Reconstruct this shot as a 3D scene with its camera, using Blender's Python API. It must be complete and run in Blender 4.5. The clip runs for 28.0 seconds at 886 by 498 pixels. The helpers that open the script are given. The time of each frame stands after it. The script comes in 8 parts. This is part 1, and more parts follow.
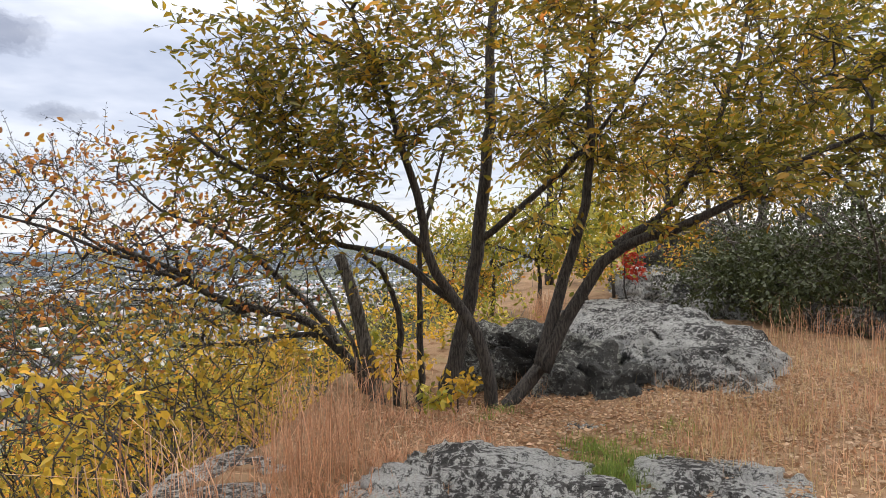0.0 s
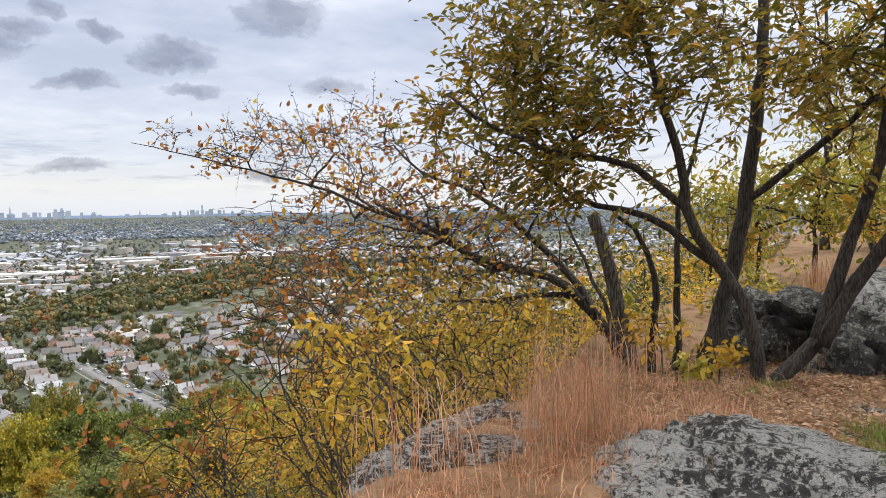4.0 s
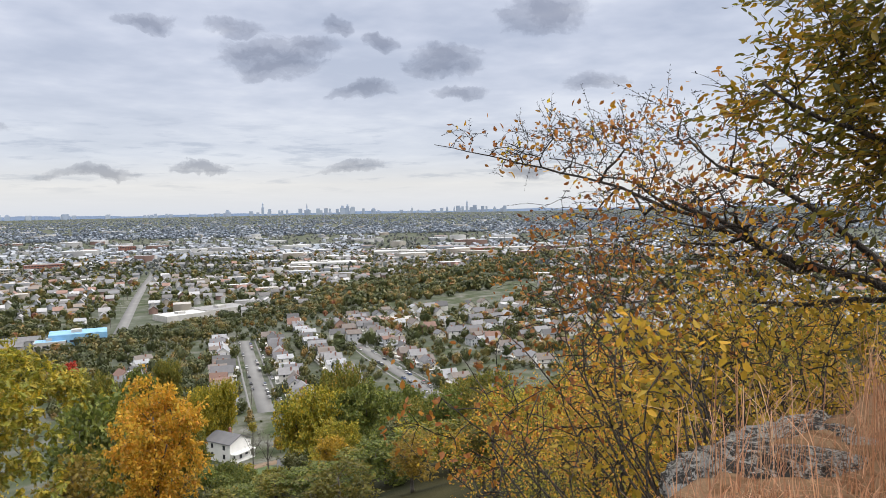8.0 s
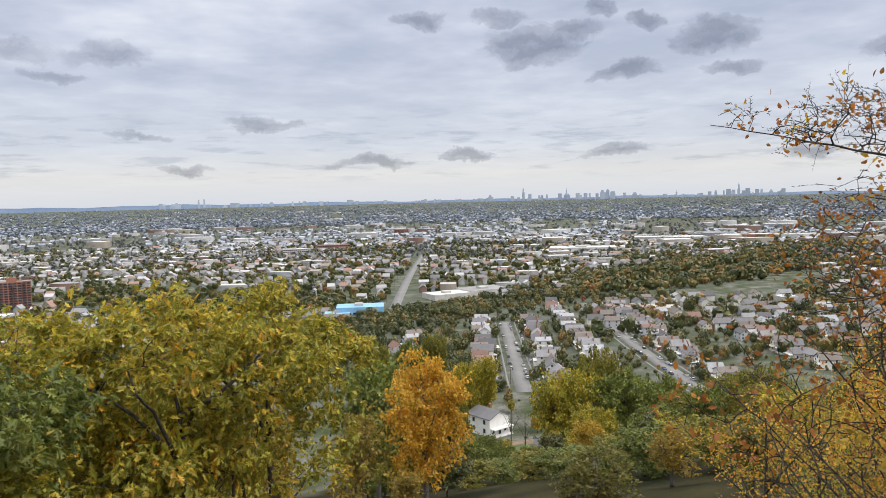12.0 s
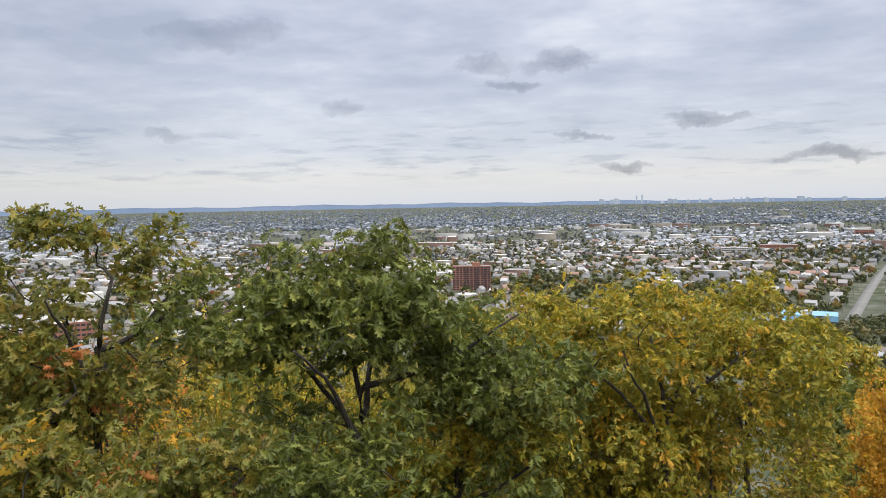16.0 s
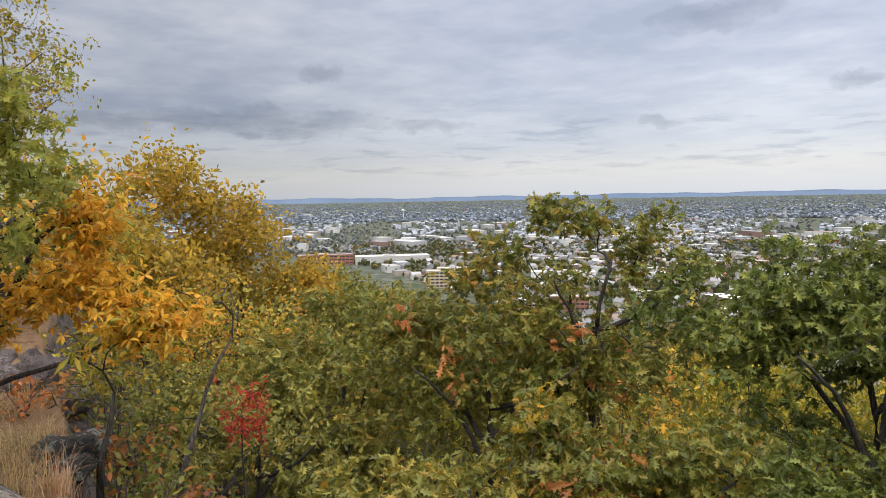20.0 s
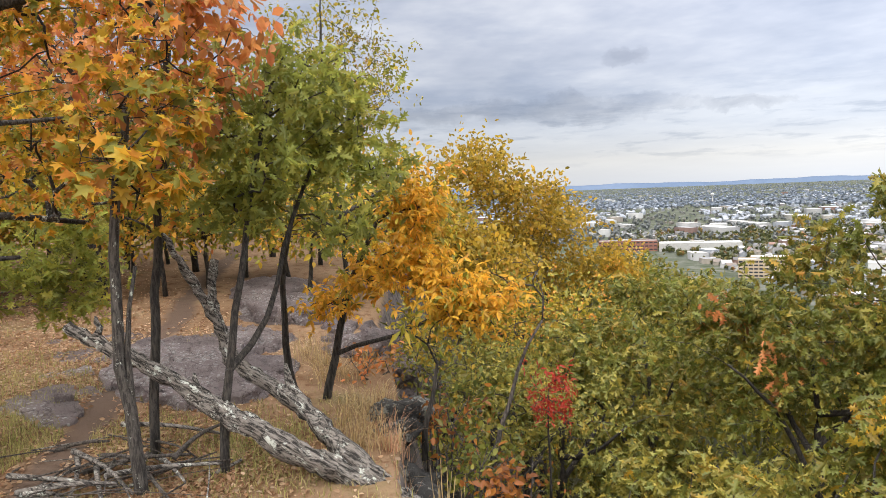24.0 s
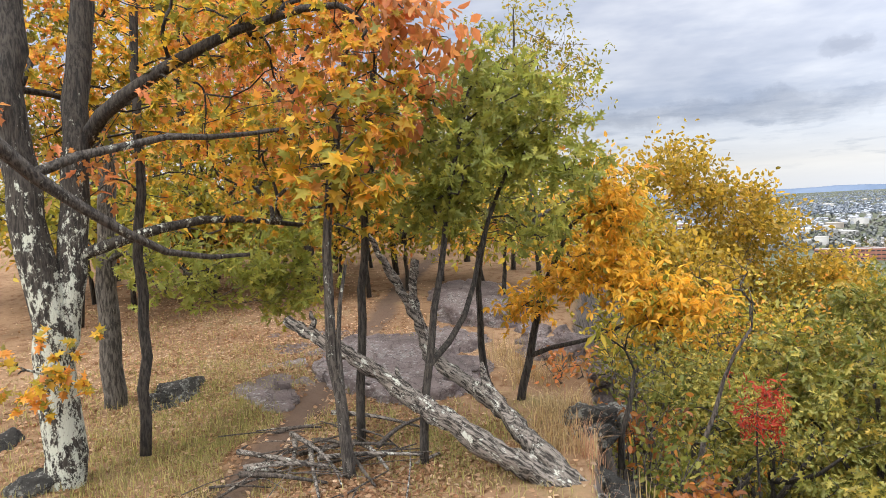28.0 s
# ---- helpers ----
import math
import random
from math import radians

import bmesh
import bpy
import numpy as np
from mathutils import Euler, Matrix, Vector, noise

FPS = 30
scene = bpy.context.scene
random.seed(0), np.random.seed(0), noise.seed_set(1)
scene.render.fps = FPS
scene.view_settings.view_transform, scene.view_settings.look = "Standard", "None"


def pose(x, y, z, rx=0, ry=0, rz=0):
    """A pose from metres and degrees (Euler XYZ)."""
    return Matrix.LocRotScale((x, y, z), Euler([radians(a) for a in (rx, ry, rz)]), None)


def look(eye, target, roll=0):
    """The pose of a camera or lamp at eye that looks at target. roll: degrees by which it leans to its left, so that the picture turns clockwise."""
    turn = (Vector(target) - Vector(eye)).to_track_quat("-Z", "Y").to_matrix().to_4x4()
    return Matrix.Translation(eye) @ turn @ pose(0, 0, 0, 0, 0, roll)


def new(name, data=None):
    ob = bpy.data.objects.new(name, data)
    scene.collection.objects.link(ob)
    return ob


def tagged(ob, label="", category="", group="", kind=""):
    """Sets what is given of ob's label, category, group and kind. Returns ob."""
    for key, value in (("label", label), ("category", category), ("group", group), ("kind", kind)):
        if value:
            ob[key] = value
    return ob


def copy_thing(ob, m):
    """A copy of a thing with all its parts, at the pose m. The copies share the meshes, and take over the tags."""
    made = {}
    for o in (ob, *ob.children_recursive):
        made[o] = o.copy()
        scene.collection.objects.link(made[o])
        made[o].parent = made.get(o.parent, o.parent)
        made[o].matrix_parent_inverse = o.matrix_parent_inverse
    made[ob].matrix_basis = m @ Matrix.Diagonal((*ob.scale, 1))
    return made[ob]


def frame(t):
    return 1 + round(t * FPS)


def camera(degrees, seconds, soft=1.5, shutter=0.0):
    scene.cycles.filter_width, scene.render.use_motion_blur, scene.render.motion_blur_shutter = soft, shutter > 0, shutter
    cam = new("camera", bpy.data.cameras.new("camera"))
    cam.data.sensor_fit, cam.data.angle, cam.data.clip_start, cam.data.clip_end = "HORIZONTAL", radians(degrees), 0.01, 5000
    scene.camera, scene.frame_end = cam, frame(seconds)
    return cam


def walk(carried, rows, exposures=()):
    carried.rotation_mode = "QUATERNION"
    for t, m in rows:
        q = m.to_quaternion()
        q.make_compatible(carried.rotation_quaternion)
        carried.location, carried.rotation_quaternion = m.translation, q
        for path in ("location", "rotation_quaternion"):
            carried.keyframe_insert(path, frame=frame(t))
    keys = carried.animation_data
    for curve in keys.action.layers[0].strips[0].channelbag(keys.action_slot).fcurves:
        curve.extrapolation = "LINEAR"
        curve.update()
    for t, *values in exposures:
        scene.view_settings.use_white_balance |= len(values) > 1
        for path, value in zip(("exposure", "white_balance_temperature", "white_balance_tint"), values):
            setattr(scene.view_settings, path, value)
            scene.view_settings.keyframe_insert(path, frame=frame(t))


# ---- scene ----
import itertools
from math import cos, exp, log, pi, sin, sqrt, tan

# ------------------------------------------------------------------ camera and its way
cam = camera(62.4, 28.0, 0.85)
PATH = [
    (0.0, 1.053, -0.203, 1.544, -78.63, -0.38, -0.81),
    (0.5, 1.046, -0.207, 1.539, -76.68, -0.74, -0.64),
    (1.0, 1.038, -0.207, 1.548, -74.71, -1.23, -0.49),
    (1.5, 1.036, -0.212, 1.545, -72.64, -1.68, -0.38),
    (2.0, 1.049, -0.217, 1.551, -70.05, -2.15, -0.39),
    (2.5, 1.077, -0.182, 1.543, -67.32, -2.48, -0.52),
    (3.0, 1.079, -0.158, 1.540, -64.47, -2.77, -0.69),
    (3.5, 1.082, -0.141, 1.538, -61.82, -3.02, -0.81),
    (5.5, 1.092, -0.124, 1.534, -52.39, -3.07, -0.87),
    (6.0, 1.085, -0.118, 1.531, -49.64, -3.06, -0.75),
    (6.5, 1.075, -0.087, 1.522, -46.85, -3.12, -0.71),
    (7.0, 1.042, -0.053, 1.522, -44.13, -3.19, -0.73),
    (7.5, 0.915, -0.014, 1.543, -41.65, -3.21, -0.86),
    (8.0, 0.787, 0.044, 1.546, -39.36, -3.15, -1.01),
    (8.5, 0.786, 0.087, 1.539, -36.94, -3.04, -1.24),
    (9.0, 0.812, 0.085, 1.532, -34.26, -2.94, -1.45),
    (9.5, 0.840, 0.101, 1.540, -31.47, -2.90, -1.62),
    (10.0, 0.820, 0.072, 1.540, -28.84, -2.89, -1.62),
    (10.5, 0.745, 0.039, 1.519, -26.57, -3.01, -1.56),
    (11.0, 0.671, -0.019, 1.507, -24.50, -3.23, -1.50),
    (11.5, 0.584, -0.081, 1.497, -22.16, -3.56, -1.42),
    (12.0, 0.509, -0.165, 1.532, -19.24, -3.93, -1.36),
    (12.5, 0.359, -0.189, 1.508, -15.50, -4.20, -1.39),
    (14.5, -0.406, -0.288, 1.445, 1.15, -3.83, -1.48),
    (15.0, -0.463, -0.329, 1.460, 4.60, -3.83, -1.35),
    (15.5, -0.521, -0.299, 1.464, 8.69, -3.74, -1.27),
    (16.0, -0.544, -0.248, 1.463, 13.95, -3.54, -1.07),
    (16.5, -0.570, -0.249, 1.468, 19.91, -3.32, -0.82),
    (17.0, -0.620, -0.226, 1.457, 25.82, -3.17, -0.57),
    (17.5, -0.638, -0.211, 1.457, 31.06, -3.12, -0.43),
    (18.0, -0.654, -0.208, 1.488, 35.50, -3.31, -0.18),
    (18.5, -0.669, -0.216, 1.488, 39.50, -3.42, -0.29),
    (19.0, -0.680, -0.227, 1.496, 43.32, -3.58, -0.39),
    (19.5, -0.711, -0.214, 1.529, 47.03, -3.87, -0.77),
    (20.0, -0.754, -0.165, 1.527, 50.82, -4.02, -1.03),
    (20.5, -0.797, -0.171, 1.536, 54.44, -4.18, -1.30),
    (21.0, -0.832, -0.175, 1.537, 58.00, -4.35, -1.50),
    (21.5, -0.823, -0.184, 1.539, 61.37, -4.52, -1.57),
    (23.5, -0.828, -0.194, 1.522, 71.89, -4.57, -2.05),
    (24.0, -0.832, -0.194, 1.518, 74.21, -4.46, -2.23),
    (24.5, -0.834, -0.200, 1.514, 76.46, -4.41, -2.40),
    (25.0, -0.835, -0.205, 1.495, 78.63, -4.24, -2.84),
    (25.5, -0.824, -0.203, 1.492, 80.75, -4.18, -3.06),
    (26.0, -0.831, -0.205, 1.484, 82.63, -4.04, -3.25),
    (26.5, -0.830, -0.208, 1.484, 84.50, -3.89, -3.29),
    (27.0, -0.832, -0.210, 1.483, 86.23, -3.67, -3.27),
    (27.5, -0.824, -0.217, 1.480, 87.73, -3.42, -3.19),
    (28.0, -0.829, -0.222, 1.474, 89.11, -3.19, -3.05),
]
# seconds, x, y, z, heading to the left of +y, tilt up, lean
walk(cam, [(t, look((x, y, z), (x - sin(radians(h)) * cos(radians(p)), y + cos(radians(h)) * cos(radians(p)), z + sin(radians(p))), roll))
           for t, x, y, z, h, p, roll in PATH], [(0, 0.36), (3, 0.3), (6, 0.16), (8, 0.08), (10, 0.02), (19, 0.02), (21, 0.18), (24, 0.46), (28, 0.64)])

# ------------------------------------------------------------------ sky and sun
CLOUDS = [   # heading, elevation, half width, half height in degrees
    (-47.1, 14.4, 3.5, 1.2),
    (-39.7, 11.3, 3.1, 1.1),
    (-26.2, 11.3, 3.3, 1.5),
    (-23.8, 13.4, 2.2, 0.7),
    (-33.1, 9.1, 2.7, 0.6),
    (-29.3, 12.2, 2.0, 0.7),
    (-17.7, 13.5, 2.0, 0.6),
    (-41.2, 9.0, 2.4, 0.5),
    (-21.0, 3.4, 2.0, 0.4),
    (-13.8, 3.0, 2.9, 0.4),
    (-31.3, 13.7, 1.2, 0.6),
    (-34.7, 12.7, 1.5, 0.6),
    (-51.1, 9.3, 2.4, 0.7),
    (29.8, 12.6, 4.9, 1.1),
    (21.3, 7.5, 1.7, 0.5),
    (5.0, 10.8, 2.7, 0.9),
    (10.1, 10.4, 2.4, 0.7),
    (34.2, 5.2, 1.6, 0.4),
    (51.3, 5.5, 3.3, 0.5),
    (8.1, 8.8, 2.0, 0.4),
    (2.7, 5.0, 2.0, 0.3),
    (65.4, 5.9, 10.2, 1.0),
    (59.8, 9.3, 1.8, 0.7),
    (-5.9, 5.9, 2.7, 0.5),
    (-14.5, 3.2, 2.7, 0.4),
    (-32.3, 3.2, 2.7, 0.4),
    (-45.9, 2.9, 2.2, 0.4),
    (-0.1, 2.5, 1.8, 0.3),
    (73.1, 5.8, 5.3, 0.7),
]


class Tree:
    """Short hand for building node trees."""

    def __init__(self, tree):
        self.t = tree
        tree.nodes.clear()

    def n(self, kind, **values):
        node = self.t.nodes.new(kind)
        for key, value in values.items():
            if key in node.bl_rna.properties:
                setattr(node, key, value)
            else:
                self.put(node.inputs[key.replace("_", " ")], value)
        return node

    def put(self, socket, value):
        if isinstance(value, bpy.types.NodeSocket):
            self.t.links.new(value, socket)
        else:
            socket.default_value = value

    def math(self, op, a, b=0.0, c=0.0):
        node = self.t.nodes.new("ShaderNodeMath")
        node.operation = op
        for s, v in zip(node.inputs, (a, b, c)):
            self.put(s, v)
        return node.outputs[0]

    def vec(self, op, a, b=(0, 0, 0)):
        node = self.t.nodes.new("ShaderNodeVectorMath")
        node.operation = op
        self.put(node.inputs[0], a)
        self.put(node.inputs[1], b)
        return node.outputs["Value"] if op in ("LENGTH", "DOT_PRODUCT") else node.outputs[0]

    def noise(self, vector, scale, detail=4.0, rough=0.55):
        node = self.t.nodes.new("ShaderNodeTexNoise")
        self.put(node.inputs["Vector"], vector)
        for k, v in (("Scale", scale), ("Detail", detail), ("Roughness", rough)):
            self.put(node.inputs[k], v)
        return node.outputs["Fac"]

    def ramp(self, fac, stops, mode="LINEAR"):
        node = self.t.nodes.new("ShaderNodeValToRGB")
        node.color_ramp.interpolation = mode
        e = node.color_ramp.elements
        while len(e) < len(stops):
            e.new(0.5)
        for el, (p, c) in zip(e, stops):
            el.position, el.color = p, (*c, 1) if len(c) == 3 else c
        self.put(node.inputs[0], fac)
        return node.outputs[0]

    def mix(self, fac, a, b, mode="MIX"):
        node = self.t.nodes.new("ShaderNodeMix")
        node.data_type, node.blend_type = "RGBA", mode
        self.put(node.inputs[0], fac)
        for s, v in ((node.inputs[6], a), (node.inputs[7], b)):
            self.put(s, (*v, 1) if isinstance(v, tuple) and len(v) == 3 else v)
        return node.outputs[2]


SUN_HEAD, SUN_UP = -128.0, 42.0
world = bpy.data.worlds.new("overcast_sky")
scene.world = world
world.use_nodes = True
wt = Tree(world.node_tree)
way = wt.n("ShaderNodeTexCoord").outputs["Generated"]
sky = wt.n("ShaderNodeTexSky", sky_type="NISHITA", sun_disc=False, sun_elevation=radians(SUN_UP), sun_rotation=radians(-SUN_HEAD)).outputs[0]
sky = wt.vec("MULTIPLY", sky, (0.06, 0.06, 0.06))
sep = wt.n("ShaderNodeSeparateXYZ", Vector=way)
up = sep.outputs[2]
# the cloud deck, seen as a flat sheet overhead
flat = wt.n("ShaderNodeCombineXYZ", X=wt.math("DIVIDE", sep.outputs[0], wt.math("ADD", wt.math("MAXIMUM", up, 0.0), 0.09)),
            Y=wt.math("DIVIDE", sep.outputs[1], wt.math("ADD", wt.math("MAXIMUM", up, 0.0), 0.09))).outputs[0]
deck = wt.noise(flat, 0.55, 5.0, 0.55)
deck2 = wt.noise(flat, 2.2, 5.0, 0.6)
tone = wt.math("ADD", wt.math("MULTIPLY", deck, 0.75), wt.math("MULTIPLY", deck2, 0.25))
base = wt.ramp(tone, [(0.38, (0.445, 0.50, 0.64)), (0.50, (0.60, 0.645, 0.775)), (0.61, (0.80, 0.83, 0.92))])
low = wt.ramp(up, [(0.0, (0.70, 0.73, 0.79)), (0.035, (0.80, 0.79, 0.77)), (0.075, (0.68, 0.72, 0.785)), (0.16, (0.60, 0.645, 0.74))])
lowfac = wt.ramp(up, [(0.0, (1, 1, 1)), (0.05, (0.8, 0.8, 0.8)), (0.22, (0.15, 0.15, 0.15)), (0.5, (0, 0, 0))])
deckcol = wt.mix(lowfac, base, low)
wob = wt.vec("SCALE", wt.vec("SUBTRACT", wt.n("ShaderNodeTexNoise", Vector=way, Scale=16.0, Detail=5.0, Roughness=0.6).outputs["Color"], (0.5, 0.5, 0.5)))
wob.node.inputs["Scale"].default_value = 0.05
moved = wt.vec("ADD", way, wob)
mask = None
for head, rise, wide, tall in CLOUDS:
    a, e = radians(head), radians(rise)
    ahead = Vector((-sin(a) * cos(e), cos(a) * cos(e), sin(e)))
    side = Vector((cos(a), sin(a), 0))
    above = side.cross(ahead)
    u = wt.math("DIVIDE", wt.vec("DOT_PRODUCT", moved, tuple(side)), radians(wide) * 1.15)
    v = wt.math("DIVIDE", wt.math("SUBTRACT", wt.vec("DOT_PRODUCT", moved, tuple(above)), 0.0), radians(tall) * 1.25)
    f = wt.math("ADD", wt.math("MULTIPLY", u, u), wt.math("MULTIPLY", v, v))
    f = wt.math("ADD", f, wt.math("MULTIPLY", wt.math("LESS_THAN", wt.vec("DOT_PRODUCT", way, tuple(ahead)), 0.5), 9.0))
    mask = f if mask is None else wt.math("MINIMUM", mask, f)
ragged = wt.noise(wt.vec("MULTIPLY", moved, (1.0, 1.0, 2.6)), 21.0, 6.0, 0.62)
mask = wt.math("ADD", mask, wt.math("MULTIPLY", wt.math("SUBTRACT", ragged, 0.5), 1.9))
puff = wt.ramp(mask, [(0.0, (0.8, 0.8, 0.8)), (0.4, (0.52, 0.52, 0.52)), (1.15, (0, 0, 0))], "EASE")
thick = wt.ramp(wt.math("ADD", wt.math("MULTIPLY", sep.outputs[0], 0.5), 0.5), [(0.32, (0.5, 0.5, 0.5)), (0.55, (1, 1, 1))])   # the loose clouds thin out to the north
deckcol = wt.mix(wt.math("MULTIPLY", puff, thick), deckcol, wt.mix(1.0, deckcol, (0.46, 0.47, 0.515), "MULTIPLY"))
# rows of cloudlets low down, and long grey-blue streaks to the north
small = wt.noise(wt.vec("MULTIPLY", way, (1.0, 1.0, 7.5)), 13.0, 5.0, 0.6)
belt = wt.ramp(up, [(0.022, (0, 0, 0)), (0.04, (1, 1, 1)), (0.085, (1, 1, 1)), (0.14, (0, 0, 0))])
deckcol = wt.mix(wt.math("MULTIPLY", wt.math("MULTIPLY", wt.ramp(small, [(0.53, (0, 0, 0)), (0.66, (1, 1, 1))]), belt), 0.75), deckcol, wt.mix(1.0, deckcol, (0.72, 0.75, 0.80), "MULTIPLY"))
streak = wt.noise(wt.vec("MULTIPLY", way, (1.0, 1.0, 4.6)), 4.2, 6.0, 0.58)
north = wt.ramp(wt.math("MULTIPLY", sep.outputs[0], -1.0), [(0.45, (0, 0, 0)), (0.85, (1, 1, 1))])
high = wt.ramp(up, [(0.035, (0, 0, 0)), (0.09, (1, 1, 1)), (0.4, (0, 0, 0))])
deckcol = wt.mix(wt.math("MULTIPLY", wt.math("MULTIPLY", wt.ramp(streak, [(0.47, (0, 0, 0)), (0.63, (1, 1, 1))]), north), high), deckcol, wt.mix(1.0, deckcol, (0.75, 0.79, 0.86), "MULTIPLY"))
bright_side = wt.ramp(wt.math("ADD", wt.math("MULTIPLY", sep.outputs[0], 0.5), 0.5), [(0.0, (0.66, 0.66, 0.675)), (0.14, (0.97, 0.97, 0.97)), (0.28, (1.06, 1.06, 1.06)), (1.0, (1.06, 1.06, 1.06))])
out = wt.mix(0.9, sky, deckcol)
out = wt.mix(1.0, out, wt.ramp(up, [(0.27, (1, 1, 1)), (0.55, (3.0, 2.75, 2.35)), (1.0, (4.4, 4.0, 3.3))]), "MULTIPLY")
out = wt.vec("SCALE", out)
wt.put(out.node.inputs["Scale"], bright_side)            # an overcast sky is brightest overhead, and on the sun's side
bg = wt.n("ShaderNodeBackground", Color=out, Strength=1.0)
wt.t.links.new(bg.outputs[0], wt.n("ShaderNodeOutputWorld").inputs[0])
sun = new("sun", bpy.data.lights.new("sun", "SUN"))
sun.data.energy, sun.data.angle, sun.data.color = 1.5, radians(22), (1.0, 0.96, 0.9)
sun.matrix_world = look((0, 0, 60), (sin(radians(SUN_HEAD)) * cos(radians(SUN_UP)) * 9, -cos(radians(SUN_HEAD)) * cos(radians(SUN_UP)) * 9, 60 - sin(radians(SUN_UP)) * 9))


# ------------------------------------------------------------------ materials
def material(name):
    m = bpy.data.materials.new(name)
    m.use_nodes = True
    t = Tree(m.node_tree)
    b = t.n("ShaderNodeBsdfPrincipled")
    o = t.n("ShaderNodeOutputMaterial")
    t.t.links.new(b.outputs[0], o.inputs[0])
    return m, t, b, o


def bump(t, b, height, strength, distance=0.02):
    node = t.n("ShaderNodeBump", Height=height, Strength=strength, Distance=distance)
    t.t.links.new(node.outputs[0], b.inputs["Normal"])


def leaf_material(name, stops, rough=0.5, through_light=0.53, by="island", spread=0.25, drifting=0.9):
    """Leaves: one colour a leaf, drifting over the crown, with light passing through."""
    m, t, b, o = material(name)
    geo = t.n("ShaderNodeNewGeometry")
    pos = t.n("ShaderNodeTexCoord").outputs["Object"]
    drift = t.noise(pos, drifting, 2.0)
    r = geo.outputs["Random Per Island"]
    if by == "place":                                            # one colour a tree, by where it stands
        r = t.math("ADD", t.math("MULTIPLY", t.math("SUBTRACT", drift, 0.5), 2.6), t.math("ADD", t.math("MULTIPLY", r, 0.07), 0.4))
    elif by == "tree":
        r = t.math("ADD", t.math("MULTIPLY", t.n("ShaderNodeObjectInfo").outputs["Random"], 1 - spread), t.math("MULTIPLY", r, spread))
    else:
        r = t.math("ADD", t.math("MULTIPLY", r, 0.62), t.math("MULTIPLY", t.math("SUBTRACT", drift, 0.24), 0.75))
    col = t.ramp(r, stops)
    shade = t.ramp(t.math("FRACT", t.math("MULTIPLY", geo.outputs["Random Per Island"], 7.31)), [(0, (0.6, 0.6, 0.6)), (1, (1.25, 1.25, 1.25))])
    col = t.mix(1.0, col, shade, "MULTIPLY")
    vein = t.noise(pos, 30.0, 2.0)
    col = t.mix(t.math("MULTIPLY", vein, 0.25), col, (0.12, 0.08, 0.02))
    t.put(b.inputs["Base Color"], col)
    b.inputs["Roughness"].default_value = rough
    b.inputs["Specular IOR Level"].default_value = 0.42
    tr = t.n("ShaderNodeBsdfTranslucent", Color=col)
    mx = t.n("ShaderNodeMixShader", Fac=through_light)
    t.t.links.new(b.outputs[0], mx.inputs[1])
    t.t.links.new(tr.outputs[0], mx.inputs[2])
    t.t.links.new(mx.outputs[0], o.inputs[0])
    return m


def surface(name, stops, scale=2.0, rough=0.85, relief=0.4, fine=25.0, by="noise", metal=0.0, distance=0.02, dirt=0.25):
    """A plain surface with variation at two scales."""
    m, t, b, o = material(name)
    pos = t.n("ShaderNodeTexCoord").outputs["Object"]
    big, small = t.noise(pos, scale, 5.0), t.noise(pos, fine, 4.0)
    if by == "noise":
        r = big
    elif by == "island":
        r = t.n("ShaderNodeNewGeometry").outputs["Random Per Island"]
    else:
        r = t.n("ShaderNodeObjectInfo").outputs["Random"]
    col = t.ramp(r, stops, "LINEAR" if by == "noise" else "CONSTANT")
    if by != "noise":
        col = t.mix(1.0, col, t.ramp(big, [(0.3, (0.86, 0.86, 0.86)), (0.7, (1.06, 1.06, 1.06))]), "MULTIPLY")
    col = t.mix(t.math("MULTIPLY", t.ramp(small, [(0.35, (0, 0, 0)), (0.75, (1, 1, 1))]), dirt), col, tuple(0.45 * c for c in stops[0][1][:3]))
    t.put(b.inputs["Base Color"], col)
    b.inputs["Roughness"].default_value, b.inputs["Metallic"].default_value = rough, metal
    if relief:
        bump(t, b, small, relief, distance)
    return m


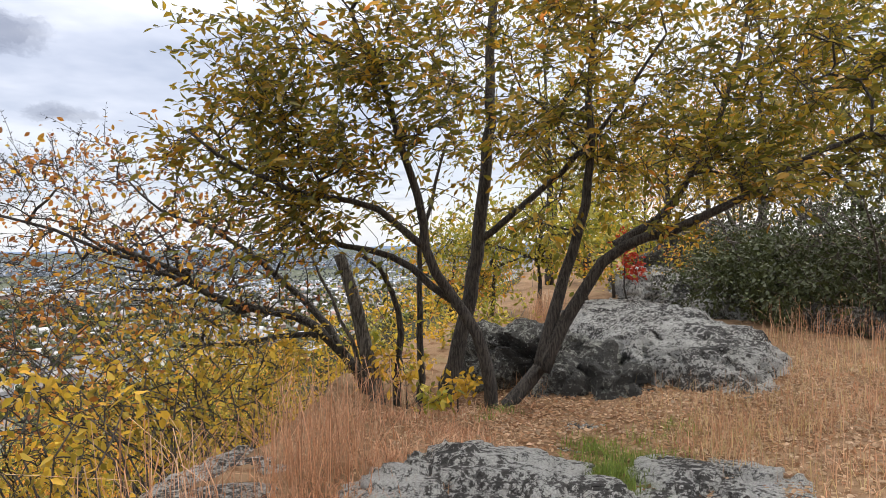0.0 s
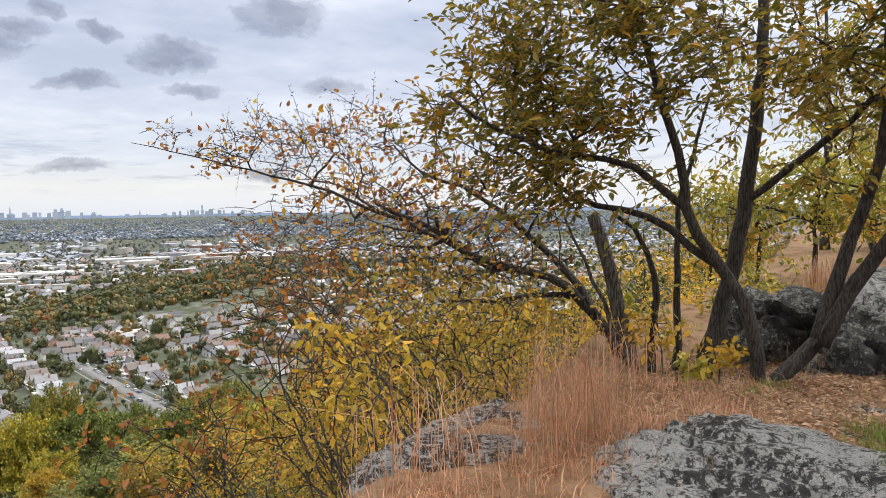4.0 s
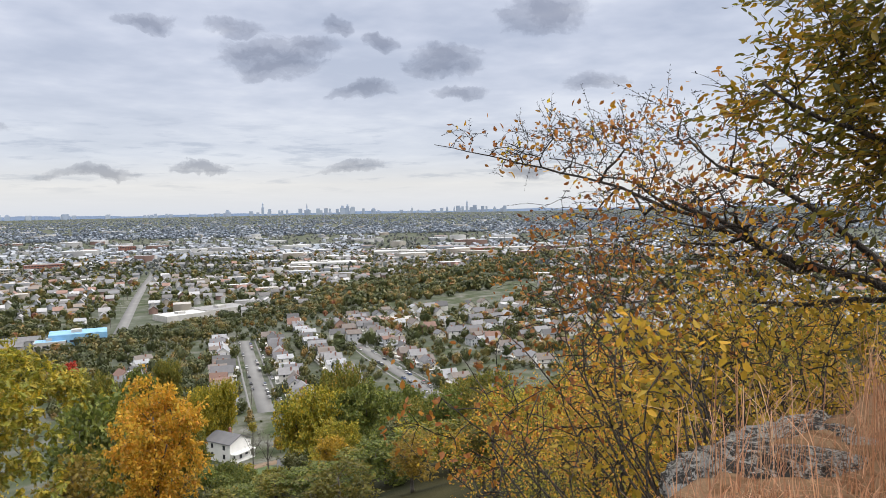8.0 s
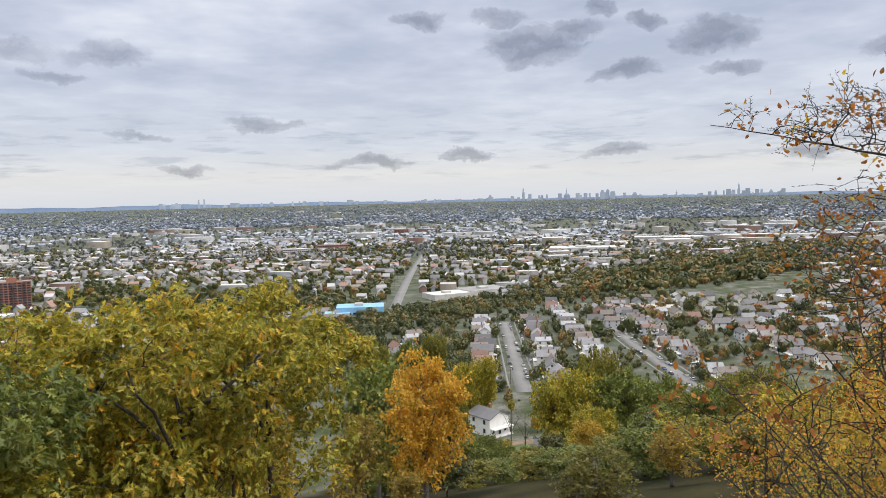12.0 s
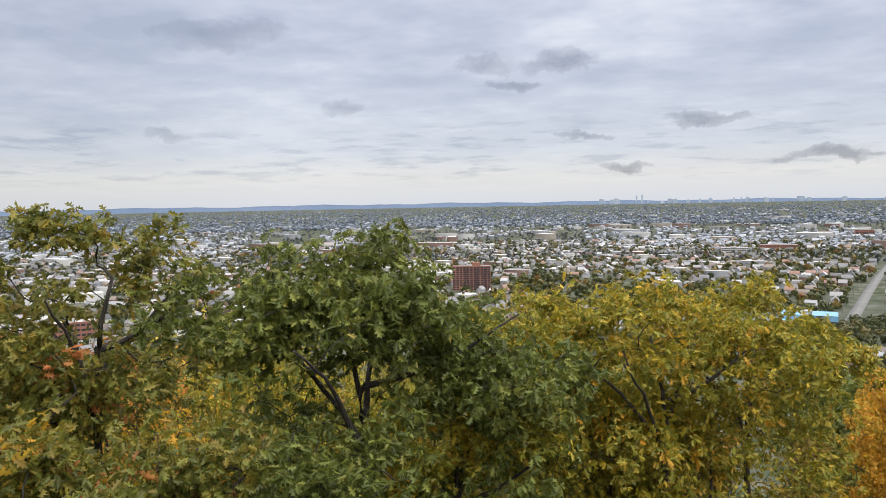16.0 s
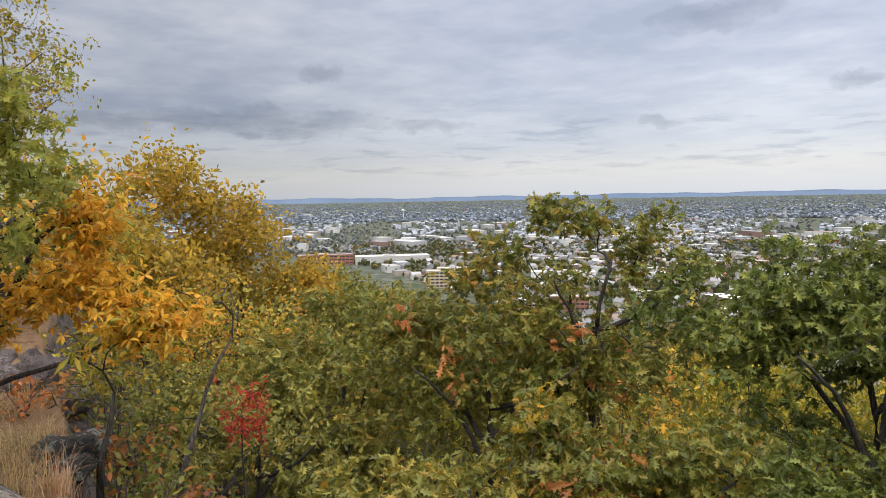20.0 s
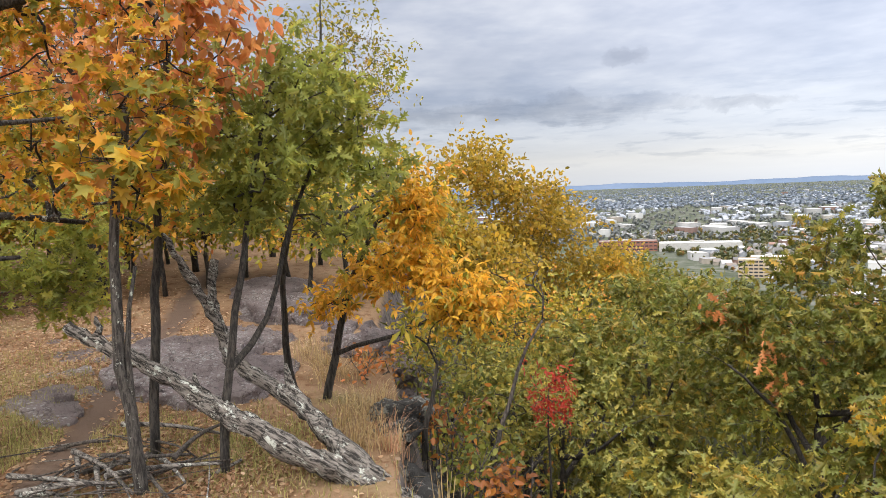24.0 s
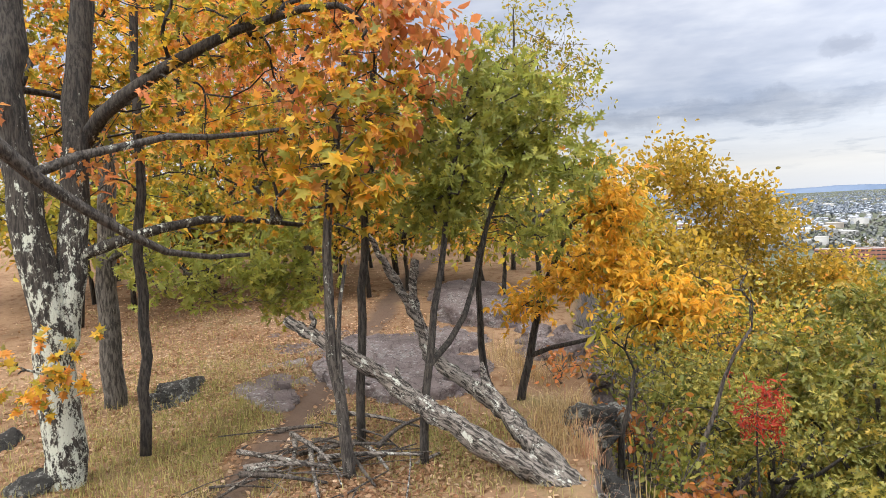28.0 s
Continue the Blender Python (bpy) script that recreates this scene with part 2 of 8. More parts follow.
def rock_material(name, dark, mid, lichen, amount, moss=0.0):
    m, t, b, o = material(name)
    pos = t.n("ShaderNodeTexCoord").outputs["Object"]
    n1, n2, n3 = t.noise(pos, 1.6, 6.0, 0.6), t.noise(pos, 19.0, 9.0, 0.76), t.noise(pos, 90.0, 4.0, 0.7)
    bent = t.vec("ADD", pos, t.vec("MULTIPLY", t.n("ShaderNodeTexNoise", Vector=pos, Scale=3.0, Detail=5.0, Roughness=0.65).outputs["Color"], (0.35, 0.35, 0.35)))
    crack = t.ramp(t.n("ShaderNodeTexVoronoi", feature="DISTANCE_TO_EDGE", Vector=t.vec("MULTIPLY", bent, (1.0, 1.4, 2.6)), Scale=3.4).outputs["Distance"], [(0.0, (0, 0, 0)), (0.035, (1, 1, 1))])
    col = t.ramp(n1, [(0.3, dark), (0.7, mid)])
    spots = t.math("ADD", t.math("MULTIPLY", n2, 0.60), t.math("ADD", t.math("MULTIPLY", n1, 0.32), t.math("MULTIPLY", n3, 0.08)))
    patch = t.ramp(spots, [(amount, (0, 0, 0)), (amount + 0.010, (1, 1, 1))])
    col = t.mix(patch, col, t.mix(t.ramp(n3, [(0.35, (0, 0, 0)), (0.65, (1, 1, 1))]), lichen, tuple(0.62 * c for c in lichen)))
    cell = t.n("ShaderNodeTexVoronoi", Vector=pos, Scale=21.0)                # round crusts of paler lichen
    crust = t.math("MULTIPLY", t.ramp(cell.outputs["Distance"], [(0.24, (1, 1, 1)), (0.30, (0, 0, 0))]), t.ramp(n1, [(0.5, (0, 0, 0)), (0.56, (1, 1, 1))]))
    col = t.mix(t.math("MULTIPLY", crust, 0.8), col, tuple(min(0.6, 1.2 * c) for c in lichen))
    col = t.mix(t.math("MULTIPLY", t.ramp(n3, [(0.45, (0, 0, 0)), (0.7, (1, 1, 1))]), 0.35), col, dark)
    if moss:
        green = t.ramp(t.noise(pos, 2.3, 4.0), [(1 - moss, (0, 0, 0)), (1.04 - moss, (1, 1, 1))])
        col = t.mix(green, col, (0.10, 0.13, 0.02))
    col = t.mix(t.math("MULTIPLY", t.math("SUBTRACT", 1.0, crack), 0.8), col, tuple(0.6 * c for c in dark))
    t.put(b.inputs["Base Color"], col)
    b.inputs["Roughness"].default_value = 0.92
    bump(t, b, t.math("ADD", t.math("ADD", n3, t.math("MULTIPLY", n2, 2.4)), t.math("ADD", t.math("MULTIPLY", crack, 1.2), t.math("MULTIPLY", t.noise(t.vec("MULTIPLY", pos, (1.0, 1.0, 2.2)), 6.0, 6.0, 0.6), 3.0))), 1.0, 0.06)
    return m


def bark_material(name, dark, light, lichen=None, amount=0.6, along=(0, 0, 1), fine=62.0, fade=0.0):
    m, t, b, o = material(name)
    pos = t.n("ShaderNodeTexCoord").outputs["Object"]
    # fissures run along the stem
    run = t.vec("SCALE", along)
    t.put(run.node.inputs["Scale"], t.math("MULTIPLY", t.vec("DOT_PRODUCT", pos, along), -0.84))
    ridged = t.noise(t.vec("ADD", pos, run), fine, 6.0, 0.7)
    col = t.ramp(ridged, [(0.43, dark), (0.57, light)])
    if lichen:
        n = t.noise(t.vec("ADD", pos, t.vec("MULTIPLY", run, (0.5, 0.5, 0.5))), 17.0, 9.0, 0.8)
        if fade:                                                 # lichen grows thickest low on the stem
            n = t.math("SUBTRACT", n, t.math("MULTIPLY", t.math("MAXIMUM", t.math("SUBTRACT", t.n("ShaderNodeSeparateXYZ", Vector=pos).outputs[2], 1.25), 0.0), fade))
        col = t.mix(t.ramp(n, [(amount, (0, 0, 0)), (amount + 0.04, (1, 1, 1))]), col, lichen)
    t.put(b.inputs["Base Color"], col)
    b.inputs["Roughness"].default_value = 0.9
    bump(t, b, ridged, 1.0, 0.02)
    return m


BARK = bark_material("dark_bark", (0.014, 0.012, 0.010), (0.066, 0.056, 0.047))
BARK_GREY = bark_material("grey_bark", (0.03, 0.026, 0.022), (0.14, 0.125, 0.105), (0.34, 0.36, 0.30), 0.62)
BARK_LICHEN = bark_material("lichened_bark", (0.014, 0.012, 0.010), (0.065, 0.056, 0.047), (0.54, 0.57, 0.49), 0.475, fade=0.10)
DEADWOOD = bark_material("weathered_dead_wood", (0.016, 0.013, 0.011), (0.25, 0.222, 0.195), (0.54, 0.56, 0.50), 0.56, (-0.42, -0.78, 0.46), 58.0)
BARK_DOTS = bark_material("white_dotted_bark", (0.022, 0.018, 0.016), (0.10, 0.088, 0.075), (0.50, 0.53, 0.46), 0.60)
TWIG_GREY = bark_material("bare_twigs", (0.028, 0.023, 0.019), (0.12, 0.10, 0.085))
ROCK_LICHEN = rock_material("lichened_basalt", (0.02, 0.019, 0.019), (0.115, 0.108, 0.10), (0.64, 0.64, 0.615), 0.488, 0.25)
ROCK_DARK = rock_material("dark_basalt", (0.02, 0.02, 0.019), (0.09, 0.084, 0.076), (0.38, 0.38, 0.35), 0.54, 0.36)
ROCK_MID = rock_material("grey_basalt", (0.025, 0.024, 0.023), (0.11, 0.105, 0.095), (0.36, 0.37, 0.33), 0.52, 0.3)
ROCK_RED = rock_material("purple_brown_rock", (0.15, 0.118, 0.115), (0.40, 0.325, 0.32), (0.52, 0.48, 0.47), 0.55, 0.2)
OCHRE = [(0.0, (0.06, 0.075, 0.014)), (0.28, (0.13, 0.135, 0.02)), (0.52, (0.27, 0.215, 0.026)), (0.78, (0.44, 0.26, 0.026)), (1.0, (0.50, 0.17, 0.028))]
LEAF_OLIVE = leaf_material("yellow_green_leaves", OCHRE)
LEAF_DARK = leaf_material("dark_green_oak_leaves", [(0.0, (0.057, 0.095, 0.020)), (0.5, (0.131, 0.173, 0.034)), (0.85, (0.265, 0.281, 0.049)), (1.0, (0.436, 0.337, 0.055))], through_light=0.38)
LEAF_OAK = leaf_material("turning_oak_leaves", [(0.0, (0.083, 0.116, 0.020)), (0.4, (0.166, 0.188, 0.032)), (0.74, (0.293, 0.244, 0.037)), (0.93, (0.468, 0.273, 0.045)), (1.0, (0.448, 0.179, 0.045))], through_light=0.38)
LEAF_GOLD = leaf_material("golden_olive_leaves", [(0.0, (0.144, 0.184, 0.024)), (0.42, (0.291, 0.287, 0.032)), (0.78, (0.545, 0.407, 0.037)), (1.0, (0.727, 0.394, 0.035))], through_light=0.38)
LEAF_YELLOW = leaf_material("yellow_leaves", [(0.0, (0.34, 0.29, 0.045)), (0.45, (0.70, 0.46, 0.05)), (0.85, (0.82, 0.45, 0.05)), (1.0, (0.70, 0.28, 0.05))])
LEAF_ORANGE = leaf_material("orange_leaves", [(0.0, (0.60, 0.43, 0.05)), (0.35, (0.84, 0.51, 0.055)), (1.0, (0.86, 0.40, 0.045))])
LEAF_AMBER = leaf_material("amber_leaves", [(0.0, (0.220, 0.182, 0.031)), (0.45, (0.462, 0.325, 0.039)), (0.8, (0.660, 0.407, 0.044)), (1.0, (0.704, 0.319, 0.050))])
LEAF_RUST = leaf_material("rust_leaves", [(0.0, (0.408, 0.216, 0.060)), (0.45, (0.648, 0.276, 0.084)), (0.8, (0.744, 0.252, 0.108)), (1.0, (0.792, 0.384, 0.084))])
LEAF_MAPLE = leaf_material("mottled_autumn_leaves", [(0.0, (0.142, 0.183, 0.035)), (0.3, (0.330, 0.307, 0.041)), (0.52, (0.732, 0.484, 0.047)), (0.75, (0.802, 0.342, 0.059)), (1.0, (0.637, 0.177, 0.065))])
LEAF_SLOPE = leaf_material("pale_olive_oak_leaves", [(0.0, (0.110, 0.145, 0.029)), (0.4, (0.234, 0.244, 0.052)), (0.75, (0.420, 0.348, 0.062)), (0.9, (0.581, 0.358, 0.058)), (1.0, (0.561, 0.228, 0.052))], through_light=0.38)
LEAF_RED = leaf_material("scarlet_leaves", [(0.0, (0.40, 0.03, 0.02)), (1.0, (0.60, 0.06, 0.035))])
LEAF_DRY = leaf_material("sparse_brown_leaves", [(0.0, (0.16, 0.055, 0.03)), (0.35, (0.36, 0.125, 0.035)), (0.7, (0.50, 0.21, 0.035)), (1.0, (0.54, 0.33, 0.05))])
LEAF_FAR = leaf_material("autumn_woodland_leaves", [(0.0, (0.07, 0.095, 0.03)), (0.3, (0.13, 0.14, 0.035)), (0.55, (0.25, 0.20, 0.04)), (0.78, (0.40, 0.26, 0.04)), (0.92, (0.52, 0.24, 0.035)), (1.0, (0.36, 0.11, 0.04))], by="tree")
SEEDS = surface("dark_seed_pods", [(0.3, (0.02, 0.014, 0.012)), (0.7, (0.05, 0.035, 0.03))])
GRASS_RED = leaf_material("russet_dry_grass", [(0.0, (0.28, 0.13, 0.07)), (0.4, (0.56, 0.29, 0.17)), (0.75, (0.70, 0.45, 0.29)), (1.0, (0.80, 0.62, 0.44))])
GRASS_TAN = leaf_material("straw_grass", [(0.0, (0.36, 0.25, 0.11)), (0.5, (0.55, 0.40, 0.20)), (1.0, (0.66, 0.54, 0.32))])
GRASS_GREEN = leaf_material("green_grass", [(0.0, (0.10, 0.17, 0.03)), (1.0, (0.30, 0.36, 0.06))])
LITTER = leaf_material("fallen_leaves", [(0.0, (0.15, 0.075, 0.045)), (0.3, (0.38, 0.205, 0.115)), (0.6, (0.54, 0.36, 0.22)), (1.0, (0.76, 0.62, 0.47))])


# ------------------------------------------------------------------ meshes
def mesh_from(name, verts, loops, sizes, mat, smooth=False):
    me = bpy.data.meshes.new(name)
    verts, loops, sizes = np.asarray(verts, np.float32), np.asarray(loops, np.int32).ravel(), np.asarray(sizes, np.int32).ravel()
    me.vertices.add(len(verts))
    me.vertices.foreach_set("co", verts.ravel())
    me.loops.add(len(loops))
    me.loops.foreach_set("vertex_index", loops)
    me.polygons.add(len(sizes))
    me.polygons.foreach_set("loop_start", np.concatenate([[0], np.cumsum(sizes)[:-1]]).astype(np.int32))
    if smooth:
        me.polygons.foreach_set("use_smooth", np.ones(len(sizes), bool))
    me.update(calc_edges=True)
    me.materials.append(mat)
    return me


def repeat(name, verts, faces, frames, mat, smooth=False):
    """One mesh of many copies of a small shape. frames: N x 3 x 4."""
    verts, frames = np.asarray(verts, float), np.asarray(frames, float)
    n, k = len(frames), len(verts)
    out = np.einsum("nij,kj->nki", frames[:, :, :3], verts) + frames[:, None, :, 3]
    loops = np.concatenate([np.asarray(f) for f in faces])
    sizes = [len(f) for f in faces]
    return mesh_from(name, out.reshape(-1, 3), (loops[None] + (np.arange(n) * k)[:, None]).ravel(), np.tile(sizes, n), mat, smooth)


def put_under(name, me, parent=None, label=""):
    ob = new(name, me)
    if parent is not None:
        ob.parent = parent
    return tagged(ob, label)


def bm_mesh(name, bm, mat, smooth=False):
    me = bpy.data.meshes.new(name)
    if smooth:
        for f in bm.faces:
            f.smooth = True
    bm.to_mesh(me)
    bm.free()
    me.materials.append(mat)
    return me


def thing(name, label, category, at=(0, 0, 0), group="", kind=""):
    ob = new(name)
    ob.location = at
    return tagged(ob, label, category, group, kind)


rng = np.random.default_rng(7)
LEAVES = {
    "ovate": ([(0, 0, 0), (-0.27, 0.32, 0.07), (-0.2, 0.7, 0.05), (0, 1, -0.08), (0.2, 0.7, 0.05), (0.27, 0.32, 0.07)], [(0, 3, 2, 1), (0, 5, 4, 3)]),
    "oak": ([(0, 0, 0), (-0.06, 0.14, 0.01), (-0.22, 0.34, 0.07), (-0.09, 0.42, 0.02), (-0.27, 0.68, 0.05), (-0.09, 0.76, 0.0), (0, 1, -0.1),
             (0.09, 0.76, 0.0), (0.27, 0.68, 0.05), (0.09, 0.42, 0.02), (0.22, 0.34, 0.07), (0.06, 0.14, 0.01)], [(6, 5, 4, 3), (6, 3, 2, 1, 0), (6, 9, 8, 7), (6, 0, 11, 10, 9)]),
    "red_oak": ([(0, 0, 0), (-0.035, 0.14, 0.01), (-0.2, 0.2, 0.06), (-0.07, 0.34, 0.02), (-0.36, 0.52, 0.1), (-0.09, 0.56, 0.02), (-0.25, 0.82, 0.05), (-0.07, 0.8, -0.02), (0, 1, -0.12),
                 (0.07, 0.8, -0.02), (0.25, 0.82, 0.05), (0.09, 0.56, 0.02), (0.36, 0.52, 0.1), (0.07, 0.34, 0.02), (0.2, 0.2, 0.06), (0.035, 0.14, 0.01)],
                [(0, 3, 2, 1), (0, 8, 5, 3), (3, 5, 4), (5, 8, 7), (5, 7, 6), (0, 15, 14, 13), (0, 13, 11, 8), (13, 12, 11), (11, 9, 8), (11, 10, 9)]),
    "maple": ([(0, 0, 0), (-0.38, 0.12, 0.05), (-0.2, 0.32, 0.02), (-0.48, 0.58, 0.06), (-0.14, 0.58, 0.0), (0, 1, -0.1), (0.14, 0.58, 0.0), (0.48, 0.58, 0.06), (0.2, 0.32, 0.02), (0.38, 0.12, 0.05)],
              [(0, 2, 1), (2, 4, 3), (0, 5, 4, 2), (0, 9, 8), (8, 7, 6), (0, 8, 6, 5)]),
    "lance": ([(0, 0, 0), (-0.15, 0.22, 0.04), (-0.205, 0.5, 0.05), (-0.11, 0.8, -0.01), (0, 1, -0.14), (0.11, 0.8, -0.01), (0.205, 0.5, 0.05), (0.15, 0.22, 0.04)], [(0, 4, 3, 2, 1), (0, 7, 6, 5, 4)]),
    "long": ([(0, 0, 0), (-0.13, 0.4, 0.04), (0, 1, -0.15), (0.13, 0.4, 0.04)], [(0, 2, 1), (0, 3, 2)]),
    "diamond": ([(0, 0, 0), (-0.32, 0.42, 0.05), (0, 1, -0.08), (0.32, 0.48, 0.05)], [(0, 3, 2, 1)]),
    "clump": ([(-0.5, -0.3, 0), (0.4, -0.5, 0.1), (0.5, 0.35, -0.05), (-0.35, 0.5, 0.12)], [(0, 1, 2, 3)]),
}


def leaf_frames(at, axis, size, flat=0.6, vary=0.35):
    """Frames for leaves at the given places, their length along axis, faces mostly up."""
    n = len(at)
    y = axis / np.maximum(np.linalg.norm(axis, axis=1, keepdims=True), 1e-6)
    up = rng.normal(0, 1 - flat, (n, 3)) + (0, 0, flat)
    x = np.cross(y, up)
    x /= np.maximum(np.linalg.norm(x, axis=1, keepdims=True), 1e-6)
    z = np.cross(x, y)
    s = (size * rng.uniform(1 - vary, 1 + vary, n))[:, None]
    return np.stack([x * s, y * s, z * s, at], -1)


def tubes(name, lines, mat):
    """Tapered limbs. lines: list of (points, radii, sides)."""
    V, Lp, S, base = [], [], [], 0
    for pts, rad, sides in lines:
        p = np.asarray(pts, float)
        k = len(p)
        d = np.gradient(p, axis=0)
        d /= np.maximum(np.linalg.norm(d, axis=1, keepdims=True), 1e-9)
        ref = np.array([0.0, 0.0, 1.0]) if abs(d[:, 2]).mean() < 0.85 else np.array([1.0, 0.0, 0.0])
        a = np.cross(d, ref)
        a /= np.maximum(np.linalg.norm(a, axis=1, keepdims=True), 1e-9)
        b = np.cross(d, a)
        th = np.arange(sides) * 2 * pi / sides
        ring = p[:, None] + np.asarray(rad)[:, None, None] * (np.cos(th)[None, :, None] * a[:, None] + np.sin(th)[None, :, None] * b[:, None])
        V.append(ring.reshape(-1, 3))
        i, j = np.meshgrid(np.arange(k - 1), np.arange(sides), indexing="ij")
        q = np.stack([i * sides + j, i * sides + (j + 1) % sides, (i + 1) * sides + (j + 1) % sides, (i + 1) * sides + j], -1).reshape(-1, 4) + base
        Lp.append(q.ravel())
        S.append(np.full(len(q), 4))
        cap = np.arange(sides)
        Lp.append(np.concatenate([cap[::-1] + base, cap + base + (k - 1) * sides]))
        S.append(np.array([sides, sides]))
        base += k * sides
    return mesh_from(name, np.concatenate(V), np.concatenate(Lp), np.concatenate(S), mat, True)


def smooth_line(pts, step=0.25, wobble=0.0):
    """A line through control points, rounded and evenly cut."""
    p = np.asarray(pts, float)
    for _ in range(2):
        q = np.empty((2 * len(p), 3))
        q[0], q[-1] = p[0], p[-1]
        q[1:-1:2] = 0.75 * p[:-1] + 0.25 * p[1:]
        q[2:-1:2] = 0.25 * p[:-1] + 0.75 * p[1:]
        p = q
    d = np.concatenate([[0], np.cumsum(np.linalg.norm(np.diff(p, axis=0), axis=1))])
    n = max(3, int(d[-1] / step) + 1)
    s = np.linspace(0, d[-1], n)
    p = np.stack([np.interp(s, d, p[:, k]) for k in range(3)], -1)
    if wobble:
        p[1:-1] += rng.normal(0, wobble, (n - 2, 3))
    return p


def grow(limbs, blobs, tip=0.004, power=0.47, bend=0.25, reach=None, step=0.22, most=None):
    """Limbs (points, thickest radius or None) and branches that reach from them into the crown. blobs: (x, y, z, rx, ry, rz, number).
    Returns the tubes and the ends with their directions."""
    P, parent, fixed = [], [], {}
    for pts, r0, r1 in limbs:
        line = smooth_line(pts, step, 0.012)
        first = len(P)
        link = -1
        if P:
            near = np.linalg.norm(np.asarray(P) - line[0], axis=1)
            if near.min() < 0.6 and line[0][2] > P[0][2] + 0.3:
                link = int(near.argmin())
        for k, q in enumerate(line):
            P.append(q)
            parent.append(link if k == 0 else first + k - 1)
            fixed[first + k] = r0 + (r1 - r0) * k / (len(line) - 1)
    aims = []
    for x, y, z, rx, ry, rz, n in blobs:
        v = rng.normal(0, 1, (n, 3))
        v /= np.linalg.norm(v, axis=1, keepdims=True)
        v *= rng.uniform(0.15, 1, (n, 1)) ** 0.5
        m = max(2, n // 6)
        lump = v[:m] * 0.92                                      # boughs gather the twigs into lumps, with gaps between
        v = np.where(rng.random((n, 1)) < 0.8, lump[rng.integers(0, m, n)] + rng.normal(0, 0.18, (n, 3)), v)
        aims.append(np.array([x, y, z]) + v * (rx, ry, rz))
    aims = np.concatenate(aims)
    root = np.asarray(P[0])
    nodes = np.asarray(P)
    order = np.argsort([np.linalg.norm(nodes - a, axis=1).min() for a in aims])
    ends, dirs = [], []
    for a in aims[order]:
        nodes = np.asarray(P)
        off = a - nodes
        dist = np.linalg.norm(off, axis=1)
        low = np.maximum(0, nodes[:, 2] - a[2])
        cost = dist + 0.8 * low
        i = int(cost.argmin())
        if reach and dist[i] > reach:
            continue
        n = max(2, int(dist[i] / step))
        prev = nodes[i] - nodes[parent[i]] if parent[i] >= 0 else np.array([0, 0, 1.0])
        prev = prev / max(np.linalg.norm(prev), 1e-6)
        link = i
        mid = nodes[i] + off[i] * 0.5 + prev * dist[i] * bend + rng.normal(0, 0.05 * dist[i], 3) + (0, 0, 0.06 * dist[i])
        last = nodes[i]
        for k in range(1, n + 1):
            s = k / n
            q = (1 - s) ** 2 * nodes[i] + 2 * s * (1 - s) * mid + s * s * a
            P.append(q)
            parent.append(link)
            link = len(P) - 1
            if k == n:
                ends.append(q)
                dirs.append(q - last)
            last = q
    n = len(P)
    load = np.zeros(n)
    kids = [[] for _ in range(n)]
    for i in range(n - 1, -1, -1):
        load[i] = max(load[i], 1)
        if parent[i] >= 0:
            load[parent[i]] += load[i] if i not in fixed else 0
            kids[parent[i]].append(i)
    rad = tip * load ** power
    for i, r in fixed.items():
        rad[i] = r
    for i in range(n):
        if i not in fixed and parent[i] >= 0:
            rad[i] = min(rad[i], rad[parent[i]] * 0.9)
    lines, done = [], set()
    P = np.asarray(P)
    for i in range(n):
        if i in done:
            continue
        chain = [i]
        while True:
            k = [c for c in kids[chain[-1]] if c not in done and c not in chain]
            if not k:
                break
            k = [c for c in k if (c in fixed) == (chain[-1] in fixed)] or k
            best = max(k, key=lambda c: rad[c])
            if best in fixed and chain[-1] not in fixed:
                break
            if best not in fixed and chain[-1] in fixed:
                break
            chain.append(best)
        done.update(chain)
        ids = ([parent[i]] if parent[i] >= 0 else []) + chain
        if len(ids) < 2:
            continue
        rr = rad[ids].copy()
        if parent[i] >= 0:
            rr[0] = min(rr[0], rr[1] * 1.25)
        lines.append((P[ids], rr, 10 if rr.max() > 0.05 else 6 if rr.max() > 0.015 else 3))
    return lines, np.asarray(ends), np.asarray(dirs)


def leafy(name, ends, dirs, number, size, shape, mat, spread=0.22, droop=0.35, flat=0.6):
    """Leaves in sprays round the ends of the branches."""
    d = dirs / np.maximum(np.linalg.norm(dirs, axis=1, keepdims=True), 1e-6)
    each = 8 if number >= 12 else max(1, int(number))
    sprays = np.repeat(np.arange(len(ends)), max(1, round(number / each)))
    n = len(sprays)
    foot_at = ends[sprays] + rng.normal(0, spread * 0.62, (n, 3)) * (1, 1, 0.75)
    run = d[sprays] * 0.7 + rng.normal(0, 0.65, (n, 3)) + (0, 0, 0.1 - 0.4 * droop)
    run /= np.maximum(np.linalg.norm(run, axis=1, keepdims=True), 1e-6)
    idx = np.repeat(np.arange(n), each)
    along = np.tile(np.linspace(-0.5, 0.5, each) if each > 1 else np.zeros(1), n) + rng.normal(0, 0.06, n * each)
    side = rng.normal(0, 1, (n * each, 3))
    at = foot_at[idx] + run[idx] * (along * spread * 1.7)[:, None] + side * 0.12 * spread
    axis = side * 0.55 + run[idx] * 0.75 + (0, 0, -droop)
    v, f = LEAVES[shape]
    return repeat(name, v, f, leaf_frames(at, axis, size, flat), mat)


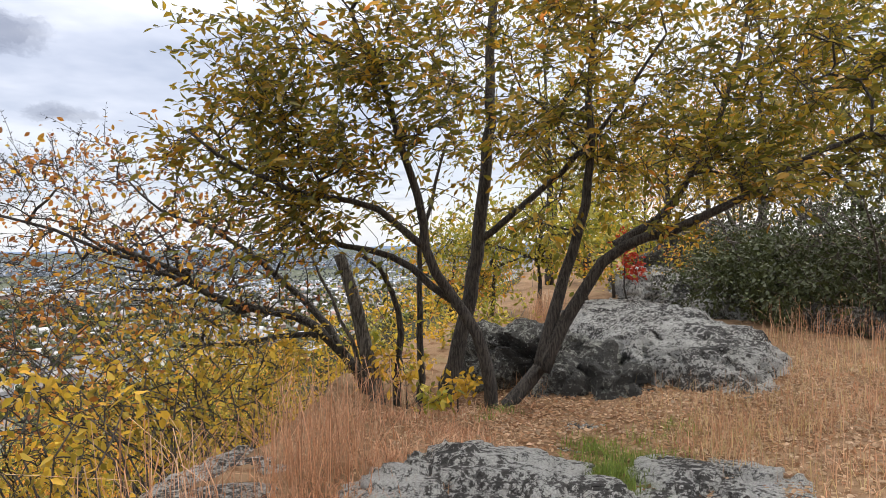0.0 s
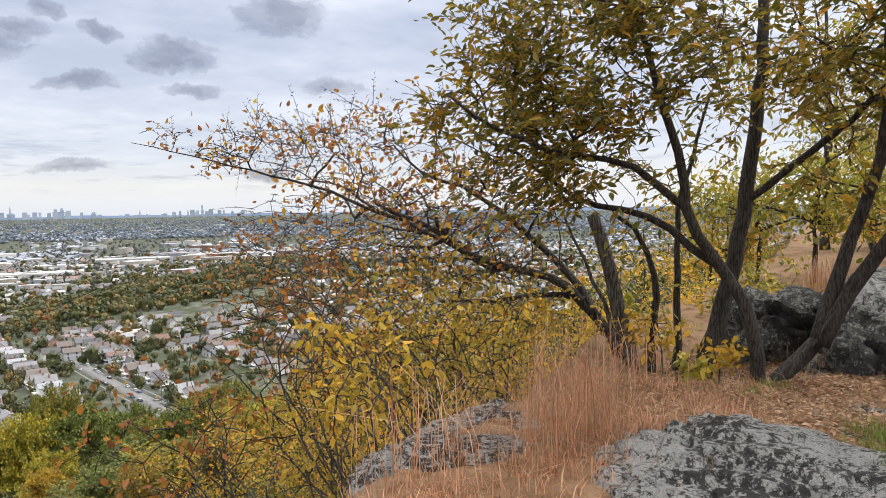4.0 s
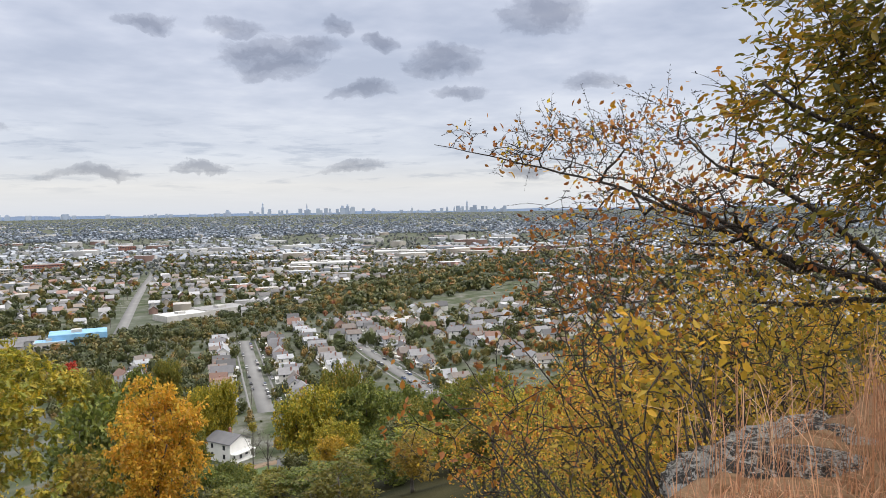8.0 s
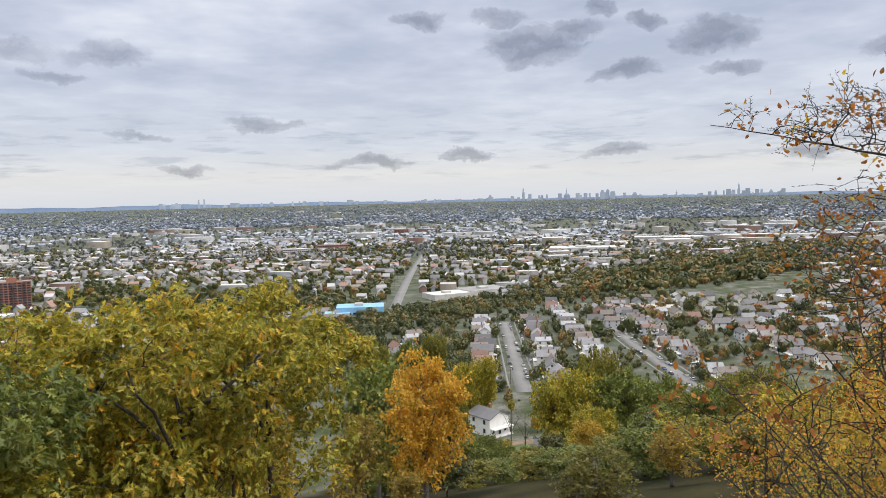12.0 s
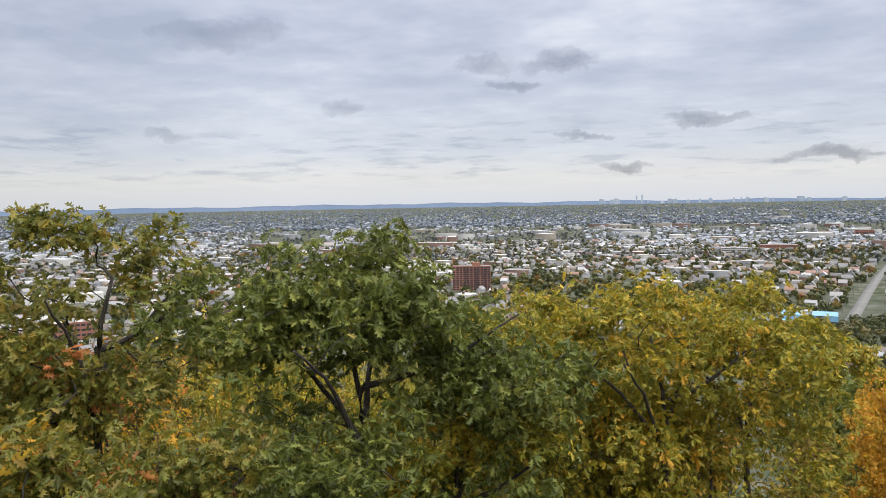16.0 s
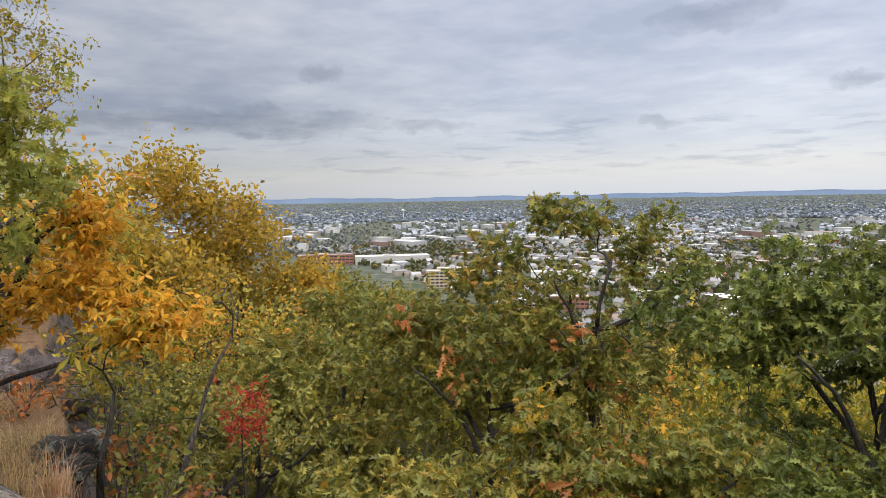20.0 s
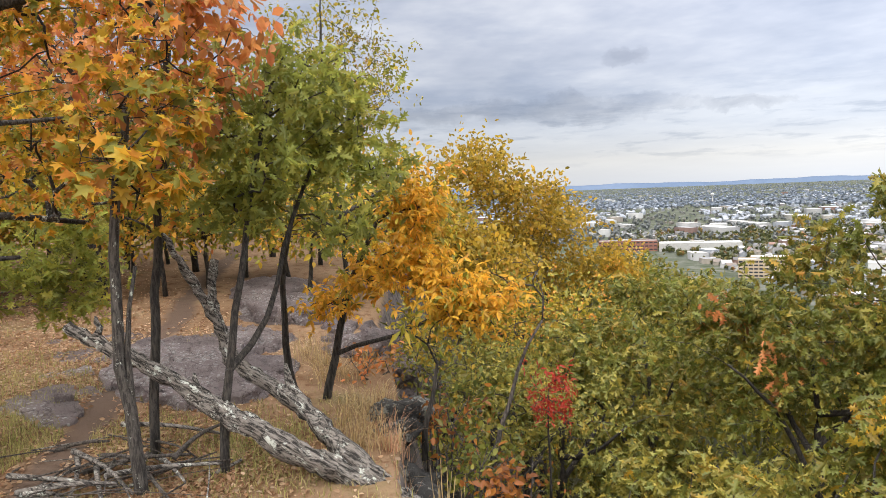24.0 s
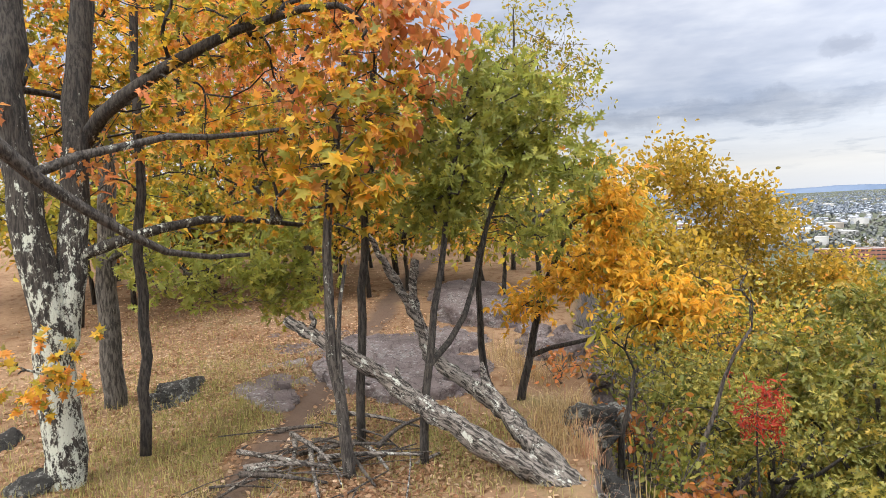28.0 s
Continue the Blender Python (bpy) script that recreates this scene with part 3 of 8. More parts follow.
def rosettes(name, ends, dirs, number, size, shape, mat, spread=0.22, droop=0.35, flat=0.5):
    """Leaves in stars of six round the tips of the twigs."""
    d = dirs / np.maximum(np.linalg.norm(dirs, axis=1, keepdims=True), 1e-6)
    own = np.repeat(np.arange(len(ends)), max(1, round(number / 6)))
    n = len(own)
    at = ends[own] + rng.normal(0, spread * 0.72, (n, 3)) * (1, 1, 0.8)
    run = d[own] * 0.8 + rng.normal(0, 0.5, (n, 3)) + (0, 0, 0.25)
    run /= np.maximum(np.linalg.norm(run, axis=1, keepdims=True), 1e-6)
    a = np.cross(run, rng.normal(0, 1, (n, 3)))
    a /= np.maximum(np.linalg.norm(a, axis=1, keepdims=True), 1e-6)
    b = np.cross(run, a)
    turn = np.tile(np.arange(6) * pi / 3, n) + rng.normal(0, 0.3, n * 6)
    i = np.repeat(np.arange(n), 6)
    axis = a[i] * np.cos(turn)[:, None] + b[i] * np.sin(turn)[:, None] + run[i] * rng.uniform(0.0, 0.6, (n * 6, 1)) + (0, 0, -droop)
    v, f = LEAVES[shape]
    return repeat(name, v, f, leaf_frames(at[i] - run[i] * (rng.uniform(0, 0.35, (n * 6, 1)) * size), axis, size, flat), mat)


def whips(ends, dirs, number, size, shape, mat, bark, spread=0.2, droop=0.35, flat=0.5, centre=None):
    """Long thin shoots that run up and out from the twigs, with leaves to either side. Returns the leaves and the shoots."""
    d = dirs / np.maximum(np.linalg.norm(dirs, axis=1, keepdims=True), 1e-6)
    own = np.repeat(np.arange(len(ends)), max(1, round(number / 9)))
    n = len(own)
    out = ends[own] - (ends.mean(0) if centre is None else centre)
    out[:, 2] *= 0.4
    out /= np.maximum(np.linalg.norm(out, axis=1, keepdims=True), 1e-6)
    run = d[own] * 0.5 + out * 0.5 + rng.normal(0, 0.38, (n, 3)) + (0, 0, 0.3)
    run /= np.maximum(np.linalg.norm(run, axis=1, keepdims=True), 1e-6)
    size_of = spread * 2.9 * rng.uniform(0.55, 1.25, n)
    foot_at = ends[own] - run * (size_of * rng.uniform(0.0, 0.55, n))[:, None] + rng.normal(0, 0.05, (n, 3))
    sag = np.stack([0 * size_of, 0 * size_of, -0.22 * size_of], -1)

    def along(k, t):
        return foot_at[k] + run[k] * (size_of[k] * t)[:, None] + sag[k] * (t ** 2)[:, None]

    t = np.array([0.0, 0.4, 0.72, 1.0])
    every = np.arange(n)
    line = np.stack([along(every, np.full(n, q)) for q in t], 1)
    side = np.cross(run, (0.13, 0.21, 0.97))
    side /= np.maximum(np.linalg.norm(side, axis=1, keepdims=True), 1e-6)
    over = np.cross(side, run)
    r = np.array([0.0034, 0.0028, 0.002, 0.001])
    ring = np.stack([line + (side * cos(q) + over * sin(q))[:, None] * r[None, :, None] for q in (0.0, 2 * pi / 3, 4 * pi / 3)], 2)
    q = np.array([(k * 3 + j, k * 3 + (j + 1) % 3, k * 3 + 3 + (j + 1) % 3, k * 3 + 3 + j) for k in range(3) for j in range(3)])
    shoots = mesh_from("shoot_growth", ring.reshape(-1, 3), (q[None] + (every * 12)[:, None, None]).ravel(), np.full(9 * n, 4), bark, True)
    i = np.repeat(every, 9)
    s = np.tile(np.linspace(0.12, 1.0, 9), n) + rng.normal(0, 0.03, n * 9)
    hand = np.tile([1.0, -1.0, 1.0, -1.0, 1.0, -1.0, 1.0, -1.0, 0.0], n)
    axis = side[i] * (hand * 0.75)[:, None] + run[i] * rng.uniform(0.35, 0.9, (n * 9, 1)) + rng.normal(0, 0.22, (n * 9, 3)) + (0, 0, -droop)
    v, f = LEAVES[shape]
    keep = rng.random(n * 9) < 0.9
    return repeat("crown", v, f, leaf_frames(along(i, s)[keep], axis[keep], size, flat), mat), shoots


def tree(name, label, limbs, blobs, bark, leaf=None, number=20, size=0.12, shape="ovate", spread=0.22, droop=0.35, flat=0.6, category="tree",
         tip=0.004, bend=0.25, reach=None, step=0.22, group="", twigs=None, extra=(), style="spray"):
    """One tree: trunk with limbs, and the crown of leaves."""
    lines, ends, dirs = grow(limbs, blobs, tip, 0.47, bend, reach, step)
    at = Vector(limbs[0][0][0])
    root = thing(name, label, category, at, group)
    shift = np.array(at)
    thick = [(p - shift, r, s) for p, r, s in lines if r.max() > 0.012]
    thin = [(p - shift, r, s) for p, r, s in lines if r.max() <= 0.012]
    if name not in ("tree", "oak", "shrub", "thicket"):              # each heavy limb is a part of its own
        for line in thick[1:]:
            if line[1].max() > 0.026:
                put_under("limb", tubes("limb", [line], bark), root)
        small = [line for line in thick[1:] if line[1].max() <= 0.026]
        if small:
            tagged(put_under("branching", tubes("branching", small, bark), root), kind="stuff")
        thick = thick[:1]
    put_under("trunk", tubes("trunk", thick, bark), root)
    if thin:
        tagged(put_under("branchwork", tubes("branchwork", thin, twigs or bark), root), kind="stuff")
    if leaf is not None and style == "whip":
        crown, shoots = whips(ends - shift, dirs, number, size, shape, leaf, twigs or bark, spread, droop, flat)
        put_under("crown", crown, root)
        tagged(put_under("shoot_growth", shoots, root), kind="stuff")
    elif leaf is not None and style == "rosette":
        put_under("crown", rosettes("crown", ends - shift, dirs, number, size, shape, leaf, spread, droop, flat), root)
    elif leaf is not None:
        put_under("crown", leafy("crown", ends - shift, dirs, number, size, shape, leaf, spread, droop, flat), root)
    for mat, share, num, sz, shp in extra:
        pick = rng.random(len(ends)) < share
        if pick.any():
            put_under("leaf_sprays", leafy("leaf_sprays", ends[pick] - shift, dirs[pick], num, sz, shp, mat, spread, droop, flat), root)
    return root


def polar(eye, head, d, z):
    """A place by its heading and distance from a standpoint."""
    return (eye[0] - sin(radians(head)) * d, eye[1] + cos(radians(head)) * d, z)


def sight(eye, head, rise, d):
    """A place by heading, elevation and level distance from a standpoint."""
    return (eye[0] - sin(radians(head)) * d, eye[1] + cos(radians(head)) * d, eye[2] + tan(radians(rise)) * d)


EAST, MIDDLE, WEST = (1.05, -0.2, 1.54), (-0.4, -0.25, 1.48), (-0.83, -0.2, 1.5)   # where one stands on the ledge
EYE, PLAIN = 1.55, -103.5


# ------------------------------------------------------------------ ground
def edge(x):
    """How far out the cliff's edge lies."""
    return np.interp(x, [-60, -20, -14, -10, -7, -5, -3, 0, 2.6, 4, 6, 8.5, 12, 20, 60], [9, 5, 2.6, 1.5, 1.1, 0.66, 0.8, 1.4, 1.7, 2.1, 2.1, 2.5, 2.2, 2.0, 4])


def virtual(r):
    return np.where(r < 1100, r, 1100 * np.exp((np.maximum(r, 1100) - 1100) * 8.44e-4))


def bumps(x, y):
    return 0.5 * np.sin(x * 1.9 + 1.3 * np.sin(y * 1.1)) * np.sin(y * 2.3 + x * 0.7) + 0.3 * np.sin(x * 5.1 + y * 3.7) + 0.2 * np.sin(y * 7.3 - x * 4.1)


def ground(x, y):
    x, y = np.asarray(x, float), np.asarray(y, float)
    r = np.hypot(x, y)
    level = np.interp(x, [-60, -25, -14, -9, -6, -3, 0, 3, 6, 9, 14, 30, 60], [0.6, 0.5, 0.2, -0.08, -0.24, -0.2, 0.0, 0.12, 0.16, 0.22, 0.25, 0.3, 0.4])
    level = level + 0.02 * np.maximum(0, -y) * np.minimum(1, r / 8) + 0.035 * bumps(x, y)
    level = level - 0.34 * np.exp(-((x - 8.3) / 1.25) ** 2 - ((y - 1.3) / 0.95) ** 2)      # the hollow where the stems stand
    s = np.maximum(0, y - edge(x))
    drop = 7.0 * (1 - np.exp(-s / 1.6)) + 0.385 * s + 0.8 * np.minimum(1, s / 20) * np.sin(x * 0.13 + y * 0.09) * np.exp(-s / 150)
    plain = EYE - np.where(r < 1100, 105.0, r * 105.0 / np.maximum(virtual(r), 1.0))
    soft = 6.0
    z = np.logaddexp((level - drop) / soft, plain / soft) * soft
    return np.where(s > 0.01, np.where(s < 60, np.maximum(level - drop, plain), z), level)


def height(x, y):
    return float(ground(x, y))


heads = np.linspace(0, 2 * pi, 541)[:-1]
rings = np.concatenate([np.geomspace(0.4, 30, 110), np.geomspace(32, 300, 50), np.geomspace(315, 4900, 60)])
gx = np.outer(rings, np.sin(heads))
gy = np.outer(rings, np.cos(heads))
gz = ground(gx, gy)
nv = len(heads)
i, j = np.meshgrid(np.arange(len(rings) - 1), np.arange(nv), indexing="ij")
quads = np.stack([i * nv + j, i * nv + (j + 1) % nv, (i + 1) * nv + (j + 1) % nv, (i + 1) * nv + j], -1).reshape(-1, 4)
gv = np.concatenate([np.stack([gx, gy, gz], -1).reshape(-1, 3), [[0, 0, height(0, 0)]]])
fan = np.stack([np.full(nv, len(gv) - 1), np.arange(nv), (np.arange(nv) + 1) % nv], -1)[:, ::-1]


def ground_material():
    m, t, b, o = material("ledge_soil_and_plain")
    pos = t.n("ShaderNodeTexCoord").outputs["Object"]
    sep = t.n("ShaderNodeSeparateXYZ", Vector=pos)
    n1, n2, n3 = t.noise(pos, 0.9, 6.0, 0.6), t.noise(pos, 7.0, 5.0, 0.6), t.noise(pos, 45.0, 4.0, 0.65)
    soil = t.ramp(n1, [(0.28, (0.13, 0.09, 0.055)), (0.42, (0.27, 0.17, 0.10)), (0.58, (0.34, 0.22, 0.135)), (0.75, (0.21, 0.185, 0.08))])
    soil = t.mix(t.ramp(n2, [(0.5, (0, 0, 0)), (0.66, (1, 1, 1))]), soil, (0.17, 0.085, 0.042))
    soil = t.mix(t.math("MULTIPLY", n3, 0.5), soil, (0.07, 0.05, 0.03))
    # the trodden path on the ledge, bare and dark
    off = t.math("ADD", t.math("SUBTRACT", sep.outputs[1], t.math("MULTIPLY", sep.outputs[0], -0.1)), 2.06)
    off = t.math("ABSOLUTE", t.math("ADD", off, t.math("MULTIPLY", t.math("SUBTRACT", n1, 0.5), 0.5)))
    off = t.math("ADD", off, t.math("GREATER_THAN", sep.outputs[0], -2.0))
    soil = t.mix(t.ramp(off, [(0.10, (0.85, 0.85, 0.85)), (0.24, (0, 0, 0))]), soil, (0.10, 0.072, 0.058))
    f1, f2 = t.noise(pos, 0.012, 5.0, 0.6), t.noise(pos, 0.06, 5.0, 0.6)
    city = t.ramp(f2, [(0.33, (0.035, 0.048, 0.022)), (0.46, (0.062, 0.075, 0.04)), (0.56, (0.105, 0.108, 0.085)), (0.70, (0.18, 0.178, 0.165))])
    city = t.mix(t.ramp(f1, [(0.4, (0, 0, 0)), (0.6, (0.5, 0.5, 0.5))]), city, (0.09, 0.10, 0.085))
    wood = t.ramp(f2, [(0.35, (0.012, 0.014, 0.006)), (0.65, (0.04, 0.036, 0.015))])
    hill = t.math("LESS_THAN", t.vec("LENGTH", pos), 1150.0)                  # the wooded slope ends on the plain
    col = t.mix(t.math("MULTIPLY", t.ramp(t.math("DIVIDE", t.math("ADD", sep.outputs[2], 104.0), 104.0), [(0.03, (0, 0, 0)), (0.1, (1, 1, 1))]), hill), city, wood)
    col = t.mix(t.ramp(t.math("DIVIDE", t.math("ADD", sep.outputs[2], 104.0), 104.0), [(0.965, (0, 0, 0)), (0.985, (1, 1, 1))]), col, soil)
    steep = t.n("ShaderNodeSeparateXYZ", Vector=t.n("ShaderNodeNewGeometry").outputs["Normal"]).outputs[2]
    face = t.ramp(n2, [(0.35, (0.05, 0.045, 0.042)), (0.55, (0.15, 0.125, 0.115)), (0.7, (0.10, 0.095, 0.05))])
    col = t.mix(t.ramp(t.math("ADD", steep, t.math("MULTIPLY", n2, 0.3)), [(0.72, (1, 1, 1)), (0.92, (0, 0, 0))]), col, face)
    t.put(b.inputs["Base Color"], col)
    b.inputs["Roughness"].default_value = 0.95
    b.inputs["Specular IOR Level"].default_value = 0.08
    bump(t, b, t.math("ADD", n3, n2), 0.8, 0.03)
    return m


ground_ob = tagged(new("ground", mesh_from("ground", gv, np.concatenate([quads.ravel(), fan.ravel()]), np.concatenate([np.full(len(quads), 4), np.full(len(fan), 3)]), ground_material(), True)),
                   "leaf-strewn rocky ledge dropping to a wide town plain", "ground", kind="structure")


# ------------------------------------------------------------------ rocks
def rock(label, at, size, turn=0, seed=0, mat=ROCK_LICHEN, rough=0.22, flat=0.55, cuts=5, name="rock"):
    tier = 0.1 if mat is ROCK_RED else 0.055
    bm = bmesh.new()
    bmesh.ops.create_icosphere(bm, subdivisions=cuts, radius=1.0)
    o = Vector((seed * 7.3, seed * 3.1, seed * 5.7))
    for v in bm.verts:
        c = v.co.copy()
        if c.z > flat:
            c.z = flat + (c.z - flat) * 0.3
        p = Vector((c.x * size[0], c.y * size[1], c.z * size[2]))
        k = noise.fractal(p * 1.1 + o, 0.9, 2.1, 5) * rough
        q = p + Vector((noise.noise(p * 2 + o), noise.noise(p * 2 - o), noise.noise(p * 2.3 + o))) * 0.22
        gap, seat = noise.voronoi(Vector((q.x * 1.0, q.y * 1.5, q.z * 2.6)) + o)          # blocks parted by cracks
        gap2, seat2 = noise.voronoi(Vector((q.x * 3.1, q.y * 3.9, q.z * 6.0)) + o)
        k -= (max(0, 0.16 - (gap[1] - gap[0])) * 0.75 + max(0, 0.14 - (gap2[1] - gap2[0])) * 0.28) * rough / 0.22
        step = noise.noise(seat[0] * 5.3) * 0.17 + noise.noise(seat2[0] * 4.1) * 0.06
        p += Vector((c.x, c.y, c.z * 0.8)) * (k + step * rough / 0.22) + Vector((0, 0, 1)) * noise.fractal(p * 5 + o, 0.8, 2.0, 4) * 0.012
        if tier:                                                 # bedded rock breaks in flat steps
            bed = p.z + (0.17 if mat is ROCK_RED else 0.12) * p.x + 0.5 * tier * noise.noise(p * 1.1 + o)
            hold = 0.72 if mat is ROCK_RED else 0.6
            p.z += hold * (tier * math.floor(bed / tier + 0.5) - bed)
        v.co = p
    ob = new(name, bm_mesh(name, bm, mat, mat is not ROCK_RED))
    ob.matrix_world = pose(*at, 0, 0, turn)
    return tagged(ob, label, "rock")


rock("pale lichened basalt hump beyond the crooked tree", (11.4, -0.95, -0.06), (4.1, 1.2, 0.98), 8, 1, ROCK_LICHEN, 0.15, 0.55, 6)
rock("long grey rock ridge continuing along the crest", (18.5, -1.9, 0.1), (5.5, 1.2, 1.1), 6, 2, ROCK_LICHEN, 0.22, 0.6, 6)
rock("dark cracked boulder at the tree's foot", (8.5, -0.15, 0.02), (0.95, 0.6, 0.55), 20, 3, ROCK_MID, 0.3, 0.6, 5)
rock("dark split boulder behind the stems", (9.25, 0.5, 0.1), (0.75, 0.75, 0.72), -10, 4, ROCK_MID, 0.3, 0.6, 5)
rock("flat black and white lichened slab in the grass", (4.95, 0.38, 0.04), (1.0, 0.85, 0.36), 15, 5, ROCK_LICHEN, 0.15, 0.5, 6)
rock("low lichened slab with moss", (5.25, -0.85, 0.05), (0.85, 0.55, 0.22), -12, 6, ROCK_LICHEN, 0.14, 0.5, 6)
rock("flat pale slab between grass and tree", (6.5, 0.0, 0.0), (1.0, 0.5, 0.18), 10, 7, ROCK_LICHEN, 0.16, 0.5, 5)
rock("grey ledge slab at the cliff edge", (5.15, 1.98, -0.03), (1.05, 0.5, 0.26), -14, 8, ROCK_LICHEN, 0.1, 0.55, 5)
rock("grey ledge slab lower on the edge", (4.0, 2.6, -0.75), (0.8, 0.4, 0.4), -20, 9, ROCK_LICHEN, 0.12, 0.55, 5)
rock("dark rock beside the dry grass", (11.5, -3.9, 0.3), (0.9, 0.6, 0.5), 30, 10, ROCK_DARK, 0.25, 0.6, 4)
rock("dark low rock in the scrub", (9.6, -4.1, 0.2), (0.6, 0.4, 0.3), 0, 11, ROCK_DARK, 0.2, 0.6, 4)
rock("grey rock outcrop high on the crest", (26, -3.4, 0.6), (5, 1.8, 1.9), 10, 12, ROCK_DARK, 0.4, 0.7, 5)
rock("purplish bare rock pavement beside the path", (-9.3, -0.7, -0.2), (2.3, 1.15, 0.3), 8, 13, ROCK_RED, 0.1, 0.5, 6)
rock("purplish stepped rock outcrop by the cliff", (-11.6, 0.4, -0.05), (1.9, 0.8, 0.5), 5, 14, ROCK_RED, 0.14, 0.45, 6)
rock("flat purplish rock in the leaf litter", (-7.5, -1.7, -0.22), (0.7, 0.38, 0.2), 20, 15, ROCK_RED, 0.12, 0.4, 6)
rock("flat purplish rock further up the path", (-9.4, -2.1, -0.16), (1.3, 0.55, 0.2), 15, 16, ROCK_RED, 0.1, 0.45, 5)
rock("grey rock face at the cliff edge", (-8.9, 1.0, -0.55), (0.9, 0.5, 0.75), 8, 17, ROCK_RED, 0.3, 0.7, 5)
rock("stepped purplish rock face below the edge", (-8.2, 1.2, -0.6), (0.7, 0.35, 0.6), 10, 25, ROCK_RED, 0.24, 0.6, 6)
rock("mossy dark rock on the cliff edge", (-6.6, 0.85, -0.45), (0.34, 0.26, 0.2), 0, 18, ROCK_MID, 0.36, 0.6, 5)
rock("small dark rock on the cliff edge", (-5.75, 0.8, -0.5), (0.35, 0.3, 0.3), 40, 19, ROCK_DARK, 0.2, 0.6, 4)
rock("dark boulder beside the thick trunk", (-7.5, -2.8, -0.26), (0.36, 0.28, 0.28), 0, 20, ROCK_MID, 0.34, 0.6, 5)
rock("dark boulder at the oak's foot", (-5.9, -3.3, -0.42), (0.6, 0.5, 0.42), 20, 21, ROCK_MID, 0.4, 0.5, 6)
rock("grey rock under the dead trunk's foot", (-5.15, 0.85, -0.62), (0.5, 0.32, 0.3), 20, 23, ROCK_MID, 0.3, 0.5, 5)
rock("grey ledge rock under the dead bough", (-5.75, 0.95, -0.66), (0.45, 0.3, 0.34), -15, 24, ROCK_MID, 0.22, 0.5, 5)
rock("pale lichened rock beside the oak", (-4.55, -2.32, -0.3), (0.42, 0.32, 0.26), 10, 22, ROCK_LICHEN, 0.18, 0.6, 5)

# ------------------------------------------------------------------ the crooked tree at the right of the ledge
RIGHT = {
    'snag': [(8.05, 1.87, -0.06), (8.00, 2.03, 0.73), (7.94, 2.23, 1.46)],
    'main': [(8.30, 1.27, 0.01), (8.45, 1.02, 0.92), (8.47, 0.90, 1.73), (8.59, 0.79, 2.89), (8.79, 0.77, 4.84)],
    'curvy': [(7.59, 0.68, -0.05), (7.49, 0.70, 0.65), (7.44, 1.01, 1.05), (7.28, 1.27, 1.56), (7.30, 1.20, 1.75), (7.16, 1.33, 2.24), (7.03, 1.44, 2.80), (6.75, 1.68, 3.45)],
    'curvy_left': [(7.28, 1.27, 1.56), (6.99, 1.59, 1.89), (6.62, 2.04, 1.95), (6.24, 2.39, 2.14), (5.96, 2.69, 2.41)],
    'low_left': [(7.44, 1.01, 1.05), (7.41, 1.56, 1.51), (7.43, 2.16, 1.54), (7.24, 2.62, 1.98), (7.02, 3.05, 2.24)],
    'lean': [(7.61, 0.53, 0.14), (7.74, 0.23, 0.36), (7.84, 0.16, 0.87), (7.95, -0.08, 1.54), (7.95, -0.24, 2.21), (7.95, -0.20, 2.84), (8.05, -0.32, 4.12)],
    'sweep': [(7.74, 0.23, 0.39), (7.85, -0.03, 0.97), (7.85, -0.43, 1.52), (7.71, -0.96, 1.65), (7.43, -1.46, 1.89), (7.16, -1.74, 2.13), (6.87, -2.05, 2.25)],
    'sweep_up': [(7.85, -0.43, 1.52), (8.02, -0.89, 1.78), (8.18, -1.22, 2.31), (8.33, -1.55, 3.05), (8.48, -1.79, 4.14)],
    'mid_up': [(8.47, 0.93, 1.55), (8.43, 0.43, 1.94), (8.25, -0.03, 2.30), (8.15, -0.46, 2.76), (8.02, -0.91, 3.43)],
    'thin_a': [(8.19, 1.74, -0.05), (8.12, 1.64, 0.83), (7.98, 1.75, 1.23), (7.82, 1.96, 1.45)],
    'thin_b': [(8.45, 1.56, -0.02), (8.45, 1.52, 0.80), (8.45, 1.55, 1.33), (8.47, 1.47, 1.85), (8.61, 1.26, 2.63)],
    'left_arch': [(8.22, 1.99, 0.01), (8.21, 2.34, 0.50), (8.18, 2.72, 0.84), (7.96, 3.43, 0.92), (7.84, 3.83, 1.25), (7.69, 4.62, 1.61)],
    'left_mid': [(8.21, 2.34, 0.50), (8.31, 2.67, 0.90), (8.24, 3.09, 1.29), (8.10, 3.59, 1.71), (7.88, 4.16, 1.95)],
    'limb_end': [(8.20, 2.40, 0.59), (8.16, 2.75, 0.64), (8.16, 3.25, 0.55), (8.06, 4.05, 0.50)],
    'left_tip': [(8.07, 3.35, 0.86), (7.97, 4.01, 1.24), (7.61, 4.94, 1.66), (7.27, 5.70, 1.96), (6.87, 6.41, 2.13), (6.43, 7.06, 2.33)],
}
R = RIGHT
for k in ("snag", "main", "curvy", "lean", "thin_a", "thin_b", "left_arch"):            # rooted in the hollow
    x, y, z = R[k][0]
    R[k] = [(x, y, height(x, y) - 0.2)] + R[k]


def blob(eye, head, rise, d, rx, rz, n):
    return (*sight(eye, head, rise, d), rx, rx, rz, n)


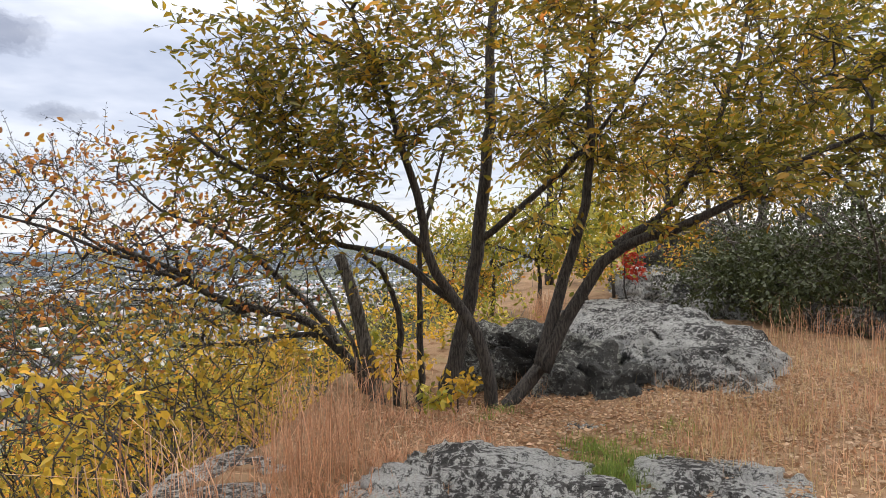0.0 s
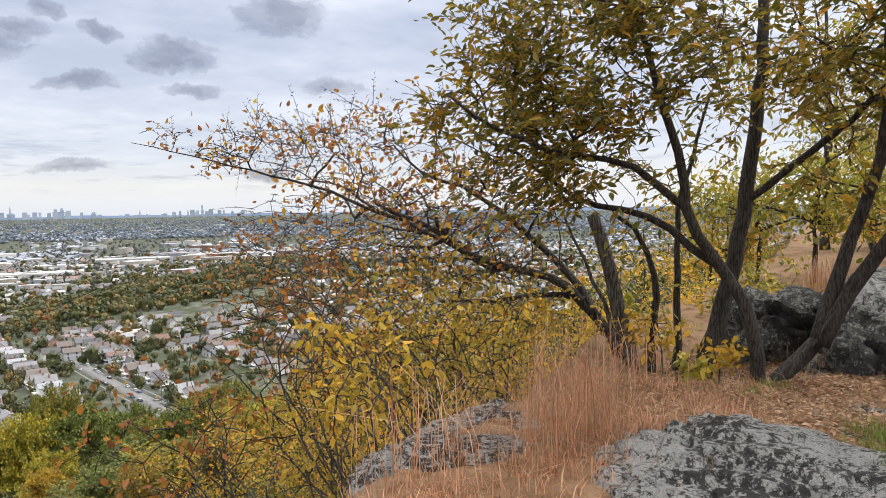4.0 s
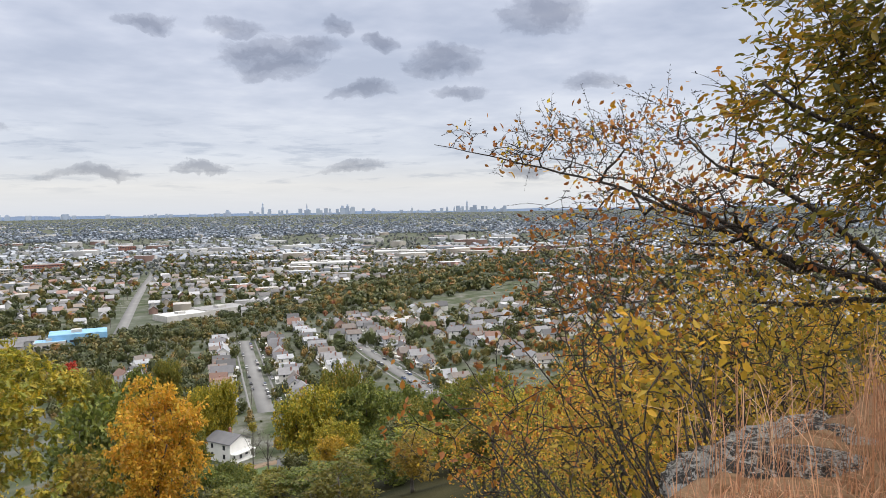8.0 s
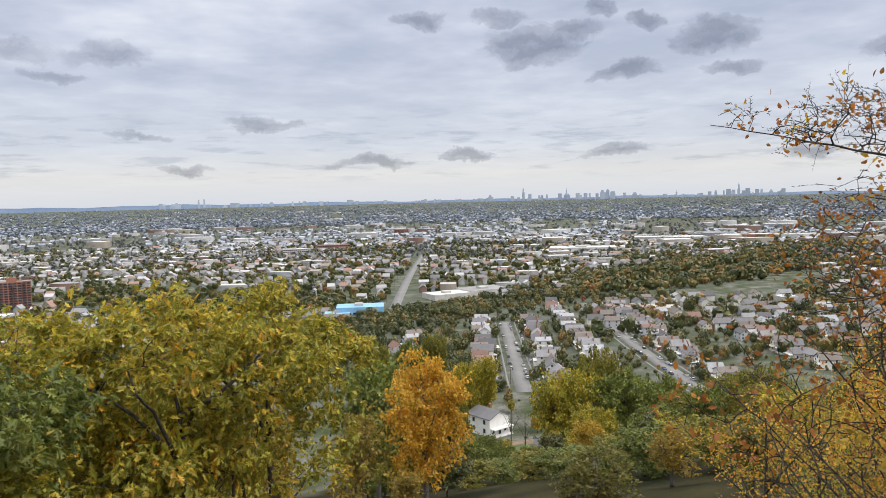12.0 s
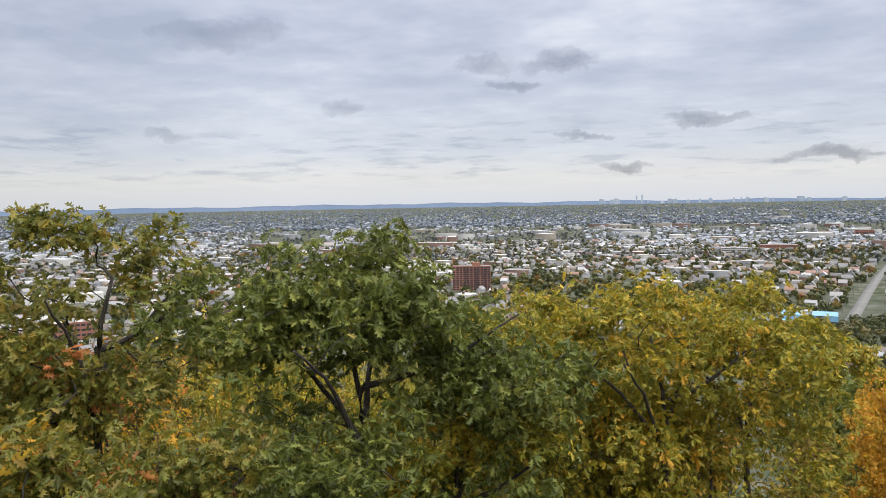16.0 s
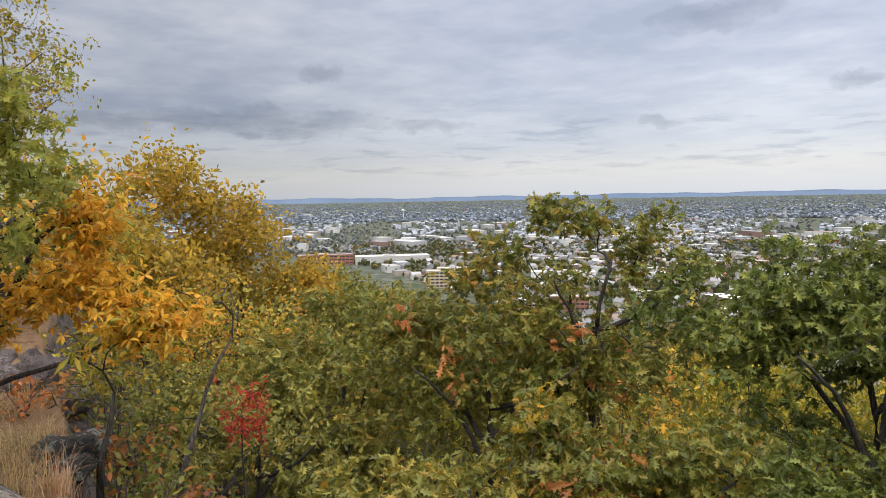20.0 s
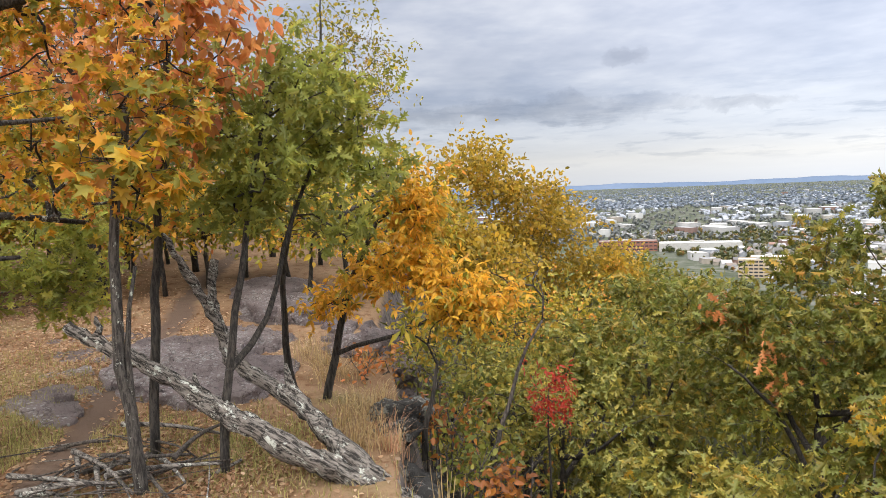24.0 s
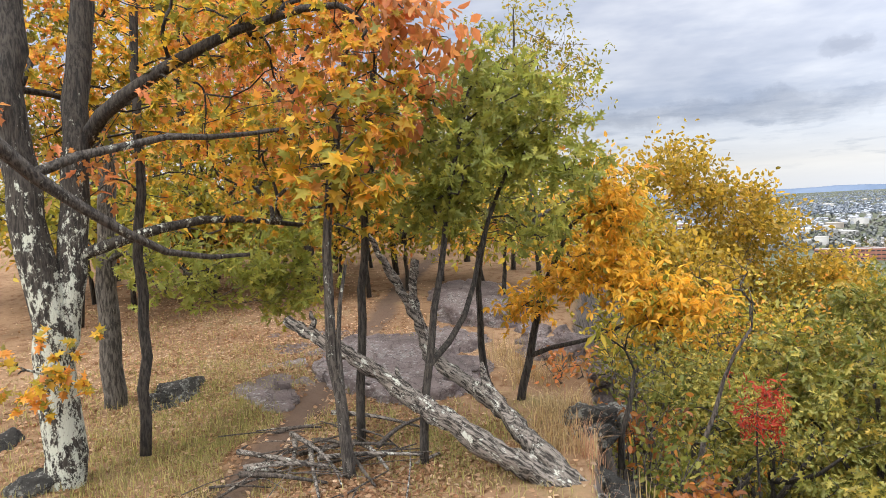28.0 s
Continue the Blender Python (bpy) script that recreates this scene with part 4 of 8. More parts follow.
tree("crooked_tree", "many-stemmed crooked tree with yellow-green leaves on dark stems", [
    (R["curvy"], 0.066, 0.016), (R["lean"], 0.072, 0.015), (R["sweep"], 0.07, 0.018), (R["sweep_up"], 0.042, 0.012),
    (R["curvy_left"], 0.035, 0.01), (R["low_left"], 0.04, 0.012)],
    [blob(EAST, -65.5, 8, 6.0, 0.75, 0.75, 58), blob(EAST, -70, 10, 6.2, 1.15, 1.0, 86), blob(EAST, -69, 15, 6.0, 0.85, 0.7, 50), blob(EAST, -80, 15, 6.6, 1.2, 1.0, 84),
     blob(EAST, -92, 13, 6.8, 1.3, 1.0, 86), blob(EAST, -102, 10, 6.6, 1.2, 0.9, 78), blob(EAST, -106, 6, 6.2, 0.8, 0.5, 47), blob(EAST, -86, 6, 6.9, 1.0, 0.8, 42),
     blob(EAST, -96, 5, 7.0, 1.0, 0.6, 33), blob(EAST, -77, 22, 6.6, 1.5, 0.7, 56), blob(EAST, -98, 21, 6.8, 1.5, 0.8, 56), blob(EAST, -67, 3.5, 6.2, 0.75, 0.5, 26),
     blob(EAST, -112, 14, 6.6, 1.2, 1.0, 56)],
    BARK, LEAF_OLIVE, 27, 0.08, "lance", 0.19, 0.3, 0.45, tip=0.005, style="whip", extra=[(LEAF_MAPLE, 0.12, 8, 0.08, "lance")])
tree("slender_tree", "slender dark-stemmed tree with small green leaves", [(R["main"], 0.09, 0.035), (R["mid_up"], 0.04, 0.012), (R["thin_b"], 0.045, 0.012)],
     [blob(EAST, -82, 8, 7.6, 0.8, 1.0, 34), blob(EAST, -80, 16, 7.7, 1.1, 1.0, 40), blob(EAST, -88, 12, 7.4, 1.0, 1.0, 34), blob(EAST, -92, 18, 7.3, 1.0, 0.8, 30), blob(EAST, -78, 1, 7.6, 0.7, 0.5, 16)],
     BARK, LEAF_OLIVE, 13, 0.075, "lance", 0.2, 0.25, style="whip")
tree("broken_stem", "broken grey stub of a dead stem", [(R["snag"], 0.085, 0.06), (R["snag"][1:2] + [(7.95, 2.35, 1.1), (7.9, 2.5, 1.45)], 0.03, 0.012)], [blob(EAST, -74, -8, 7.2, 0.3, 0.4, 6)], BARK_GREY, LEAF_OLIVE, 5, 0.07)
tree("leaning_tree", "low leaning tree with sparse russet leaves and dark seed clusters", [
    (R["left_arch"], 0.06, 0.02), (R["left_mid"], 0.045, 0.015), (R["limb_end"], 0.035, 0.018), (R["left_tip"], 0.03, 0.004), (R["thin_a"], 0.05, 0.02)],
    [blob(EAST, -57, 3.5, 8.0, 1.2, 0.7, 170), blob(EAST, -50, 4.2, 8.5, 1.0, 0.5, 100), blob(EAST, -62, 0, 7.8, 1.1, 0.8, 130), blob(EAST, -52, -1, 7.8, 1.2, 0.6, 140), blob(EAST, -60, -5, 7.4, 1.2, 0.7, 110), blob(EAST, -45.5, 4.4, 8.7, 0.6, 0.3, 30), blob(EAST, -49, 6.0, 8.4, 0.6, 0.3, 26), blob(EAST, -55, 6.4, 8.0, 0.7, 0.35, 30),
     blob(EAST, -66, 3, 7.6, 0.9, 0.6, 40), blob(EAST, -39.8, 5.0, 8.9, 0.35, 0.14, 9), blob(EAST, -43, 5.2, 8.8, 0.45, 0.26, 22)],
    BARK, SEEDS, 9, 0.036, "long", 0.13, 0.0, 0.3, tip=0.0062, bend=0.12, style="whip", extra=[(LEAF_DRY, 0.85, 2, 0.066, "ovate"), (LEAF_MAPLE, 0.12, 3, 0.066, "ovate"), (LEAF_ORANGE, 0.07, 3, 0.075, "ovate")])

# scrub below the edge
for k, (h, rise, d, rx, rz, n, leaf, num, sz) in enumerate([
        (-50, -8, 6.6, 1.0, 0.8, 130, LEAF_DRY, 3, 0.058), (-57, -8, 7.0, 1.0, 0.8, 120, LEAF_AMBER, 5, 0.056), (-64, -9, 7.4, 0.9, 0.7, 90, LEAF_AMBER, 7, 0.054),
        (-45, -12, 6.0, 0.8, 0.7, 90, LEAF_DRY, 2, 0.06), (-52.6, -13, 4.6, 0.34, 0.36, 30, LEAF_YELLOW, 7, 0.066), (-58, -14, 6.0, 0.8, 0.5, 90, LEAF_AMBER, 5, 0.054), (-63, -15, 6.6, 0.7, 0.5, 80, LEAF_AMBER, 7, 0.054), (-55, -10, 5.8, 0.8, 0.6, 100, LEAF_MAPLE, 3, 0.055), (-48, -9, 5.4, 0.7, 0.7, 110, None, 0, 0.06), (-61, -9, 6.2, 0.8, 0.6, 100, LEAF_AMBER, 4, 0.055),
        (-47, -4, 8.8, 1.1, 0.7, 110, LEAF_DRY, 3, 0.058), (-54, -3.5, 9, 1.1, 0.8, 100, LEAF_AMBER, 5, 0.056), (-69, -10, 8.8, 1.0, 0.8, 90, LEAF_YELLOW, 11, 0.065), (-76, -8, 9.8, 1.3, 0.9, 100, LEAF_YELLOW, 12, 0.07),
        (-84, -7, 10.2, 1.1, 0.7, 70, LEAF_GOLD, 14, 0.07), (-39, -16, 6.0, 0.8, 0.6, 70, LEAF_DRY, 3, 0.065), (-50, -17, 5.0, 0.6, 0.4, 50, LEAF_AMBER, 5, 0.055), (-68, -14, 7.6, 0.7, 0.5, 60, LEAF_YELLOW, 8, 0.055),
        (-80, -12, 8.4, 0.6, 0.4, 40, LEAF_YELLOW, 12, 0.065), (-42, -20, 5.2, 0.6, 0.4, 50, None, 0, 0.06)]):
    x, y, z = sight(EAST, h, rise, d)
    fy = min(y, float(edge(x)) + 0.35)                              # rooted in the lip of the cliff
    foot = (x + 0.15, fy, min(z - rz - 0.4, height(x, fy) - 0.05))
    stems = [([foot, (x + 0.3 * sin(k * 2.1 + q), y + 0.3 * cos(k * 2.1 + q), z - 0.5 * rz), (x + 0.6 * rx * sin(k + q * 2.2), y + 0.6 * rx * cos(k + q * 2.2), z + 0.4 * rz)], 0.0135, 0.005) for q in range(4)]
    tree("shrub", "tangled bare-stemmed shrub with russet leaves" if leaf is LEAF_DRY else "bare twiggy shrub without leaves" if leaf is None else "tangled shrub with yellow autumn leaves", stems,
         [(x, y, z, rx, rx, rz, n)], TWIG_GREY, leaf, num, sz, "ovate", 0.14, 0.3, 0.35, "shrub", 0.005, 0.1, twigs=BARK)

for k, (x, y, z, rx, rz, n) in enumerate([(7.35, 0.95, 0.28, 0.22, 0.2, 16), (7.15, 1.25, 0.18, 0.2, 0.16, 12), (7.9, 1.55, 0.35, 0.3, 0.3, 20), (8.6, 1.9, 0.4, 0.4, 0.35, 26)]):
    tree("shrub", "leafy yellow-green seedling at the stems' feet", [([(x, y, height(x, y) - 0.05), (x + 0.04, y, 0.5 * (z + height(x, y))), (x, y + 0.05, z + 0.4 * rz)], 0.0135, 0.004)],
         [(x, y, z, rx, rx, rz, n)], TWIG_GREY, LEAF_GOLD if k % 2 else LEAF_YELLOW, 6, 0.075, "ovate", 0.1, 0.4, 0.5, "shrub", 0.003, 0.1)

LEAF_EVERGREEN = leaf_material("dark_evergreen_leaves", [(0.0, (0.02, 0.034, 0.012)), (0.6, (0.045, 0.066, 0.02)), (1.0, (0.085, 0.10, 0.03))], through_light=0.2)
# dark thicket at the far right
for k, (h, rise, d, rx, rz, n, leaf, num) in enumerate([(-102, -2.6, 12.5, 1.2, 0.8, 220, LEAF_EVERGREEN, 30), (-107, -2.3, 11.5, 1.4, 0.95, 240, LEAF_EVERGREEN, 28), (-112, -2, 11, 1.5, 1.0, 200, LEAF_EVERGREEN, 22),
                                                         (-99.5, -2.4, 14.5, 1.2, 0.9, 160, LEAF_EVERGREEN, 26), (-104.5, -0.6, 13.8, 1.5, 1.0, 200, LEAF_EVERGREEN, 26), (-110, 0.2, 13, 1.7, 1.2, 200, LEAF_EVERGREEN, 24),
                                                         (-103, 2.2, 12, 1.6, 0.8, 190, None, 0), (-109, 2.4, 11, 1.7, 0.8, 190, None, 0), (-95, 4, 26, 3, 2.0, 70, LEAF_OLIVE, 14), (-90, 1.5, 22, 1.6, 1.2, 50, LEAF_GOLD, 14),
                                                         (-101, 7, 24, 3.5, 2.4, 80, LEAF_OLIVE, 12), (-110, 9, 18, 3.5, 2.2, 90, LEAF_OAK, 14)]):
    x, y, z = sight(EAST, h, rise, d)
    foot = (x, y, height(x, y) - 0.1)
    stems = [([foot, (x + 0.4 * sin(k + q * 2), y + 0.4 * cos(k + q * 2), 0.5 * (z + foot[2])), (x + 0.6 * rx * sin(k + q * 2.2), y + 0.6 * rx * cos(k + q * 2.2), z)], 0.03 if d < 16 else 0.11, 0.01) for q in range(3)]
    tree("thicket" if d < 16 else "tree", "dense dark green thicket behind the dry grass" if leaf is LEAF_EVERGREEN else "tangle of bare grey branches" if leaf is None else "autumn tree on the crest behind the rocks", stems,
         [(x, y, z, rx, rx, rz, n)], TWIG_GREY, leaf, num, 0.065 if d < 16 else 0.15, "ovate", 0.22 if d < 16 else 0.4, 0.3, 0.5, "shrub" if d < 16 else "tree", 0.006)
x, y, z = sight(EAST, -92.6, -1.6, 13.5)
tree("scarlet_shrub", "small scarlet shrub beyond the rock", [([(x, y, z - 0.9), (x, y, z)], 0.02, 0.008)], [(x, y, z, 0.35, 0.35, 0.4, 30)], BARK, LEAF_RED, 14, 0.07, "ovate", 0.12, category="shrub")

# ------------------------------------------------------------------ oaks standing below the cliff
def oak(label, eye, head, d, top, tall, wide, n, leaf, number, size, shape="oak", bark=BARK, lean=0.0, spread=0.23, seedling=0, droop=0.28, lobes=None, name="oak", extra=(), style="spray"):
    """An oak whose foot stands on the slope and whose crown top reaches the elevation given."""
    x, y, _ = polar(eye, head, d, 0)
    zt = eye[2] + tan(radians(top)) * d - (0.22 if d < 18 else 0.0)
    zf = min(height(x, y), zt - tall) - 0.3
    r = random.Random(seedling)
    blobs = []
    for a, up, share, big in lobes or [(0, 0.0, 0.3, 0.6), (-0.55, -0.25, 0.25, 0.55), (0.55, -0.22, 0.25, 0.55), (0, -0.45, 0.2, 0.7)]:
        c, s = cos(radians(head)), sin(radians(head))
        blobs.append((x + c * a * wide, y + s * a * wide, zt - big * wide * 0.62 + up * tall * 0.5, big * wide, big * wide, big * wide * 0.62, int(n * share * (0.62 if d < 18 else 1.0))))
    zc = zt - 0.5 * tall
    mid = (x + lean * 0.4, y, zf + 0.5 * (zc - zf))
    limbs = [([(x - lean, y, zf), mid, (x, y, zc), (x + 0.2 * wide * r.uniform(-1, 1), y, zt - 0.25 * tall)], 0.17, 0.025)]
    for q in range(4):
        a = q * pi / 2 + r.uniform(-0.5, 0.5)
        limbs.append(([(x, y, zc - 0.1 * tall * q), (x + 0.35 * wide * cos(a), y + 0.35 * wide * sin(a), zc + 0.05 * tall), (x + 0.75 * wide * cos(a), y + 0.75 * wide * sin(a), zc + 0.22 * tall)], 0.055, 0.014))
    return tree(name, label, limbs, blobs, bark, leaf, number, size, shape, spread, droop, 0.34, "tree", 0.006, 0.2, None, 0.35, extra=extra, style=style)


oak("dark green oak crown rising from below the cliff", MIDDLE, 21.0, 11.5, -1.2, 4.8, 3.3, 900, LEAF_DARK, 36, 0.16, "red_oak", style="rosette", droop=0.7, seedling=1,
    lobes=[(-0.12, 0.0, 0.2, 0.42), (-0.55, -0.12, 0.18, 0.42), (0.25, -0.42, 0.14, 0.4), (0.72, -0.72, 0.2, 0.42), (0.0, -0.85, 0.28, 0.85)])
oak("thin-topped oak with olive leaves and bare upper boughs", MIDDLE, 40.3, 12.5, 1.3, 4.5, 2.1, 230, LEAF_OAK, 16, 0.17, "red_oak", style="rosette", droop=0.62, seedling=2,
    lobes=[(-0.1, 0.0, 0.2, 0.3), (0.55, -0.1, 0.25, 0.5), (-0.6, -0.3, 0.3, 0.5), (0.1, -0.8, 0.25, 0.7)])
oak("broad turning oak with rust and green leaves", MIDDLE, 48, 12.5, -4.8, 4.5, 2.4, 360, LEAF_OAK, 42, 0.14, "red_oak", style="rosette", droop=0.62, seedling=3, extra=[(LEAF_RUST, 0.08, 16, 0.17, "red_oak")])
oak("broad olive oak crown below the cliff", MIDDLE, 59, 15, -5.6, 5.5, 2.8, 330, LEAF_OAK, 42, 0.14, "red_oak", style="rosette", droop=0.62, seedling=4)
oak("olive oak crown on the slope", MIDDLE, 66, 13, -9.5, 4.5, 2.2, 240, LEAF_SLOPE, 42, 0.14, "red_oak", style="rosette", droop=0.62, seedling=5)
oak("yellow-green oak with copper leaves", MIDDLE, 38, 9.0, -12.5, 3.2, 1.6, 170, LEAF_OAK, 42, 0.135, "red_oak", style="rosette", droop=0.62, seedling=6, extra=[(LEAF_RUST, 0.15, 16, 0.17, "red_oak"), (LEAF_YELLOW, 0.12, 16, 0.17, "red_oak")])
oak("yellowing oak crown below the cliff", MIDDLE, 8, 16, -5.2, 5, 2.5, 460, LEAF_GOLD, 42, 0.14, "red_oak", style="rosette", droop=0.62, lobes=[(0.0, 0.0, 0.22, 0.6), (-0.55, -0.25, 0.18, 0.55), (0.55, -0.22, 0.18, 0.55), (0.0, -0.55, 0.16, 0.8), (-0.45, -1.0, 0.13, 0.8), (0.45, -1.0, 0.13, 0.8)], seedling=7)
oak("golden oak crown below the cliff", MIDDLE, -2.5, 15, -4.9, 5, 2.7, 500, LEAF_GOLD, 42, 0.14, "red_oak", style="rosette", droop=0.62, lobes=[(0.0, 0.0, 0.22, 0.6), (-0.55, -0.25, 0.18, 0.55), (0.55, -0.22, 0.18, 0.55), (0.0, -0.55, 0.16, 0.8), (-0.45, -1.0, 0.13, 0.8), (0.45, -1.0, 0.13, 0.8)], seedling=8, extra=[(LEAF_YELLOW, 0.15, 16, 0.16, "red_oak"), (LEAF_ORANGE, 0.06, 14, 0.16, "red_oak")])
oak("golden-green oak crown below the cliff", MIDDLE, -8.3, 17, -5.2, 5, 2.2, 420, LEAF_GOLD, 42, 0.14, "red_oak", style="rosette", droop=0.62, lobes=[(0.0, 0.0, 0.22, 0.6), (-0.55, -0.25, 0.18, 0.55), (0.55, -0.22, 0.18, 0.55), (0.0, -0.55, 0.16, 0.8), (-0.45, -1.0, 0.13, 0.8), (0.45, -1.0, 0.13, 0.8)], seedling=9)
oak("olive oak lower on the slope", MIDDLE, 14, 12, -13, 4, 2.0, 200, LEAF_GOLD, 42, 0.135, "red_oak", style="rosette", droop=0.62, seedling=10, extra=[(LEAF_YELLOW, 0.15, 16, 0.16, "red_oak")])
oak("olive oak low under the ledge", MIDDLE, 50, 9.0, -15.5, 3.2, 1.9, 190, LEAF_SLOPE, 42, 0.135, "red_oak", style="rosette", droop=0.62, seedling=11, extra=[(LEAF_YELLOW, 0.1, 16, 0.16, "red_oak")])
oak("green oak low under the ledge", MIDDLE, 27, 9.5, -14.5, 3, 1.8, 170, LEAF_DARK, 42, 0.135, "red_oak", style="rosette", droop=0.62, seedling=12)

# tall yellow trees along the crest to the north
oak("tall golden tree on the hillside", WEST, 71.5, 24, 4.1, 11, 3.1, 330, LEAF_AMBER, 26, 0.17, "ovate", BARK, 0, 0.42, 13, name="tree")
oak("golden tree on the hillside", WEST, 66, 26, -1.6, 9, 3.0, 330, LEAF_AMBER, 26, 0.17, "ovate", BARK, 0, 0.42, 14, name="tree")
oak("yellow-olive tree on the hillside", WEST, 75.5, 19, -1.0, 8, 2.4, 260, LEAF_AMBER, 26, 0.16, "ovate", BARK, 0, 0.4, 15, name="tree")
oak("olive tree lower on the hillside", WEST, 62.5, 30, -5.2, 9, 2.8, 220, LEAF_OAK, 24, 0.2, "ovate", BARK, 0, 0.45, 16, name="tree")
oak("olive tree lower on the hillside", WEST, 58, 34, -5.4, 9, 2.8, 220, LEAF_OAK, 24, 0.2, "ovate", BARK, 0, 0.45, 17, name="tree")
oak("bare-twigged tree on the hillside", WEST, 68, 17, -5.0, 7, 1.7, 240, LEAF_GOLD, 5, 0.13, "ovate", TWIG_GREY, 0, 0.3, 18, name="tree")
oak("olive undergrowth tree on the cliff", WEST, 71, 10, -11.5, 4, 1.5, 200, LEAF_SLOPE, 24, 0.085, "oak", BARK, 0, 0.25, 19, name="tree")
oak("olive undergrowth tree on the cliff", WEST, 75, 12, -8, 4, 1.4, 180, LEAF_SLOPE, 22, 0.085, "oak", BARK, 0, 0.25, 20, name="tree")
x, y, z = sight(WEST, 66.3, -15.9, 9.0)
tree("scarlet_shrub", "small scarlet shrub among olive oaks", [([(x, y, z - 1.4), (x, y, z)], 0.02, 0.008)], [(x, y, z, 0.28, 0.28, 0.4, 34)], BARK, LEAF_RED, 14, 0.08, "long", 0.1, category="shrub")

# ------------------------------------------------------------------ trees on the ledge to the north
LEFT = {
    'oak_a': [(-5.53, -2.68, -0.45), (-5.53, -2.66, 0.77), (-5.51, -2.71, 1.21), (-5.51, -2.81, 1.75), (-5.55, -2.84, 2.22), (-5.75, -2.89, 3.53)],
    'oak_b': [(-5.55, -2.62, 0.76), (-5.65, -2.53, 1.34), (-5.70, -2.55, 1.86), (-5.83, -2.51, 2.62), (-5.97, -2.45, 3.59)],
    'oak_limb': [(-3.84, -2.20, 2.01), (-4.04, -2.06, 1.83), (-4.22, -1.95, 1.63), (-4.41, -1.76, 1.47), (-4.72, -1.52, 1.26), (-5.00, -1.26, 1.27)],
    'oak_limb_b': [(-4.19, -2.00, 1.73), (-4.52, -1.77, 1.90), (-4.98, -1.34, 1.94), (-5.38, -0.89, 2.01)],
    'oak_limb_c': [(-5.74, -2.47, 2.04), (-5.62, -2.25, 2.27), (-5.57, -1.82, 2.46), (-5.49, -1.36, 2.70), (-5.40, -0.71, 2.75)],
    'oak_limb_d': [(-5.63, -2.48, 1.30), (-5.80, -2.06, 1.44), (-6.05, -1.59, 1.49), (-6.35, -1.16, 1.40)],
    'post': [(-5.83, -2.27, -0.12), (-5.95, -2.24, 1.35), (-6.06, -2.23, 2.65), (-6.26, -2.24, 3.90)],
    'thick': [(-7.22, -3.07, -0.21), (-7.22, -3.07, 0.69), (-7.33, -3.08, 1.48), (-7.46, -3.04, 2.48)],
    'lichen': [(-5.39, -0.82, -0.36), (-5.44, -0.85, 0.32), (-5.48, -0.91, 0.68), (-5.58, -0.91, 1.29), (-5.69, -0.82, 1.95), (-5.81, -0.67, 2.78)],
    'lichen_b': [(-5.44, -0.84, 0.36), (-5.48, -0.87, 0.68), (-5.60, -0.79, 1.14)],
    'slim': [(-6.10, -0.81, -0.22), (-6.21, -0.72, 1.29), (-6.31, -0.63, 2.21), (-6.52, -0.50, 3.59)],
    'green': [(-5.53, -0.35, -0.26), (-5.63, -0.29, 0.39), (-5.83, -0.15, 1.28), (-5.93, -0.05, 1.74), (-6.02, 0.10, 2.29)],
    'green_b': [(-5.63, -0.29, 0.43), (-5.92, 0.01, 0.71), (-6.12, 0.14, 1.25), (-6.19, 0.40, 1.81)],
    'twist': [(-7.01, 0.22, -0.17), (-7.02, 0.16, 0.39), (-7.02, 0.16, 0.97), (-7.01, 0.30, 1.49)],
    'orange': [(-6.99, 0.45, -0.33), (-6.98, 0.56, 0.23), (-6.86, 0.71, 0.82), (-6.72, 0.91, 1.28)],
    'orange_b': [(-6.98, 0.56, 0.18), (-6.74, 0.82, 0.31), (-6.47, 1.13, 0.43), (-6.20, 1.37, 0.59)],
    'grey_a': [(-6.26, 1.13, -0.57), (-6.25, 1.18, -0.18), (-6.23, 1.25, 0.19)],
    'grey_b': [(-5.95, 1.50, -0.73), (-5.98, 1.70, -0.21), (-6.02, 1.88, 0.26), (-6.05, 2.06, 0.49)],
    'log_a': [(-4.86, 1.04, -0.6), (-5.01, 0.77, -0.42), (-5.17, 0.51, -0.25), (-5.32, 0.12, -0.06), (-5.53, -0.33, 0.19), (-5.80, -0.74, 0.46), (-5.96, -1.07, 0.60), (-6.12, -1.30, 0.73)],
    'log_b': [(-4.93, 0.86, -0.5), (-5.09, 0.66, -0.33), (-5.39, 0.38, -0.08), (-5.71, 0.17, 0.13), (-5.93, -0.05, 0.27), (-6.03, -0.26, 0.38), (-6.23, -0.36, 0.68), (-6.32, -0.51, 0.94), (-6.51, -0.71, 1.32)],
    'log_c': [(-6.03, -0.26, 0.38), (-6.13, -0.39, 0.83), (-6.23, -0.35, 1.10)],
}
N = LEFT
LEAF_GREEN = leaf_material("grey_green_oak_leaves", [(0.0, (0.189, 0.236, 0.050)), (0.5, (0.342, 0.378, 0.077)), (0.9, (0.519, 0.472, 0.088)), (1.0, (0.684, 0.472, 0.066))])
